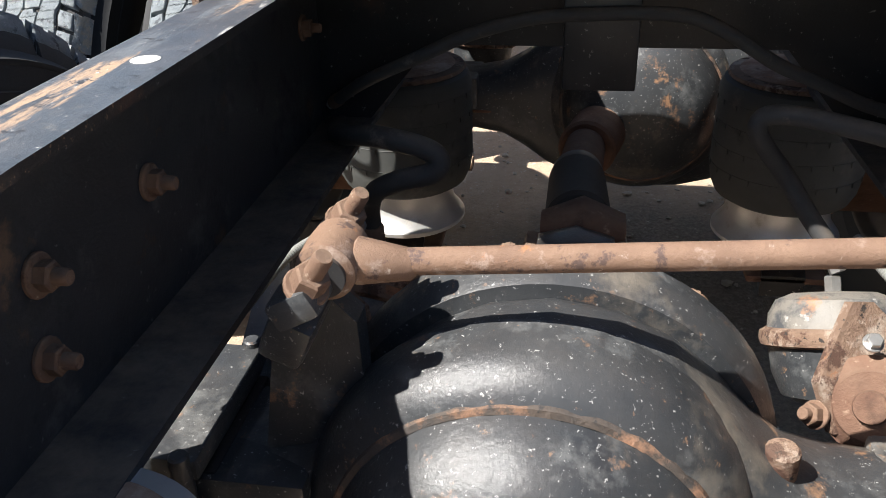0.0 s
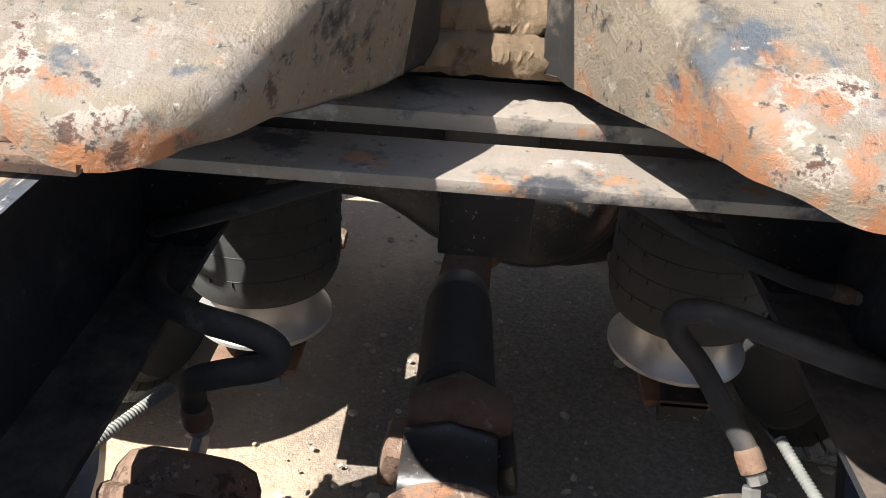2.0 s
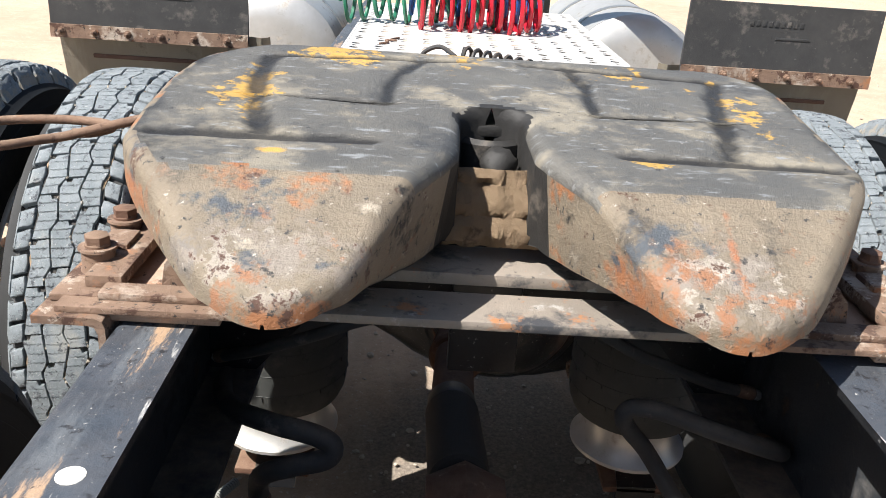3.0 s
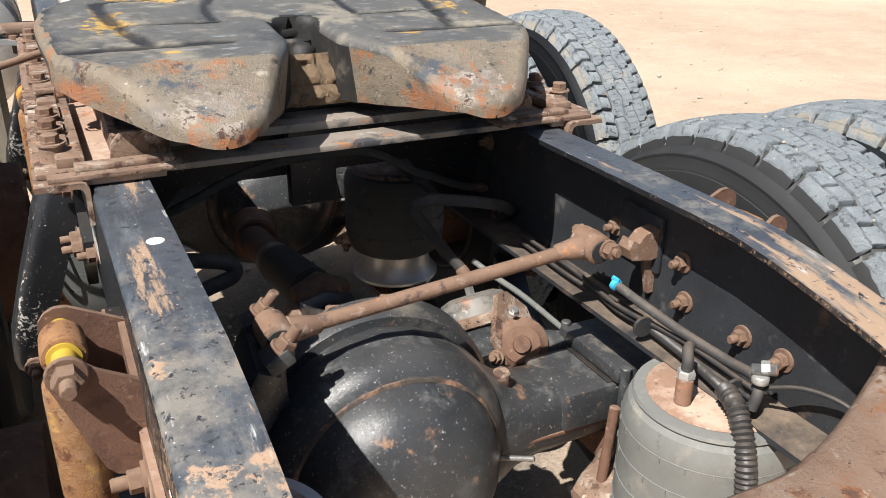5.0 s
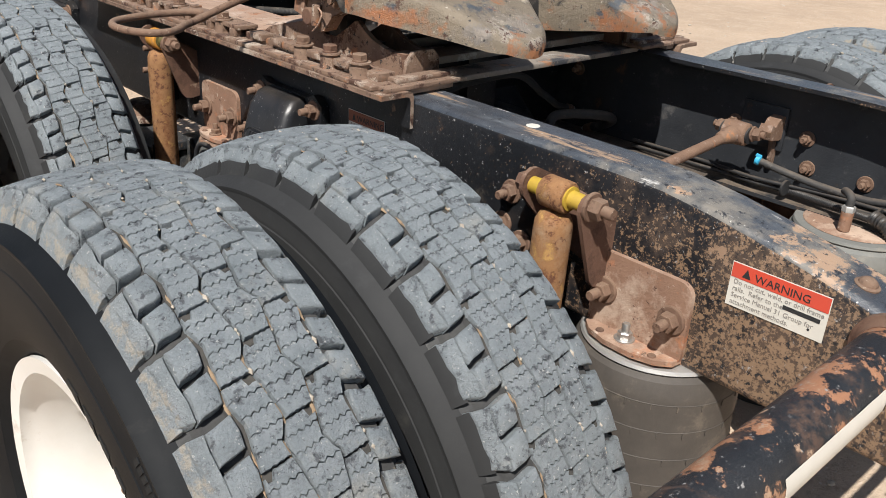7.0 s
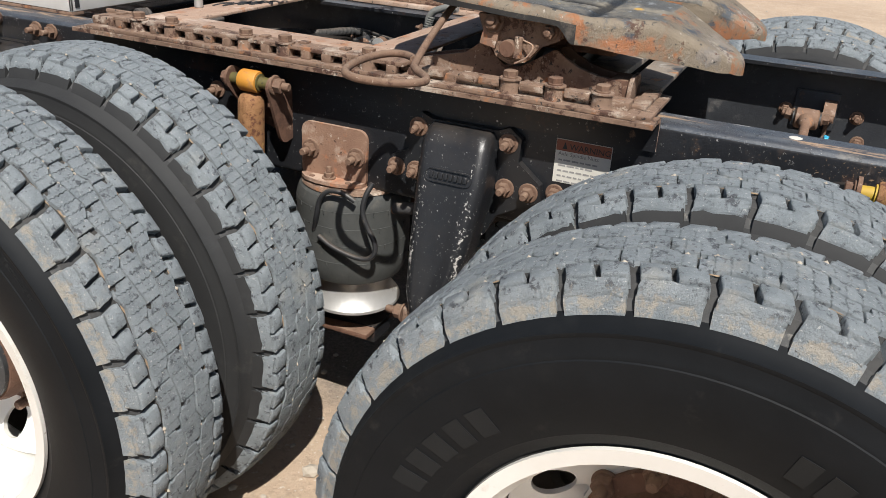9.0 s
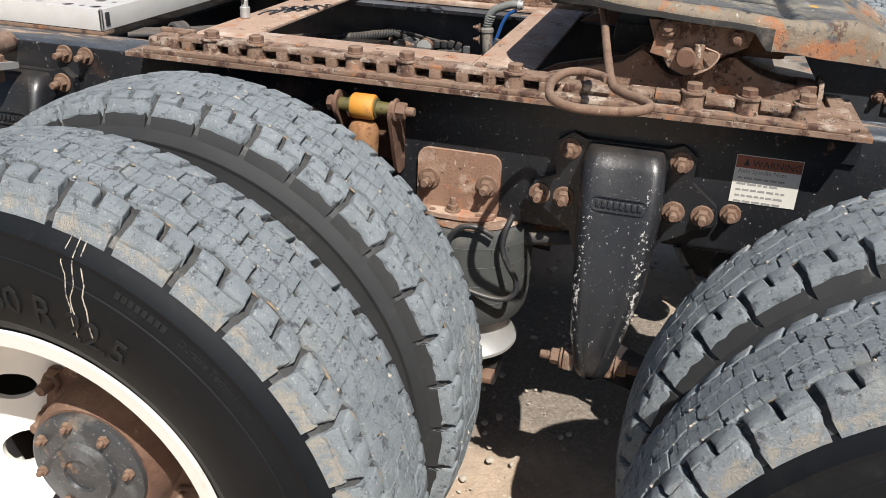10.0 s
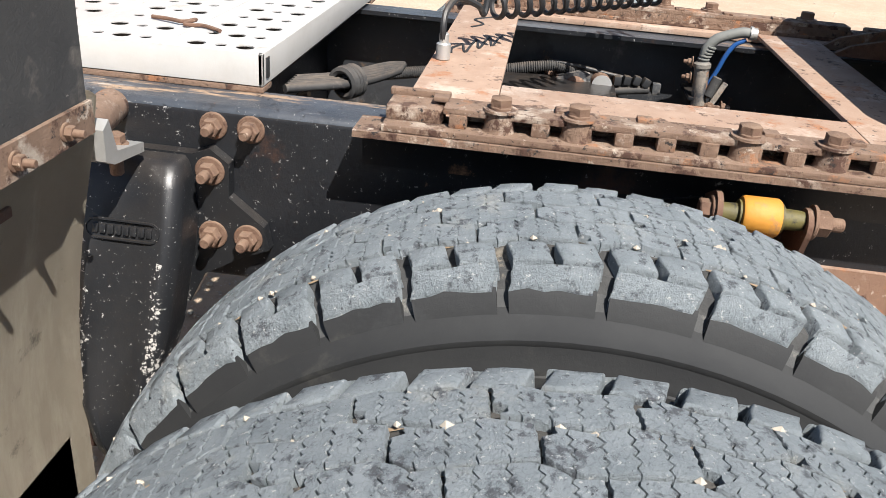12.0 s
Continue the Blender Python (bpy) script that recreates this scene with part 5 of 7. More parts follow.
        # The cradle's black also draws the shadowed trough below the lug.
        part("lug_cradle", lathe((X(s, 0.33), -0.342, 1.096), (s, 0, 0), [(0.03, 0), (0.042, 0.002), (0.042, 0.05), (0.03, 0.052)], 24), GREASE, fw, "black rubber cradle standing in for the shadowed gap too")
        part("pivot_pin", rod((X(s, 0.3), -0.342, 1.1), (X(s, 0.45), -0.342, 1.1), 0.017, 20), RUST_BROWN, fw)
        part("clip_plate", box((X(s, 0.434), -0.3, 1.118), (0.008, 0.034, 0.04), 0.002, (12, 0, 0)), RUST_RED, fw)
        part("pin_keeper", rod((X(s, 0.438), -0.362, 1.125), (X(s, 0.442), -0.362, 1.082), 0.009, 12), RUST, fw)
        part("wire_loop", sweep([(X(s, 0.442), -0.372, 1.12), (X(s, 0.45), -0.395, 1.112), (X(s, 0.452), -0.385, 1.09), (X(s, 0.448), -0.36, 1.074)], 0.0018, 6), RUST_PALE, fw)
        part("bolt", hexbolt((X(s, 0.43), -0.305, 1.142), (s, 0, 0.4), 0.016, 1.3, 0.9, 0.4), RUST_BOLT, fw)
        part("bolt", hexbolt((X(s, 0.43), -0.42, 1.14), (s, 0, 0), 0.013, 1.3, 0.9, 0.4), RUST_BOLT, fw)
    lock = bmesh.new()
    m = 40
    grid = [[lock.verts.new((X(1, -0.124 + 0.21 * i / m), -0.49 + 0.012 * noise.noise(Vector((i * 0.3, j * 0.5, 3))) + 0.006 * noise.noise(Vector((i * 1.1, j * 1.3, 7))) + 0.05 * (j / 10) ** 1.5 + 0.008 * (j % 4 == 0), 1.052 + 0.088 * j / 10)) for i in range(m + 1)] for j in range(11)]
    for a, b in zip(grid, grid[1:]):
        for i in range(m):
            lock.faces.new((a[i], a[i + 1], b[i + 1], b[i]))
    bmesh.ops.solidify(lock, geom=lock.faces, thickness=-0.03)
    # Added block that stops sunlight falling through between plate and cross plates.
    part("lock_body", box((-0.006, -0.3, 1.075), (0.24, 0.22, 0.04), 0.008), GREASE, fw)
    part("lock_housing", lock, DIRT, fw, "mud caked lock housing under the throat", 60)
    part("lock_jaw", lathe((-0.019, -0.322, 1.1), (0, 0, 1), [(0.05, 0), (0.05, 0.05), (0.043, 0.056), (0.04, 0.005), (0.0, 0.004)], 32), GREASE, fw, "lock jaw full of black grease")
    lump = bmesh.new()
    bmesh.ops.create_icosphere(lump, subdivisions=3, radius=0.024, matrix=Matrix.Translation((-0.008, -0.38, 1.128)))
    for v in lump.verts:
        v.co += 0.008 * noise.noise(v.co * 60) * Vector((1, 1, 1))
    part("grease_lump", lump, GREASE, fw)
    pull = [(-0.26, -0.16, 1.155), (-0.37, -0.185, 1.15), (-0.52, -0.212, 1.118), (-0.63, -0.235, 1.09), (-0.665, -0.253, 1.086), (-0.7, -0.288, 1.085), (-0.735, -0.302, 1.085), (-0.772, -0.272, 1.085), (-0.784, -0.205, 1.085), (-0.757, -0.162, 1.087), (-0.68, -0.147, 1.09), (-0.612, -0.156, 1.091), (-0.585, -0.18, 1.091), (-0.6, -0.213, 1.091), (-0.625, -0.228, 1.092)]
    part("release_handle", sweep(pull, 0.0072, 12, 6), RUST_BOLT, fw, "bent rusty steel pull rod with a loop")
    part("handle_rod", sweep([(-0.26, -0.16, 1.155), (-0.18, -0.13, 1.15), (-0.08, -0.1, 1.14)], 0.0085, 10, 4), RUST_BOLT, fw)


fifth_wheel()

# ---- axles ----
def loft(sections, k=24, power=3.2):
    """Rounded boxes along x: (x, y centre, z centre, half y, half z)."""
    bm = bmesh.new()
    rings = []
    for x, cy, cz, hy, hz in sections:
        ring = []
        for i in range(k):
            a = 2 * math.pi * i / k
            c, s2 = math.cos(a), math.sin(a)
            q = (abs(c) ** power + abs(s2) ** power) ** (-1 / power)
            ring.append(bm.verts.new((x, cy + hy * c * q, cz + hz * s2 * q)))
        rings.append(ring)
    for a, b in zip(rings, rings[1:]):
        for i in range(k):
            bm.faces.new((a[i], a[(i + 1) % k], b[(i + 1) % k], b[i]))
    bm.faces.new(rings[0])
    bm.faces.new(rings[-1])
    return bm


def axle(y, dx, label):
    cz = 0.555
    a = thing("drive_axle", (CX, y, 0.3), label, "axle", "drive axles")
    wide = 1.0 if y < 0 else 1.45
    half = [(0.0, 0.085, 0.215), (0.06, 0.085, 0.208), (0.11, 0.085, 0.185), (0.155, 0.083, 0.15), (0.19, 0.08, 0.112), (0.225, 0.076, 0.082), (0.27, 0.073, 0.07), (0.36, 0.07, 0.066), (0.46, 0.068, 0.064)]
    half = [(d * wide, hy, hz) for d, hy, hz in half]
    secs = [(dx - d, y, HUB + 0.02 + (cz - HUB - 0.02) * (1 - min(1, d / 0.2)), hy, hz) for d, hy, hz in half[::-1]] + [(dx + d, y, HUB + 0.02 + (cz - HUB - 0.02) * (1 - min(1, d / 0.2)), hy, hz) for d, hy, hz in half[1:]]
    part("housing", loft(secs), AXLE, a, "speckled black banjo housing", 60)
    part("axle_tube", rod((X(-1, 0.6075), y, HUB), (X(1, 0.6075), y, HUB), 0.055, 28), AXLE, a)
    sx = dx - 0.015
    bowl = lathe((sx, y - 0.02, cz + 0.008), (0, -1, 0), [(0.213, 0), (0.213, 0.03), (0.209, 0.048), (0.2, 0.064), (0.188, 0.076), (0.176, 0.083)], 64, False)
    part("bowl", bowl, AXLE, a, "rounded black bowl of the housing", 60)
    dome = lathe((sx, y - 0.1, cz + 0.008), (0, -1, 0), [(0.176, 0), (0.174, 0.006), (0.169, 0.02), (0.155, 0.048), (0.13, 0.073), (0.095, 0.092), (0.05, 0.103), (0, 0.106)], 64, False)
    part("cover_dome", dome, AXLE, a, "domed black rear cover", 60)
    bead = lathe((sx, y - 0.0985, cz + 0.008), (0, -1, 0), [(0.1815, -0.004), (0.1825, 0.0), (0.1805, 0.004), (0.175, 0.006)], 90, False)
    for v in bead.verts:
        v.co += 0.0014 * noise.noise(v.co * 70) * Vector((1, -1, 1))
    part("weld_seam", bead, WELD, a, "patchy rusty weld bead")
    part("carrier_flange", lathe((dx, y + 0.07, cz), (0, 1, 0), [(0.222, -0.03), (0.234, -0.008), (0.236, 0.022), (0.225, 0.03), (0.185, 0.032), (0.165, 0.08), (0.13, 0.12)], 56), AXLE, a)
    for k in range(14):
        t = 2 * math.pi * (k + 0.5) / 14
        part("bolt", hexbolt((dx + 0.219 * math.sin(t), y + 0.098, cz + 0.219 * math.cos(t)), (0, 1, 0), 0.013, 1.2, 0.9, 0.9), RUST_BOLT, a)
    for px in (dx - 0.1, dx + 0.01):
        part("bolt", hexbolt((px, y + 0.118, cz + 0.182), (0, 0.2, 1), 0.014, 1.2, 0.9, 0.6), RUST_BOLT, a)
    part("breather", rod((0.166, y - 0.02, 0.6), (0.164, y - 0.026, 0.662), 0.0155, 14, 0.003), RUST, a)
    part("probe", rod((dx + 0.16, y - 0.07, cz - 0.03), (dx + 0.215, y - 0.135, cz - 0.005), 0.005, 10, 0.001), STEEL, a)
    for s in (-1, 1):
        part("seam", box((X(s, 0.2975), y - 0.0715, HUB + 0.005), (0.22, 0.006, 0.007), 0.002), RUST_BROWN, a)
        part("end_cap", box((X(s, 0.3625), y, HUB + 0.06), (0.016, 0.155, 0.06), 0.004), PAINT, a)
        part("spring_seat", box((X(s, 0.4275), y, HUB - 0.055), (0.11, 0.17, 0.1), 0.008), RUST_BROWN, a)
        part("clamp_plate", box((X(s, 0.4275), y, HUB + 0.105), (0.13, 0.19, 0.025), 0.005), AXLE, a)
        part("seat_box", box((X(s, 0.335), y - 0.01, HUB + 0.05), (0.14, 0.15, 0.075), 0.008), AXLE, a, "speckled black box on the axle end")
        part("u_bolt", rod((X(s, 0.337), y - 0.125, 0.6), (X(s, 0.312), y - 0.137, 0.43), 0.0095, 14), RUST_BROWN, a)
        part("u_bolt_foot", loft([(X(s, 0.27), y - 0.135, 0.425, 0.025, 0.012), (X(s, 0.3), y - 0.135, 0.435, 0.042, 0.02), (X(s, 0.34), y - 0.125, 0.44, 0.05, 0.024), (X(s, 0.37), y - 0.1, 0.44, 0.05, 0.022)]), RUST, a)
        part("u_bolt_nut", hexbolt((X(s, 0.307), y - 0.138, 0.418), (-0.1 * s, 0, -1), 0.016, 1.2, 1.1, 0.9), RUST_BOLT, a)
        for ox, oy in ((-0.05, -0.095), (-0.05, 0.095), (0.05, -0.095), (0.05, 0.095)):
            part("u_bolt", rod((X(s, 0.4275 + ox), y + oy, 0.36), (X(s, 0.4275 + ox), y + oy, HUB + 0.125), 0.01, 12), AXLE, a)
    return a


axle(REAR, -0.045, "speckled black drive axle with a round differential cover, rear of two")
axle(FRONT, 0.12, "dark dusty drive axle with a round differential cover, forward of two")


def pinion(y, x, z):
    p = thing("pinion_housing", (x, y, z - 0.1), "black and rusty pinion housing with yoke joint", "pinion housing")
    part("nose", lathe((x, y, z), (0, 1, 0.1), [(0.15, -0.1), (0.125, -0.05), (0.1, -0.01), (0.082, 0.03), (0.07, 0.065), (0.064, 0.09), (0.05, 0.11)], 36), AXLE, p)
    part("lug", loft([(x - 0.075, y - 0.04, z + 0.075, 0.05, 0.03), (x - 0.03, y - 0.03, z + 0.09, 0.06, 0.035), (x + 0.01, y - 0.03, z + 0.08, 0.05, 0.03)]), CHAMBER, p)
    part("rim_band", lathe((x, y, z), (0, 1, 0.1), [(0.064, 0.082), (0.069, 0.085), (0.069, 0.103), (0.06, 0.106), (0.056, 0.112)], 36), RUST, p, "rusty flange band")
    part("yoke", loft([(x - 0.05, y + 0.17, z + 0.015, 0.05, 0.03), (x, y + 0.165, z + 0.012, 0.06, 0.05), (x + 0.05, y + 0.17, z + 0.015, 0.05, 0.03)]), PAINT, p)
    part("ear", box((x - 0.062, y + 0.215, z - 0.002), (0.024, 0.06, 0.055), 0.008, (8, 12, 0)), RUST, p)
    part("ear", box((x + 0.062, y + 0.215, z - 0.002), (0.024, 0.06, 0.055), 0.008, (8, -12, 0)), PAINT, p)


pinion(-0.7, -0.026, 0.62)
shaft = thing("drive_shaft", (0, -0.15, 0.45), "dark greasy propeller shaft between the two axles", "drive shaft")
part("tube", rod((-0.024, -0.42, 0.642), (-0.028, -0.16, 0.596), 0.048, 30, 0.006), SHAFT, shaft)
part("sleeve", rod((-0.028, -0.17, 0.598), (-0.014, 0.16, 0.537), 0.041, 28, 0.004), RUST_BROWN, shaft)
part("boot", lathe((-0.028, -0.165, 0.597), (0, 1, -0.18), [(0.042, 0), (0.0455, 0.008), (0.0455, 0.05), (0.042, 0.058)], 28), PLASTIC, shaft)
part("joint", loft([(-0.075, -0.45, 0.64, 0.025, 0.03), (-0.018, -0.45, 0.64, 0.05, 0.05), (0.04, -0.45, 0.64, 0.025, 0.03)]), RUST_BROWN, shaft)
part("flange", rod((-0.012, 0.14, 0.537), (0.02, 0.3, 0.53), 0.06, 28, 0.006), RUST_BROWN, shaft)

# ---- brake chambers ----
def brake_chamber(at, axis, mat_top):
    c = thing("brake_chamber", at, "round black brake chamber with a rusty clamp band", "brake chamber", "brake chambers")
    part("lower_bowl", lathe(at, axis, [(0.05, -0.085), (0.068, -0.075), (0.079, -0.045), (0.083, 0.0)], 40), AXLE, c)
    part("clamp_band", lathe(at, axis, [(0.084, -0.012), (0.091, -0.009), (0.093, 0.0), (0.091, 0.009), (0.084, 0.013)], 36), RUST, c, "rusty clamp band")
    part("upper_bowl", lathe(at, axis, [(0.083, 0.005), (0.08, 0.03), (0.07, 0.048), (0.05, 0.056), (0, 0.058)], 36), mat_top, c)
    p = Vector(at) + Vector(axis).normalized() * 0.056
    part("port", rod(p, p + Vector(axis).normalized() * 0.022, 0.011, 6, 0.002), STEEL, c)
    part("clamp_bolt", hexbolt(Vector(at) + Vector((0.08, -0.05, 0)), (0.6, -0.6, 0.2), 0.009, 1.2, 1.0, 1.0), RUST_BOLT, c)
    return c


brake_chamber((0.31, -0.535, 0.555), (-0.08, 0.5, 0.86), CHAMBER)
brake_chamber((-0.314, -0.532, 0.556), (0.08, 0.75, 0.66), RUST)
brake_chamber((0.3, 0.78, 0.6), (-0.12, 0.2, 1), RUST)
brake_chamber((-0.3, 0.78, 0.6), (0.05, 0.1, 1), RUST)
for s, x0 in ((1, 0.285), (-1, -0.31)):
    cam_box = thing("brake_cam_bracket", (x0, -0.745, 0.55), "rust brown brake cam bracket with a lever arm", "brake bracket", "brake cam brackets")
    part("cam_housing", lathe((x0, -0.755, 0.615), (-s * 0.4, -0.8, 0.45), [(0.042, -0.03), (0.05, -0.022), (0.052, 0.012), (0.04, 0.018), (0.036, 0.024), (0.018, 0.026), (0.016, 0.034), (0, 0.035)], 28), RUST_BROWN, cam_box)
    part("lever", plate([(-0.05, -0.055), (0.03, -0.06), (0.055, -0.02), (0.05, 0.03), (0.012, 0.075), (-0.012, 0.078), (-0.03, 0.05), (-0.06, 0.0)], 0.014, Matrix.Translation((x0 - s * 0.005, -0.722, 0.63)) @ pose(0, 0, 0, 62, 0, 20), 0.004), RUST, cam_box)
    part("bolt", hexbolt((x0 - s * 0.055, -0.76, 0.6), (-s * 0.7, -0.5, 0.4), 0.012, 1.3, 1.0, 0.8), RUST_BOLT, cam_box)
    part("bolt", hexbolt((x0 - s * 0.01, -0.74, 0.68), (0, -0.5, 0.8), 0.008, 1.3, 1.0, 0), STEEL, cam_box)
    part("tube", rod((x0 + s * 0.02, -0.75, 0.605), (x0 + s * 0.16, -0.79, 0.59), 0.03, 22), AXLE, cam_box)

# ---- cross rod between axle and frame ----
def torque_rod():
    t = thing("torque_rod", (0.03, -0.9, 0.82), "rusty round torque rod running across between axle and rail", "torque rod")
    a, b = Vector((-0.197, -0.905, 0.835)), Vector((0.29, -0.9, 0.8725))
    part("tube", rod(a, b, 0.0118, 24), ROD, t, "pitted rust brown tube")
    for end, s in ((a, -1), (b, 1)):
        part("neck", rod(end - Vector((s * 0.04, 0, 0)), end + Vector((s * 0.014, 0, 0.001)), 0.0135, 20, 0.004, 0.021), ROD, t)
        eye = end + Vector((s * 0.032, 0, 0.002))
        part("eye", lathe(eye + Vector((0, -0.03, 0)), (0, 1, 0), [(0.02, 0), (0.0255, 0.004), (0.027, 0.03), (0.0255, 0.056), (0.02, 0.06)], 28), ROD, t)
        part("bush", lathe(eye + Vector((0, -0.034, 0)), (0, 1, 0), [(0.0, 0), (0.019, 0.0), (0.019, 0.068), (0, 0.068)], 24), PLASTIC, t, "black rubber bush")
        up = Vector((-s * 0.5, -0.25, 0.83)).normalized()
        for dy in (-1, 1):
            if s > 0:
                part("bolt", hexbolt(eye + Vector((0.01, dy * 0.034, 0.003)), (0, dy, 0.1), 0.0145, 1.2, 1.1, 0.6), RUST_BOLT, t)
                continue
            at = eye + Vector((s * 0.012, dy * 0.058, -0.006))
            part("pin_end", box(at, (0.04, 0.046, 0.026), 0.006, (0, s * 28, 0)), AXLE, t, "flattened bar pin end")
            part("bolt", hexbolt(at + up * 0.014, up, 0.015, 1.25, 1.1, 1.5), RUST_BOLT, t)
    part("axle_bracket", box((-0.258, -0.9, 0.79), (0.04, 0.12, 0.05), 0.008, (10, 25, 0)), AXLE, t, "black axle bracket")
    part("axle_bracket", plate([(-0.32, 0.6), (-0.21, 0.6), (-0.215, 0.77), (-0.245, 0.8), (-0.29, 0.78)], 0.03, xz(-0.87), 0.004), AXLE, t)
    part("frame_bracket", plate([(0.352, 0.884), (0.36, 0.899), (0.372, 0.892), (0.384, 0.906), (0.42, 0.914), (0.42, 0.862), (0.4, 0.858), (0.36, 0.864)], 0.03, xz(-0.935), 0.006), ROD, t, "rusty wedge bracket on the rail")
    part("frame_plate", box((X(1, WEB - 0.014), -0.915, 0.88), (0.01, 0.11, 0.1), 0.005), RAIL_INSIDE, t)
    part("gusset", plate([(0.392, 0.862), (0.42, 0.86), (0.42, 0.79), (0.408, 0.79)], 0.01, xz(-0.945), 0.003), ROD, t)


torque_rod()

# ---- suspension: hangers, arms, air springs, shocks ----
def hanger(s, yo):
    h = thing("spring_hanger", (X(s, WEB), yo - 0.25, 0.45), "black cast iron spring hanger bolted to the outside of the rail", "spring hanger", "spring hangers")
    base = [(-0.085, 0.80), (-0.1, 0.84), (-0.14, 0.858), (-0.136, 0.925), (-0.165, 0.945), (-0.19, 0.935), (-0.34, 0.935), (-0.365, 0.945), (-0.392, 0.925), (-0.39, 0.875), (-0.44, 0.835), (-0.447, 0.8), (-0.41, 0.785), (-0.35, 0.75), (-0.325, 0.7), (-0.19, 0.7), (-0.175, 0.75), (-0.125, 0.785)]
    part("flange_plate", plate([(y + yo, z) for y, z in base], 0.02, yz(X(s, WEB + 0.0005) if s > 0 else X(s, WEB + 0.0205)), 0.006, 3), CAST, h)
    bm = bmesh.new()
    rings = []
    for z, y0, y1, d in ((0.932, -0.2, -0.33, 0.487), (0.926, -0.195, -0.335, 0.502), (0.9, -0.19, -0.342, 0.52), (0.82, -0.194, -0.345, 0.547), (0.7, -0.203, -0.336, 0.587), (0.6, -0.214, -0.312, 0.617), (0.54, -0.227, -0.298, 0.622), (0.52, -0.233, -0.291, 0.619), (0.508, -0.24, -0.285, 0.607), (0.504, -0.246, -0.279, 0.59)):
        back = max(0.445, d - 0.075)
        ring = []
        mid, hw, r = (y0 + y1) / 2, abs(y1 - y0) / 2, 0.024
        for yy, dd in ((-hw, back), (-hw, d - r)):
            ring.append((yy, dd))
        ring += [(-hw + r - r * math.cos(a), d - r + r * math.sin(a)) for a in (0.4, 0.8, 1.2, 1.57)]
        ring += [(-hw * 0.4, d - 0.004), (hw * 0.4, d - 0.004)]
        ring += [(hw - r + r * math.cos(a), d - r + r * math.sin(a)) for a in (1.57, 1.2, 0.8, 0.4)]
        for yy, dd in ((hw, d - r), (hw, back)):
            ring.append((yy, dd))
        rings.append([bm.verts.new((X(s, dd - 0.0125), yo + mid + yy, z)) for yy, dd in ring])
    for a, b in zip(rings, rings[1:]):
        for i in range(len(a)):
            bm.faces.new((a[i], a[(i + 1) % len(a)], b[(i + 1) % len(a)], b[i]))
    bm.faces.new(rings[0])
    bm.faces.new(rings[-1])
    part("casting", bm, CAST, h, "tapered black casting with dusty edges", 60)
    tilt = Matrix(((0, 0, s, X(s, 0.5245)), (-s * 1.0, 0, 0, yo - 0.268), (0, 1, 0, 0.842), (0, 0, 0, 1))) @ pose(0, 0, 0, -18.5, 0, 0)
    ringo = rounded(0.105, 0.028, 0.013)
    badge = bmesh.new()
    vo = [badge.verts.new(tilt @ Vector((x, y, 0.0035))) for x, y in ringo]
    vi = [badge.verts.new(tilt @ Vector((x * 0.955, y * 0.84, 0.0035))) for x, y in ringo]
    wo = [badge.verts.new(tilt @ Vector((x * 1.02, y * 1.07, -0.002))) for x, y in ringo]
    wi = [badge.verts.new(tilt @ Vector((x * 0.94, y * 0.78, -0.002))) for x, y in ringo]
    for a, b in ((vo, vi), (wo, vo), (vi, wi)):
        for i in range(len(a)):
            badge.faces.new((a[i], a[(i + 1) % len(a)], b[(i + 1) % len(a)], b[i]))
    part("badge_frame", badge, CAST, h)
    for k in range(8):
        part("badge_bar", box((0, 0, 0), (0.0075, 0.0125, 0.005), 0.001), CAST, h).data.transform(Matrix.Translation(-ORIGIN[h]) @ tilt @ Matrix.Translation((-0.038 + 0.0108 * k, 0, 0.001)) @ Matrix.Translation(ORIGIN[h]))
    for y, z, o in ((-0.162, 0.913, 0.02), (-0.112, 0.815, 0.02), (-0.159, 0.815, 0.02), (-0.365, 0.913, 0.02), (-0.365, 0.816, 0.02), (-0.417, 0.816, 0.02)):
        web_bolt(h, s, yo + y, z, 0.0145, o)
    for y, d in ((-0.205, 1), (-0.305, -1)):
        part("bolt", hexbolt((X(s, 0.572), yo + y, 0.533), (0, d, 0), 0.0155, 1.35, 1.2, 1.3), RUST_BOLT, h)
        part("lug", box((X(s, 0.568), yo + y + d * -0.012, 0.533), (0.036, 0.022, 0.04), 0.006), RUST, h)


def trailing_arm(s, hy, ay, by):
    bm = bmesh.new()
    rings = []
    for y, d, z, w, t in ((hy - 0.24, 0.555, 0.535, 0.03, 0.02), (hy - 0.3, 0.545, 0.52, 0.032, 0.026), (hy - 0.42, 0.51, 0.46, 0.03, 0.022), (ay + 0.08, 0.45, 0.40, 0.03, 0.024), (ay - 0.1, 0.435, 0.4, 0.04, 0.032), (by + 0.12, 0.405, 0.36, 0.04, 0.026), (by - 0.1, 0.38, 0.345, 0.04, 0.022)):
        rings.append([bm.verts.new((X(s, d - 0.0125 + w * a), y, z + t * b)) for a, b in ((-1, -1), (1, -1), (1, 1), (-1, 1))])
    for a, b in zip(rings, rings[1:]):
        for i in range(4):
            bm.faces.new((a[i], a[(i + 1) % 4], b[(i + 1) % 4], b[i]))
    bm.faces.new(rings[0])
    bm.faces.new(rings[-1])
    arm = thing("trailing_arm", (X(s, 0.4375), ay, 0.36), "black dusty steel trailing spring arm under the axle", "suspension arm", "trailing arms")
    part("beam", soften(bm, 0.006, 2), PAINT, arm)
    part("spring_pad", box((X(s, 0.375), by, 0.358), (0.15, 0.2, 0.014), 0.004), RUST_BROWN, arm)


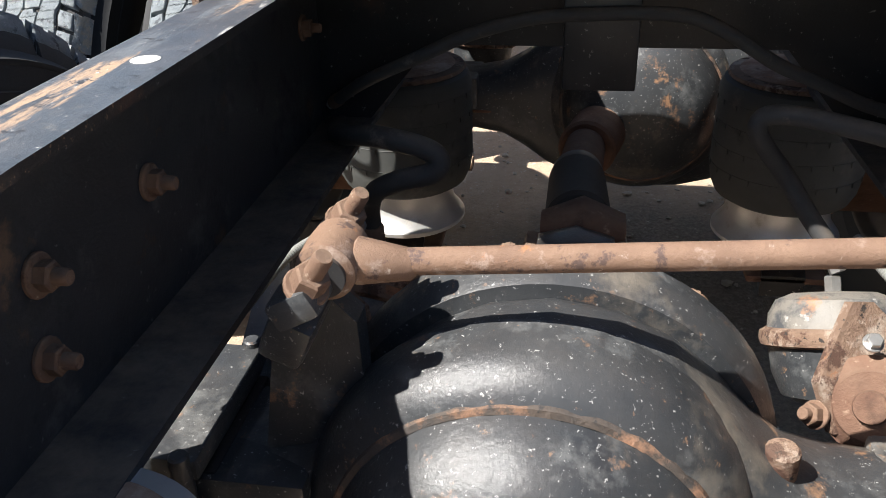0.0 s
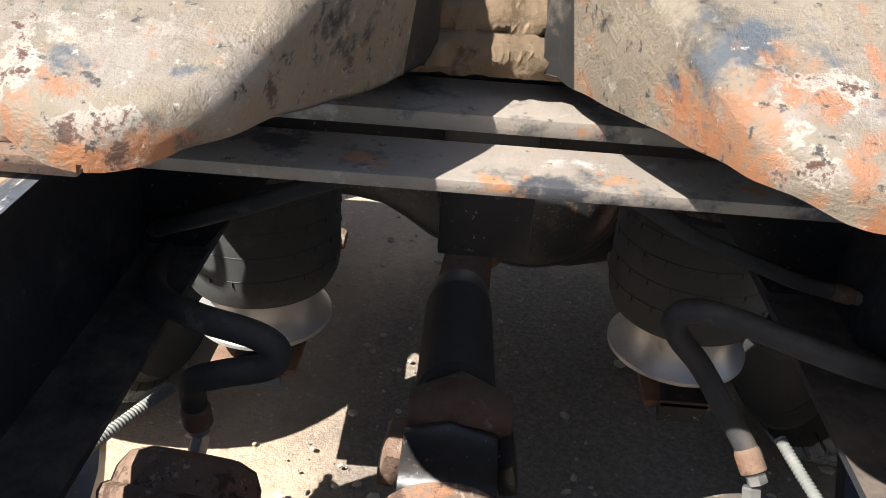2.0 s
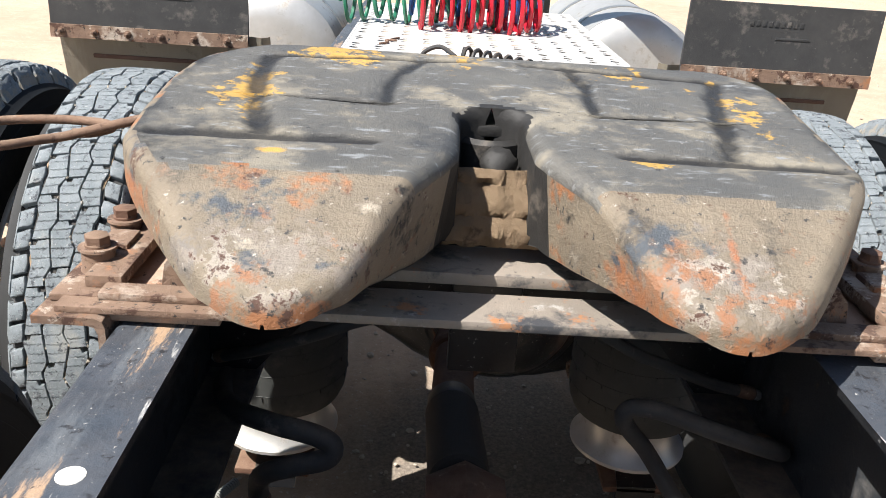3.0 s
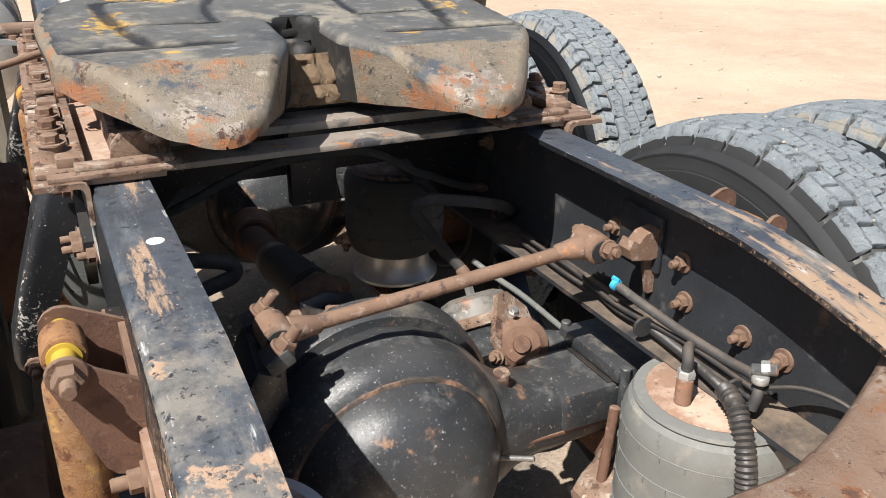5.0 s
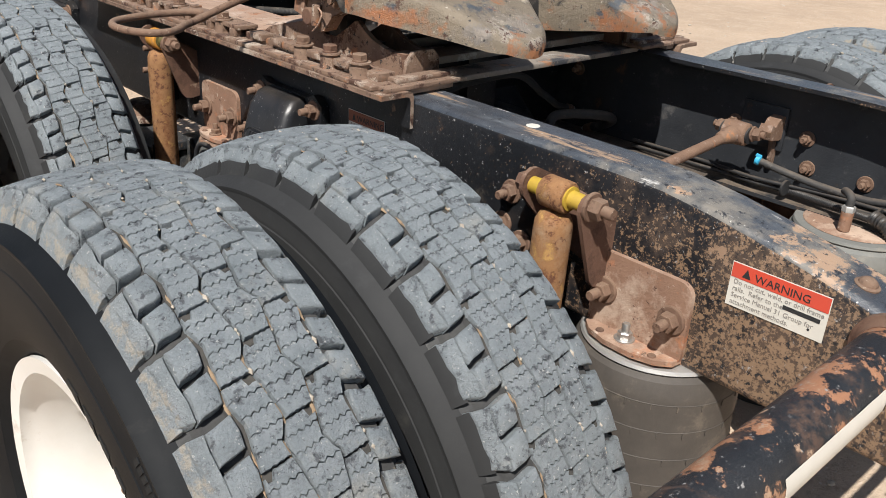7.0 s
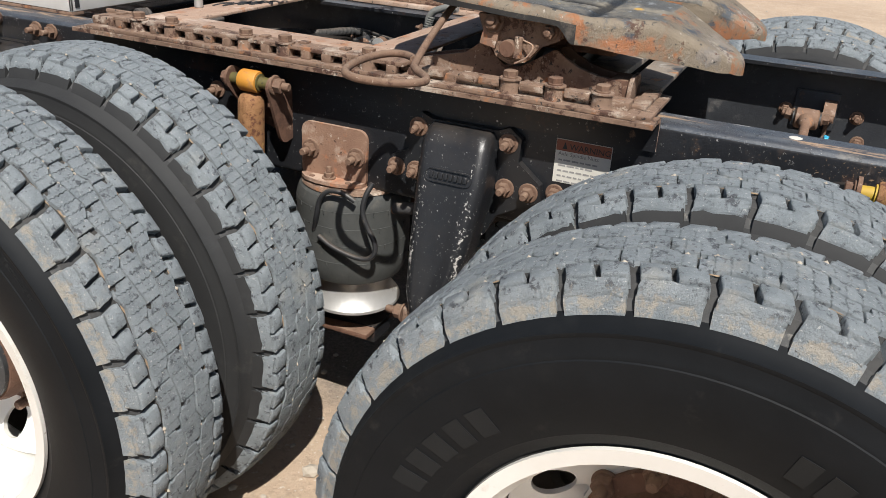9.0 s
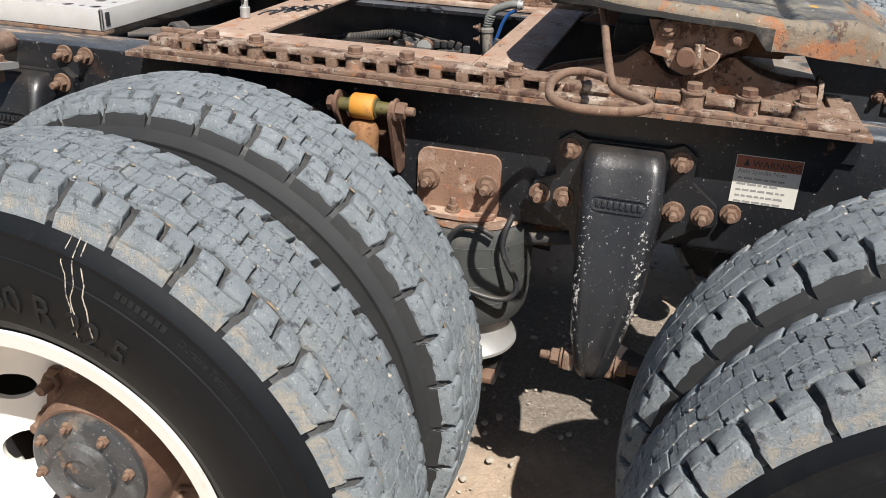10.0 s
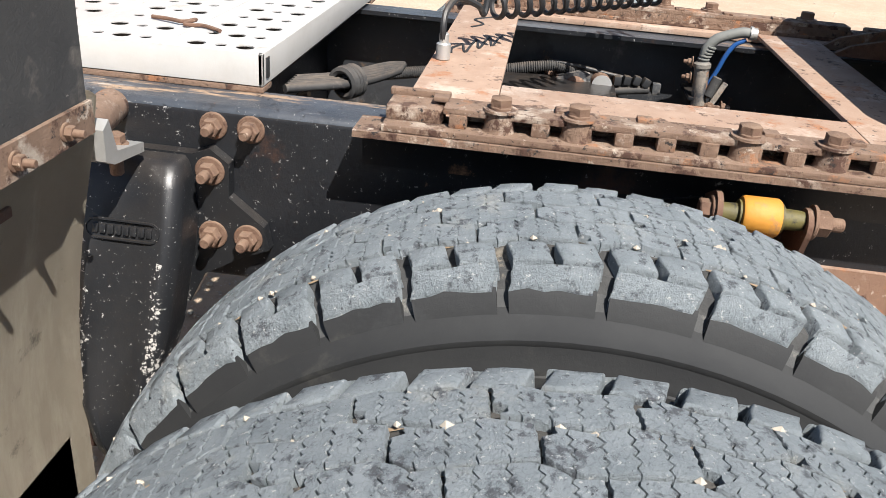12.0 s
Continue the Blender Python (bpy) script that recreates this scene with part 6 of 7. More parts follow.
def air_spring(s, y, rubber, plate_mat, ring_mat, base=0.367):
    def up(z):
        return 0.742 - (0.742 - z) * (0.742 - base) / 0.375

    g = thing("air_spring", (X(s, 0.3625), y, 0.365), "ribbed grey rubber air spring bag on a bright piston", "air spring", "air springs")
    x = X(s, 0.3625) + (-0.008 if y > -0.5 else 0)
    prof = [(0.098, 0.728), (0.118, 0.729), (0.128, 0.72), (0.1335, 0.705), (0.1355, 0.69)]
    for z in (0.688, 0.64, 0.59, 0.54):
        prof += [(0.1355, z), (0.1363, z - 0.0008), (0.1355, z - 0.0016)]
    prof += [(0.1345, 0.52), (0.131, 0.495), (0.122, 0.472), (0.108, 0.462), (0.098, 0.466), (0.094, 0.475)]
    part("bag", lathe((x, y, 0), (0, 0, 1), [(r, up(z)) for r, z in prof], 56), rubber, g, "dusty rubber bag with moulded rings", 22)
    ticks = bmesh.new()
    for row, z in enumerate((0.688, 0.64, 0.59, 0.54)):
        for k in range(22):
            a = 2 * math.pi * (k + 0.4 * row) / 22
            bmesh.ops.create_cube(ticks, size=1.0, matrix=Matrix.Translation((x + 0.1362 * math.cos(a), y + 0.1362 * math.sin(a), up(z - 0.006))) @ Matrix.Rotation(a, 4, "Z") @ Matrix.Diagonal((0.0022, 0.0016, 0.009, 1)))
    tagged(part("moulding", ticks, rubber, g), kind="stuff")
    part("bead_ring", lathe((x, y, 0), (0, 0, 1), [(0.085, 0.726), (0.119, 0.7275), (0.1235, 0.7315), (0.121, 0.737), (0.1, 0.739), (0.085, 0.737)], 56), ring_mat, g)
    part("top_plate", lathe((x, y, 0), (0, 0, 1), [(0.0, 0.7365), (0.1, 0.7365), (0.104, 0.7395), (0.1, 0.7425), (0.0, 0.7425)], 48), plate_mat, g, "rusty top plate")
    part("piston", lathe((x, y, 0), (0, 0, 1), [(r, up(z)) for r, z in ((0.094, 0.478), (0.093, 0.44), (0.098, 0.41), (0.112, 0.388), (0.118, 0.38), (0.118, 0.372), (0.112, 0.367))], 48), ALU, g, "bright scuffed metal piston")
    return g


def spring_bracket(s, y):
    b = thing("air_spring_bracket", (X(s, WEB), y, 0.745), "rusty folded air spring bracket bolted to the rail", "bracket", "air spring brackets")
    part("plate", plate(rounded(0.17, 0.135, 0.022, 5, y, 0.806), 0.009, yz(X(s, WEB + 0.0005) if s > 0 else X(s, WEB + 0.0095)), 0.003), RUST_RED, b)
    foot = [(-0.082, 0.0), (-0.08, 0.02), (-0.06, 0.038), (-0.025, 0.048), (0.025, 0.048), (0.06, 0.038), (0.08, 0.02), (0.082, 0.0)]
    part("foot", plate([(X(s, WEB + d), y + a) for a, d in foot], 0.0085, xy(0.7435), 0.002), RUST_RED, b)
    for dy in (-0.06, 0.06):
        web_bolt(b, s, y + dy, 0.81, 0.0155, 0.0095)
    part("stud", hexbolt((X(s, WEB + 0.022), y + 0.005, 0.752), (0, 0, 1), 0.0115, 1.4, 0.9, 1.2), STEEL if y < -1 else RUST_BOLT, b, "bright plated stud nut" if y < -1 else "")
    for a in (-0.05, 0.045):
        part("rivet", lathe((X(s, WEB + 0.03), y + a, 0.752), (0, 0, 1), [(0.007, 0), (0.006, 0.002), (0.0, 0.0025)], 10), RUST_BROWN, b)


def shock(s, y, sleeve, rubber):
    k = thing("shock_absorber", (X(s, 0.5), y, 0.36), "orange rusty shock absorber with yellow rubber bushes", "shock absorber", "shock absorbers")
    x, z = X(s, 0.5), 0.96 if s < 0 else 0.935
    part("body", lathe((x, y, z), (0, 0.03, -1), [(0.0, 0.026), (0.014, 0.027), (0.0235, 0.032), (0.0288, 0.043), (0.0298, 0.06), (0.0298, 0.335), (0.0288, 0.34), (0.024, 0.342), (0.024, 0.56), (0.0, 0.562)], 32), SHOCK, k, "pitted orange rust tube")
    part("sleeve", lathe((x, y + 0.024, z), (0, -1, 0), [(0.018, 0), (0.0225, 0.001), (0.0245, 0.004), (0.0245, 0.044), (0.0225, 0.047), (0.018, 0.048)], 28), sleeve, k, "painted eye sleeve")
    for a in (1, -1):
        part("bush", lathe((x, y + a * 0.021, z), (0, a, 0), [(0.017, 0), (0.0185, 0.003), (0.0185, 0.006), (0.0135, 0.0065), (0.0128, 0.026), (0.012, 0.032)], 24), rubber, k, "yellow bush" if rubber is YELLOW else "grimy olive bush")
    pin = rod((x, y + 0.062, z), (x, y - 0.088, z), 0.009, 14)
    part("pin", pin, RUST_BOLT, k)
    part("nut", hexbolt((x, y - 0.062, z), (0, -1, 0), 0.0165, 1.35, 1.1, 1.0), RUST_BOLT, k)
    part("pin_head", hexbolt((x, y + 0.056, z), (0, 1, 0), 0.015, 1.3, 0.9, 0), RUST_BROWN, k)
    b = thing("shock_bracket", (X(s, WEB), y, 0.77), "rusty forked bracket welded for the shock absorber pin", "bracket", "shock brackets")
    def tip(z0, d, r):
        return [(X(s, d + r * math.cos(t)), z0 + r * math.sin(t)) for t in (1.9, 1.4, 0.9, 0.4, -0.1, -0.6)]

    ear = [(X(s, WEB), 0.935), (X(s, 0.47), 0.957)] + tip(0.955, 0.5, 0.022) + [(X(s, 0.478), 0.833), (X(s, 0.468), 0.822), (X(s, 0.456), 0.818), (X(s, WEB), 0.822)]
    short_ear = [(X(s, WEB), 0.955)] + tip(0.96, 0.498, 0.026) + [(X(s, 0.495), 0.918), (X(s, WEB), 0.86)]
    part("ear", plate(short_ear, 0.007, xz(y + 0.056), 0.002), RUST_BROWN, b)
    part("ear", plate(ear, 0.007, xz(y - 0.054), 0.002), RUST_BROWN, b)
    part("web", plate([(y + 0.056, 0.955), (y - 0.056, 0.935), (y - 0.056, 0.83), (y + 0.056, 0.86)], 0.008, yz(X(s, WEB + 0.0005) if s > 0 else X(s, WEB + 0.0085)), 0.002), RUST_BROWN, b, "web of the bracket against the rail")
    part("back", plate([(y + 0.058, 0.955), (y + 0.11, 0.945), (y + 0.16, 0.915), (y + 0.185, 0.875), (y + 0.185, 0.83), (y + 0.16, 0.79), (y + 0.1, 0.775), (y + 0.058, 0.785)], 0.016, yz(X(s, WEB + 0.0005) if s > 0 else X(s, WEB + 0.0165)), 0.005), CAST, b, "black rounded casting on the rail")
    for dy, dz in ((0.135, 0.04), (0.15, -0.02), (0.105, -0.04)):
        web_bolt(b, s, y + dy, 0.87 + dz, 0.014, 0.017)


for s in (-1, 1):
    hanger(s, 0.0)
    hanger(s, 1.32)
    trailing_arm(s, 0.0, REAR, -1.185)
    trailing_arm(s, 1.32, FRONT, 0.055)
    air_spring(s, -1.185, BAG_DIRTY if s < 0 else BAG, RUST_RED, ALU if s < 0 else BAG)
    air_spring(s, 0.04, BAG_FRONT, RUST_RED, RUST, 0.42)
    spring_bracket(s, -1.185)
    spring_bracket(s, 0.055)
    shock(s, -1.06, SHOCK, YELLOW)
    shock(s, 0.232, ORANGE, OLIVE)

# ---- bolts and air lines inside the right rail ----
fix = thing("rail_fixings", (X(1, WEB - 0.009), -1.2, 0.8), "rusty bolts standing out of the inner rail web", "bolts")
for s in (-1, 1):
    for y, z in ((-1.02, 0.873), (-0.842, 0.871), (-1.035, 0.808), (-1.165, 0.81), (-1.245, 0.812), (-1.4, 0.87), (-0.365, 0.9), (-0.162, 0.9)):
        part("bolt", hexbolt((X(s, WEB - 0.0095), y, z), (-s, 0, 0), 0.0125, 1.45, 0.9, 1.0), RUST_BOLT, fix)
nest = bmesh.new()
bmesh.ops.create_icosphere(nest, subdivisions=4, radius=1.0, matrix=Matrix.Translation((0.44, -1.262, 0.835)) @ Matrix.Diagonal((0.014, 0.036, 0.03, 1)))
for v in nest.verts:
    v.co += Vector((-1, 0.3, 0.2)) * 0.008 * noise.noise(v.co * 140)
solo("mud_nest", nest, DIRT, "rough brown mud dauber nest stuck on the rail web", "mud nest", (0.44, -1.262, 0.82))


def line(name, pts, r, mat, label, category, ribs=0.0, group="air lines"):
    return solo(name, sweep(pts, r, 10 if not ribs else 12, 8, ribs), mat, label, category, tuple(pts[0]), group)


line("corrugated_conduit", [(0.34, -0.955, 0.82), (0.352, -1.02, 0.807), (0.365, -1.1, 0.795), (0.372, -1.19, 0.792), (0.366, -1.245, 0.8), (0.352, -1.268, 0.79), (0.345, -1.268, 0.765)], 0.0082, HOSE, "smooth black hose lying along the rail", "conduit")
line("corrugated_conduit", [(0.375, -0.9, 0.758), (0.368, -1.0, 0.764), (0.36, -1.1, 0.766), (0.35, -1.18, 0.766), (0.338, -1.235, 0.768)], 0.0078, PLASTIC, "black corrugated conduit lying along the rail", "conduit", 0.004)
line("corrugated_hose", [(0.335, -1.225, 0.775), (0.325, -1.262, 0.765), (0.312, -1.3, 0.72), (0.303, -1.325, 0.65), (0.298, -1.345, 0.56), (0.29, -1.36, 0.45)], 0.0148, PLASTIC, "thick black corrugated hose bending down past the air spring", "hose", 0.008)
for k, (dx, dz) in enumerate(((0.0, 0.0), (0.014, 0.004), (0.006, 0.012), (0.022, 0.0))):
    line("air_line", [(0.368 + dx, -0.6, 0.757 + dz), (0.362 + dx, -0.8, 0.76 + dz), (0.372 + dx - 0.012 * k, -0.95, 0.762 + dz), (0.36 + dx, -1.1, 0.768 + dz), (0.35 + dx, -1.26, 0.775 + dz)], 0.0045, PLASTIC, "thin black nylon air line along the rail flange", "air line")
line("air_line", [(0.36, -1.26, 0.79), (0.385, -1.31, 0.812), (0.4, -1.36, 0.816), (0.405, -1.395, 0.805), (0.4, -1.41, 0.785)], 0.0035, PLASTIC, "thin black nylon air line curving along the rail", "air line")
clip = thing("hose_clip", (0.339, -0.958, 0.81), "bright blue plastic cable clip", "cable clip")
part("band", lathe((0.338, -0.95, 0.822), (0.1, -1, -0.2), [(0.008, 0), (0.0108, 0.002), (0.0108, 0.01), (0.008, 0.012)], 16), CYAN, clip)
part("tail", box((0.336, -0.957, 0.832), (0.005, 0.014, 0.008), 0.002, (20, 0, 30)), CYAN, clip)
fit_ = thing("hose_fitting", (0.352, -1.265, 0.8), "grey metal hose fitting with side port", "fitting")
part("body", rod((0.345, -1.255, 0.822), (0.37, -1.28, 0.828), 0.0085, 14), CHAMBER, fit_)
part("collar", lathe((0.347, -1.257, 0.8255), (0.7, -0.7, 0.16), [(0.0095, 0.01), (0.0105, 0.012), (0.0105, 0.02), (0.0095, 0.022)], 6), ALU, fit_)
part("clamp", lathe((0.352, -1.268, 0.806), (0, 0, 1), [(0.0105, 0), (0.012, 0.002), (0.012, 0.01), (0.0105, 0.012)], 16), ALU, fit_)
elbow = thing("air_elbow", (0.293, -1.189, 0.742), "rust coloured stud with a grey elbow on the air spring", "fitting")
part("stud", rod((0.293, -1.189, 0.742), (0.293, -1.189, 0.787), 0.0125, 18, 0.003), RUST_RED, elbow)
part("nut", lathe((0.293, -1.189, 0.786), (0, 0, 1), [(0.0135, 0), (0.0135, 0.01), (0.012, 0.012)], 6), ALU, elbow)
part("elbow", sweep([(0.293, -1.189, 0.796), (0.293, -1.189, 0.812), (0.299, -1.18, 0.82), (0.315, -1.165, 0.818)], 0.0085, 12, 6), HOSE, elbow)
for y in (-1.235, -1.03):
    solo("cable_tie", lathe((0.345, y, 0.775), (0.1, 1, 0), [(0.017, 0), (0.0182, 0.001), (0.0182, 0.005), (0.017, 0.006)], 18), PLASTIC, "black cable tie binding the air lines", "cable tie", (0.345, y, 0.76), "cable ties")

# ---- brake hoses seen between the rails ----
def brake_hose(pts, r, label):
    h = thing("brake_hose", pts[-1], label, "hose", "brake hoses")
    part("tube", sweep(pts, r, 14, 8), HOSE, h)
    for a, b in ((pts[0], pts[1]), (pts[-1], pts[-2])):
        a, b = Vector(a), Vector(b)
        d = (b - a).normalized()
        part("crimp_collar", lathe(a, d, [(r * 0.8, 0), (r * 1.16, 0.002), (r * 1.16, 0.024), (r * 1.02, 0.028)], 16), RUST_BOLT, h)
        part("nut", lathe(a - d * 0.012, d, [(r * 0.8, 0), (r * 0.9, 0.002), (r * 0.9, 0.012)], 6), STEEL, h)


brake_hose([(-0.405, -0.06, 0.69), (-0.4, -0.24, 0.722), (-0.385, -0.36, 0.748), (-0.345, -0.45, 0.775), (-0.285, -0.51, 0.797), (-0.225, -0.52, 0.788), (-0.203, -0.524, 0.774), (-0.212, -0.528, 0.757), (-0.255, -0.53, 0.745), (-0.292, -0.515, 0.72), (-0.31, -0.48, 0.675), (-0.309, -0.475, 0.625)], 0.0145, "thick dusty rubber brake hose looping to a brake chamber")
brake_hose([(0.41, -0.42, 0.745), (0.4, -0.5, 0.785), (0.36, -0.53, 0.812), (0.3, -0.525, 0.828), (0.235, -0.49, 0.832), (0.198, -0.476, 0.828), (0.187, -0.473, 0.812), (0.2, -0.463, 0.785), (0.235, -0.448, 0.74), (0.27, -0.46, 0.69), (0.293, -0.475, 0.66), (0.304, -0.493, 0.638)], 0.0125, "thick dusty rubber brake hose looping to a brake chamber")
brake_hose([(-0.405, -0.3, 0.77), (-0.33, -0.38, 0.83), (-0.24, -0.41, 0.877), (-0.18, -0.415, 0.905), (-0.107, -0.42, 0.927), (-0.046, -0.42, 0.934), (0.08, -0.42, 0.936), (0.14, -0.425, 0.918), (0.21, -0.41, 0.874), (0.26, -0.395, 0.85), (0.34, -0.37, 0.81), (0.41, -0.36, 0.79)], 0.009, "dusty rubber hose arching under the slide plates")
for s, pts in ((-1, [(-0.352, -0.435, 0.64), (-0.38, -0.49, 0.64), (-0.41, -0.56, 0.637), (-0.44, -0.66, 0.61)]), (1, [(0.335, -0.46, 0.66), (0.355, -0.52, 0.645), (0.385, -0.6, 0.625), (0.43, -0.7, 0.58)])):
    line("spring_guard_hose", pts, 0.0065, BAG, "pale coiled wire hose guard beside a brake chamber", "hose guard", 0.0045)

# ---- labels ----
def warning_label(y0, y1, z0, z1, head, head_mat, title, lines, size, drop):
    lab = thing("warning_label", (X(-1, WEB), (y0 + y1) / 2, z0), "white vinyl warning label with a red header on the rail", "label", "warning labels")
    x = X(-1, WEB + 0.0007)
    m = Matrix(((0, 0, -1, x), (-1, 0, 0, 0), (0, 1, 0, 0), (0, 0, 0, 1)))
    part("sheet", plate([(-y1, z0), (-y0, z0), (-y0, z1), (-y1, z1)], 0.0008, m, 0), LABEL_WHITE, lab)
    part("header", plate([(-y1 + 0.001, z1 - head), (-y0 - 0.001, z1 - head), (-y0 - 0.001, z1 - 0.001), (-y1 + 0.001, z1 - 0.001)], 0.0004, m @ xy(0.001), 0), head_mat, lab, "red header band")
    part("lettering", text_mesh(title, head * 0.72, m @ Matrix.Translation((-y1 + (y1 - y0) * 0.25, z1 - head * 0.82, 0.0017)), 0.0002), INK, lab, "black heading WARNING")
    tri = plate([(-y1 + (y1 - y0) * 0.12, z1 - head * 0.82), (-y1 + (y1 - y0) * 0.21, z1 - head * 0.82), (-y1 + (y1 - y0) * 0.165, z1 - head * 0.22)], 0.0002, m @ xy(0.0016), 0)
    part("triangle", tri, INK, lab)
    for k, words in enumerate(lines):
        z = z1 - head - drop * (k + 0.85)
        if words.startswith("="):
            at, rnd = -y1 + 0.008, random.Random(k)
            while at < -y0 - 0.016 - 0.01 * (10 - len(words)):
                wide = rnd.uniform(0.006, 0.016)
                part("text_bar", plate([(at, z), (at + wide, z), (at + wide, z + size * 0.3), (at, z + size * 0.3)], 0.0002, m @ xy(0.0012), 0), GREY_INK, lab)
                at += wide + 0.003
        else:
            part("lettering", text_mesh(words, size, m @ Matrix.Translation((-y1 + 0.006, z, 0.0013)), 0.0002), FINE_INK, lab)
    return lab, m


lab, m = warning_label(-1.45, -1.314, 0.866, 0.93, 0.022, LABEL_RED, "WARNING", ["Do not cut, weld, or drill frame", "rails.  Refer to the", "Service Manual 31 Group for", "attachment methods."], 0.0098, 0.0098)
part("text_bar", plate([(1.392, 0.8906), (1.442, 0.8906), (1.442, 0.8965), (1.392, 0.8965)], 0.0002, m @ xy(0.0012), 0), INK, lab)
part("rivet", lathe((X(-1, WEB + 0.001), -1.43, 0.877), (-1, 0, 0), [(0.0022, 0), (0.0018, 0.001), (0, 0.0012)], 8), INK, lab)
warning_label(-0.573, -0.459, 0.846, 0.937, 0.024, LABEL_FADED, "WARNING", ["Axle Spindle Nuts", "========", "=======", "=========", "========", "========="], 0.0115, 0.0112)

# ---- ahead of the wheels: deck plate, hose coils, flaps, tanks ----
def deck_plate():
    d = thing("deck_plate", (0.05, 1.3, 1.0), "white punched aluminium deck plate on the frame rails", "deck plate")
    x0, x1, y0, y1, z = -0.352, 0.46, 0.91, 2.11, 1.056
    nx, px, planks, k = 12, (x1 - x0) / 12, 8, 16
    pitch = (y1 - y0) / planks
    bm = bmesh.new()
    for i in range(nx):
        for j in range(3 * planks):
            low = y0 + pitch * (j // 3)
            ya, cy, yb = [((0.0, 0.037, 0.0555), (0.0555, 0.0735, 0.0915), (0.0915, 0.11, 0.15))[j % 3][q] * pitch / 0.15 + low for q in range(3)]
            xa, cx, xb = x0 + i * px, x0 + (i + 0.5) * px, x0 + (i + 1) * px
            r = 0.0135 if (i + j) % 2 == 0 else 0.0085
            sq, ho, lo = [], [], []
            for q in range(k):
                a = 2 * math.pi * (q + 0.5) / k
                c, e = math.cos(a), math.sin(a)
                w = min(((xb if c > 0 else xa) - cx) / c, ((yb if e > 0 else ya) - cy) / e)
                sq.append(bm.verts.new((cx + c * w, cy + e * w, z)))
                ho.append(bm.verts.new((cx + r * c, cy + r * e, z)))
                lo.append(bm.verts.new((cx + r * c, cy + r * e, z - 0.0018)))
            for q in range(k):
                n2 = (q + 1) % k
                a, b = sq[q].co, sq[n2].co
                if abs(a.x - b.x) > 1e-6 and abs(a.y - b.y) > 1e-6:
                    c = bm.verts.new((xb if a.x + b.x > 2 * cx else xa, yb if a.y + b.y > 2 * cy else ya, z))
                    bm.faces.new((sq[q], c, sq[n2], ho[n2], ho[q]))
                else:
                    bm.faces.new((sq[q], sq[n2], ho[n2], ho[q]))
                bm.faces.new((ho[q], ho[n2], lo[n2], lo[q]))
    part("tread_sheet", bm, DECK, d, "white sheet with large and small punched holes")
    part("edge", box(((x0 + x1) / 2, y0 + 0.004, z - 0.0225), (x1 - x0, 0.008, 0.047), 0.002), DECK, d)
    for x in (x0 + 0.004, x1 - 0.004):
        part("edge", box((x, (y0 + y1) / 2, z - 0.0225), (0.008, y1 - y0, 0.047), 0.002), DECK, d)
    for q in range(1, planks):
        part("seam", box(((x0 + x1) / 2, y0 + pitch * q, z + 0.0005), (x1 - x0, 0.004, 0.003), 0.001), DECK, d)
    part("end_gap", box((x0 + 0.02, y0 - 0.0005, z - 0.022), (0.014, 0.003, 0.03), 0.001), PLASTIC, d)
    for x in (x0 + 0.02, x1 - 0.02):
        part("bearer", box((x, (y0 + y1) / 2, 1.0045), (0.04, y1 - y0, 0.008), 0.001), RUST, d, "thin rusty bearer strip")
    solo("bent_wire", sweep([(-0.2, 1.14, 1.06), (-0.214, 1.106, 1.062), (-0.222, 1.08, 1.062), (-0.205, 1.066, 1.063), (-0.235, 1.072, 1.061), (-0.228, 1.044, 1.06), (-0.25, 1.01, 1.06)], 0.0032, 8), RUST_BROWN, "bent rusty tie wire lying on the deck plate", "wire", (-0.222, 1.08, 1.057))


deck_plate()
solo("green_hose_coil", helix((-0.42, 1.5, 1.112), (0.12, 1.52, 1.115), 0.05, 11, 0.0075, 0.2), GREEN, "green coiled electric lead lying on the deck", "coiled lead", (-0.4, 1.5, 1.06), "coiled lines")
solo("red_hose_coil", helix((-0.16, 1.42, 1.15), (0.26, 1.46, 1.13), 0.08, 13, 0.0085, 0.25), RED, "red coiled air hose piled on the deck", "coiled hose", (0, 1.4, 1.06), "coiled lines")
solo("blue_hose_coil", helix((-0.2, 1.56, 1.19), (0.28, 1.58, 1.16), 0.085, 12, 0.0085, 0.25), BLUE, "blue coiled air hose behind the red one", "coiled hose", (0, 1.55, 1.06), "coiled lines")
lead = thing("black_coil_lead", (0, 0.5, 1.03), "black coiled lead stretched over the slide plate", "coiled lead", "coiled lines")
part("coil", helix((-0.02, 0.62, 1.1), (0.32, 0.3, 1.1), 0.024, 15, 0.005), PLASTIC, lead)
part("straight_lead", sweep([(-0.125, 0.68, 1.045), (-0.13, 0.682, 1.075), (-0.115, 0.68, 1.1), (-0.08, 0.665, 1.115), (-0.045, 0.635, 1.1), (-0.03, 0.625, 1.085), (-0.02, 0.62, 1.124)], 0.0055, 8), PLASTIC, lead)
solo("lead_plug", merge(rod((-0.125, 0.68, 1.0225), (-0.125, 0.68, 1.05), 0.012, 14), rod((-0.125, 0.68, 1.048), (-0.125, 0.68, 1.066), 0.008, 12)), ALU, "grey plug socket on the slide plate", "socket", (-0.125, 0.68, 1.0225))


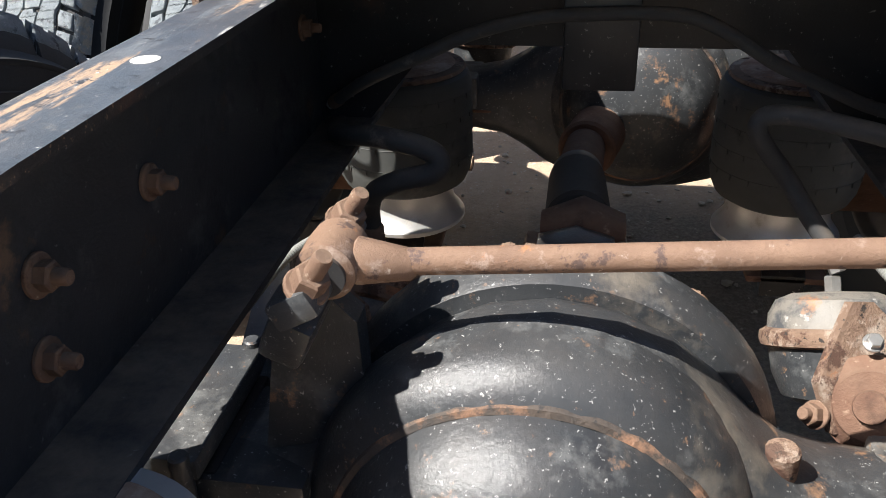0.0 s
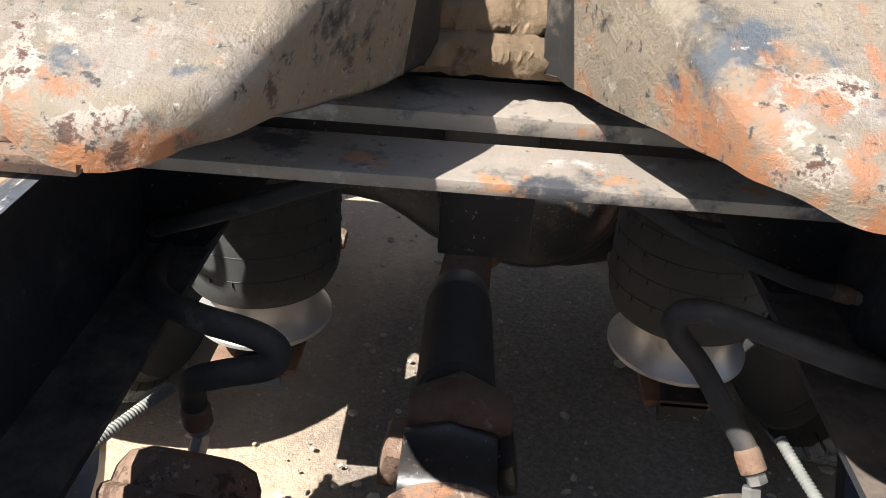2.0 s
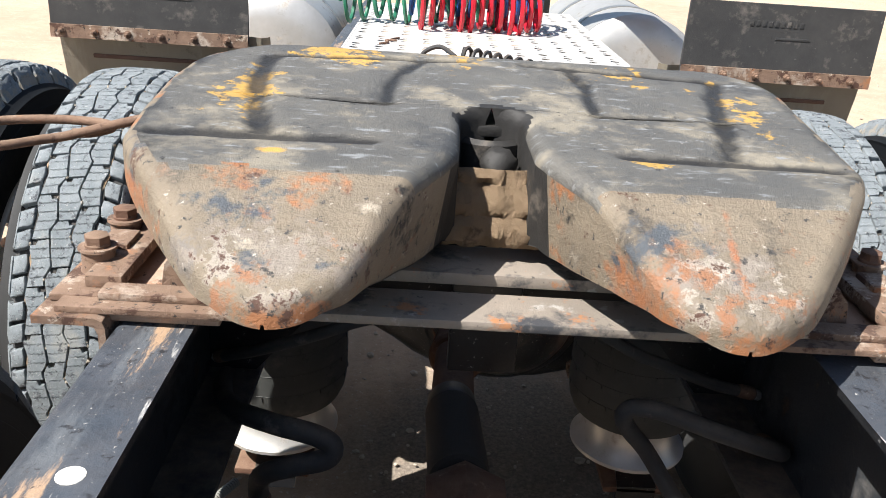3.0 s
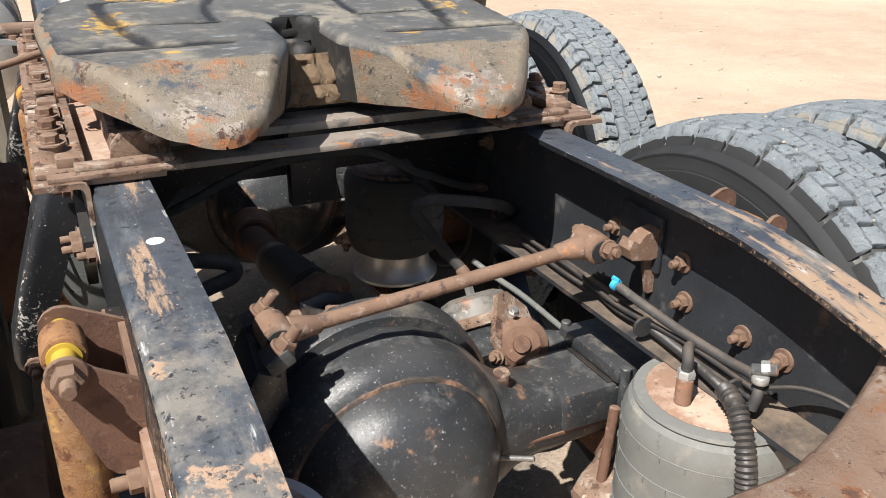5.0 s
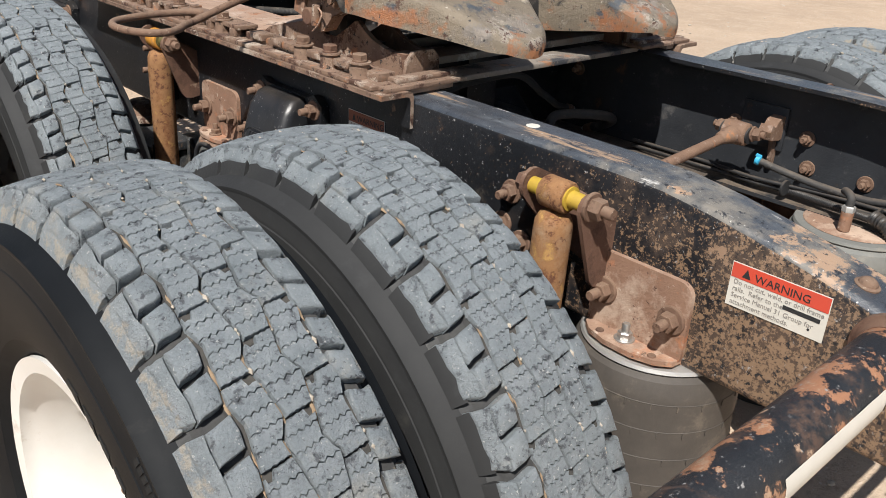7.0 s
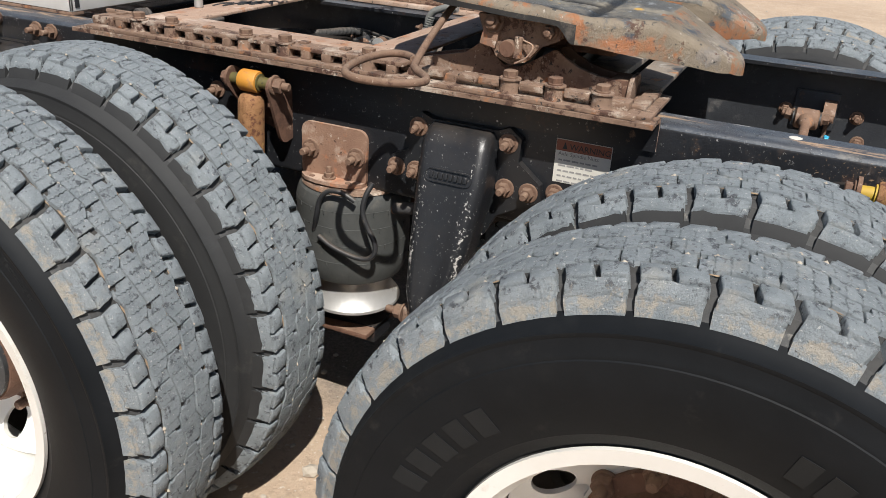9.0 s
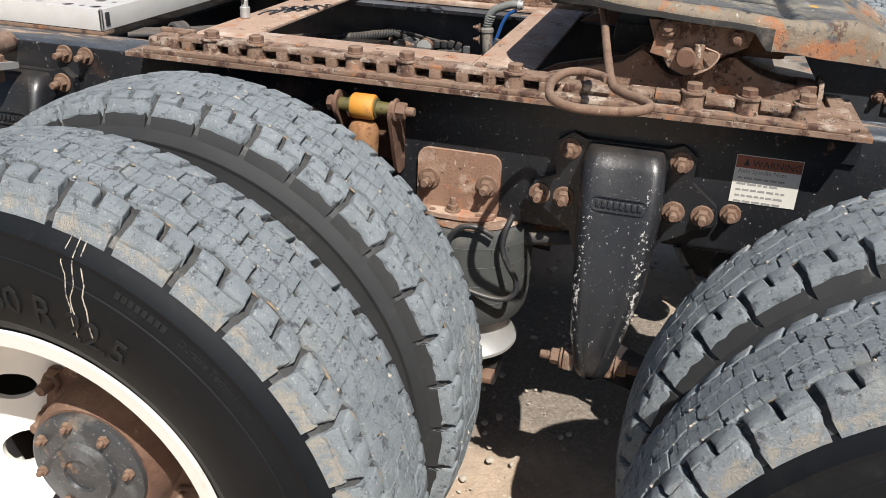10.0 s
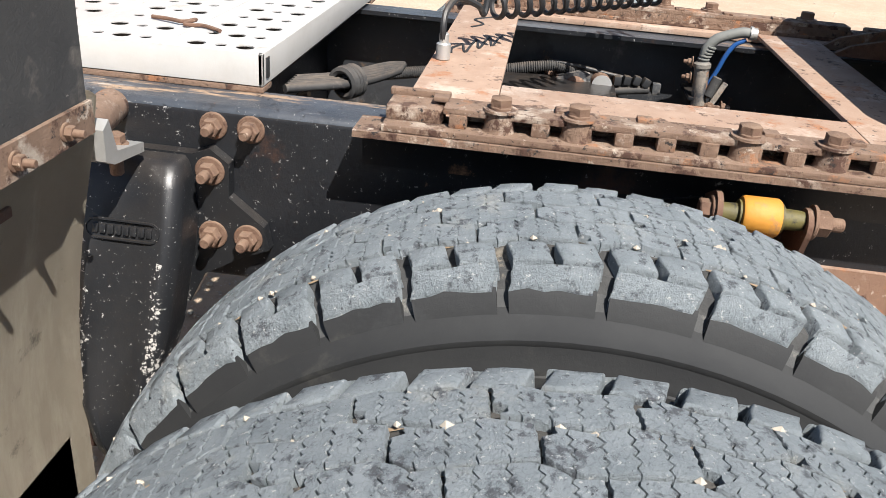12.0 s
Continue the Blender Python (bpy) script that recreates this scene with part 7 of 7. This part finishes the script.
def flap(s):
    f = thing("quarter_fender", (X(s, 0.8875), 1.07, 0.5), "black rubber quarter fender flap with a rusty bolted strip", "mud flap", "quarter fenders")
    x0, x1 = X(s, 0.628), X(s, 1.19)
    xa, xb = min(x0, x1), max(x0, x1)
    part("rubber_sheet", plate([(xa, 1.03), (xb, 1.03), (xb, 1.24), (xa, 1.24)], 0.012, xz(1.036), 0.003), FLAP, f, "scuffed black rubber sheet")
    part("clamp_strip", plate([(xa, 1.018), (xb, 1.018), (xb, 1.056), (xa, 1.056)], 0.006, xz(1.023), 0.001), RUST, f, "rusty clamp strip")
    for k in range(6):
        x = xa + (xb - xa) * (k + 0.35) / 6
        part("bolt", hexbolt((x, 1.017, 1.037), (0, -1, 0), 0.0085, 1.3, 0.9, 1.4), RUST_BOLT, f)
    bm = bmesh.new()
    rows = []
    for k in range(15):
        z = 1.05 - 0.86 * k / 14
        y = 1.043 + 0.066 * math.sin(math.pi / 2 * min(1.0, max(0.0, 1.03 - z) / 0.42))
        rows.append([bm.verts.new((xx, yy, z)) for xx, yy in ((X(s, 1.1775), y), (X(s, 0.6225), y), (X(s, 0.6125), y - 0.006), (X(s, 0.5925), y - 0.012), (X(s, 0.5775), y + 0.004), (X(s, 0.5725), y + 0.02))])
    for a, b in zip(rows, rows[1:]):
        for i in range(5):
            bm.faces.new((a[i], a[i + 1], b[i + 1], b[i]))
    bmesh.ops.solidify(bm, geom=bm.faces, thickness=0.006)
    part("panel", bm, FENDER, f, "dusty moulded lower panel", 60)
    part("slot", box((X(s, 0.9175), 1.055, 0.965), (0.34, 0.006, 0.012), 0.002), RUST_BROWN, f)
    for k in range(9):
        part("raised_bar", box((X(s, 0.8875) - 0.075 + 0.018 * k, 1.0238, 1.185), (0.011, 0.003, 0.016), 0.0006), FLAP, f)
    part("raised_bar", box((X(s, 0.8875) + 0.05, 1.0238, 1.145), (0.1, 0.003, 0.007), 0.0006), FLAP, f)
    post = thing("fender_mount", (X(s, WEB), 1.09, 0.95), "rusty fender mounting post with a grey clamp", "mount", "fender mounts")
    part("post", rod((X(s, WEB), 1.1, 0.985), (X(s, 0.5875), 1.07, 0.99), 0.024, 22, 0.004), RUST, post)
    part("clamp", plate([(X(s, 0.4875), 0.945), (X(s, 0.5675), 0.955), (X(s, 0.5875), 0.965), (X(s, 0.5875), 1.005), (X(s, 0.5725), 1.015), (X(s, 0.5575), 0.97), (X(s, 0.4875), 0.958)], 0.05, xz(1.08), 0.003), ALU, post)
    part("bolt", hexbolt((X(s, 0.5175), 1.055, 0.96), (0, 0, 1), 0.014, 1.3, 0.9, 0), RUST_BOLT, post)
    part("bolt_end", rod((X(s, 0.5175), 1.055, 0.955), (X(s, 0.5175), 1.055, 0.92), 0.009, 12), RUST_BOLT, post)


flap(-1)
flap(1)
for s in (-1, 1):
    tank = thing("fuel_tank", (X(s, 0.8075), 2.9, 0.42), "round bare aluminium fuel tank", "fuel tank", "fuel tanks")
    part("shell", lathe((X(s, 0.8075), 2.3, 0.74), (0, 1, 0), [(0, -0.02), (0.2, -0.012), (0.29, 0.0), (0.315, 0.025), (0.315, 1.2), (0.29, 1.22), (0, 1.23)], 48), ALU, tank)
    for y in (2.6, 3.1):
        part("bracket", box((X(s, 0.6), y + 0.025, 0.7), (0.36, 0.05, 0.06), 0.005), RUST_BROWN, tank)
        part("strap", lathe((X(s, 0.8075), y, 0.74), (0, 1, 0), [(0.316, 0), (0.32, 0.001), (0.32, 0.05), (0.316, 0.051)], 48), STEEL, tank)
pipe = thing("exhaust_pipe", (0.85, 2.2, 1.1), "thick scorched tan exhaust pipe with a rusty end", "exhaust pipe")
part("pipe", sweep([(0.4, 2.5, 1.22), (0.62, 2.3, 1.21), (0.8, 2.15, 1.205), (1.0, 2.05, 1.205)], 0.055, 20, 8), RUST, pipe)
part("end_band", lathe((0.97, 2.063, 1.205), (0.85, -0.45, 0), [(0.056, 0), (0.06, 0.004), (0.06, 0.04), (0.056, 0.044)], 24), RUST_BROWN, pipe)
bracket = thing("gearbox_rear", (0.3, 2.55, 0.8), "dark greasy gearbox end between the rails", "gearbox")
part("case", loft([(0.05, 2.6, 1.08, 0.15, 0.16), (0.2, 2.6, 1.1, 0.19, 0.19), (0.42, 2.6, 1.08, 0.15, 0.15)]), GREASE, bracket)

# ---- wiring and valves in the slide opening ----
line("corrugated_conduit", [(0.2, 1.0, 0.87), (0.34, 0.78, 0.878), (0.378, 0.66, 0.886), (0.388, 0.6, 0.891), (0.39, 0.53, 0.905), (0.392, 0.48, 0.912), (0.394, 0.42, 0.9), (0.394, 0.37, 0.888)], 0.0125, HOSE, "dusty corrugated conduit along the rail web", "conduit", 0.005, "wiring")
line("cable", [(0.39, 0.5, 0.922), (0.386, 0.44, 0.918), (0.384, 0.37, 0.908), (0.386, 0.31, 0.9)], 0.0045, PLASTIC, "thin black cable above the relay valve", "cable", 0.0, "wiring")
valve = thing("air_valve", (0.39, 0.42, 0.86), "dusty brown relay valve with wiring plugs", "valve")
part("body", plate([(0.486, 0.868), (0.478, 0.892), (0.43, 0.91), (0.405, 0.905), (0.398, 0.868), (0.41, 0.852), (0.475, 0.85)], 0.05, yz(0.365), 0.006), CROSS, valve, "dusty brown cast body")
part("cap", lathe((0.366, 0.435, 0.876), (-1, 0, 0), [(0.022, 0), (0.024, 0.004), (0.018, 0.01), (0.011, 0.012), (0.011, 0.018), (0, 0.018)], 20), RUST_BROWN, valve)
part("port", rod((0.4, 0.382, 0.888), (0.352, 0.378, 0.888), 0.022, 20, 0.004), RUST_BROWN, valve)
part("port_ring", lathe((0.355, 0.378, 0.888), (-1, 0, 0), [(0.014, 0), (0.022, 0.001), (0.022, 0.005), (0.014, 0.006)], 20), ALU, valve)
part("mount_bolt", hexbolt((0.405, 0.492, 0.895), (-1, 0, 0), 0.011, 1.4, 0.9, 0.8), RUST_BOLT, valve)
for q in range(4):
    part("plug", box((0.372 + 0.002 * (q % 2), 0.345 - 0.021 * q, 0.898 + 0.002 * (q % 3)), (0.02, 0.017, 0.02), 0.004, (8 * q, 0, 10)), PLASTIC, valve)
part("tube", rod((0.372, 0.36, 0.872), (0.374, 0.272, 0.884), 0.009, 14), HOSE, valve)
part("tube_end", box((0.374, 0.258, 0.888), (0.02, 0.018, 0.024), 0.003), CHAMBER, valve)
sensor = thing("height_valve", (0.3, 0.17, 0.895), "small height control valve with arching grey hose", "valve")
part("body", rod((0.3, 0.176, 0.880), (0.3, 0.184, 0.965), 0.0155, 18, 0.003), CROSS, sensor)
part("collar", lathe((0.3, 0.184, 0.961), (0, 0.05, 1), [(0.0, 0.0), (0.018, 0.0), (0.018, 0.008), (0.013, 0.012), (0.0, 0.012)], 18), CHAMBER, sensor)
part("hose", sweep([(0.3, 0.184, 0.970), (0.3, 0.182, 1.000), (0.3, 0.168, 1.020), (0.3, 0.148, 1.030), (0.3, 0.12, 1.039), (0.3, 0.1, 1.039)], 0.0105, 14), BAG, sensor)
for q in range(5):
    part("clamp_ring", lathe((0.3, 0.184 - 0.002 * q, 0.977 + 0.0065 * q), (0, -0.06 * q, 1), [(0.0106, 0), (0.0126, 0.0008), (0.0126, 0.0028), (0.0106, 0.0036)], 16), BAG, sensor)
part("tip", lathe((0.3, 0.104, 1.039), (0, -1, 0), [(0.0, 0.0), (0.014, 0.0), (0.014, 0.006), (0.0115, 0.007), (0.0115, 0.014), (0.0, 0.014)], 14), ALU, sensor)
part("blue_line", sweep([(0.3, 0.165, 0.925), (0.298, 0.152, 0.960), (0.298, 0.142, 0.990), (0.3, 0.128, 1.013), (0.3, 0.108, 1.025)], 0.0048, 8), BLUE, sensor)
part("plug", rod((0.29, 0.162, 0.903), (0.294, 0.148, 0.945), 0.0105, 12, 0.002), HOSE, sensor)
for at, d in (((0.3, 0.205, 0.970), (0, 1, 0)), ((0.3, 0.203, 0.938), (0, 1, 0)), ((0.3, 0.13, 0.883), (0, -1, 0)), ((0.292, 0.155, 0.880), (-1, 0, 0))):
    part("fitting", hexbolt(at, d, 0.008, 1.5, 1.0, 1.0), RUST_BOLT, sensor)
part("arm", box((0.296, 0.142, 0.907), (0.006, 0.012, 0.06), 0.002, (24, 0, 0)), CROSS, sensor)
part("arm", box((0.296, 0.15, 0.880), (0.01, 0.08, 0.01), 0.002), RUST, sensor)
part("bracket", box((0.35, 0.185, 0.895), (0.12, 0.03, 0.008), 0.002), PAINT, sensor)
for k in range(6):
    line("cable", [(-0.28 + 0.012 * k, 0.9, 0.99), (-0.2 + 0.01 * k, 0.82 + 0.004 * k, 0.985), (-0.08 + 0.02 * k, 0.8, 0.965), (0.05 + 0.01 * k, 0.78, 0.95)], 0.007, HOSE, "dusty grey cable bundled ahead of the slide", "cable", 0.0, "wiring")
solo("cable_wrap", helix((-0.2, 0.83, 0.985), (-0.17, 0.815, 0.985), 0.022, 4, 0.006), HOSE, "twisted wrap round the cable bundle", "cable wrap", (-0.19, 0.82, 0.96))
line("air_line", [(-0.5, 0.07, 0.64), (-0.512, 0.056, 0.68), (-0.513, 0.046, 0.722), (-0.512, 0.026, 0.745), (-0.51, 0.0, 0.75), (-0.506, -0.022, 0.742), (-0.502, -0.038, 0.732)], 0.006, PLASTIC, "black air line hooked over the air spring bag", "air line")
line("air_line", [(-0.48, -0.07, 0.775), (-0.495, -0.06, 0.745), (-0.5, -0.057, 0.71), (-0.5, -0.07, 0.675), (-0.5, -0.088, 0.645), (-0.502, -0.09, 0.618), (-0.506, -0.072, 0.601), (-0.512, -0.035, 0.602), (-0.516, 0.014, 0.616), (-0.512, 0.05, 0.632)], 0.006, PLASTIC, "black air line looping beside the air spring bag", "air line")
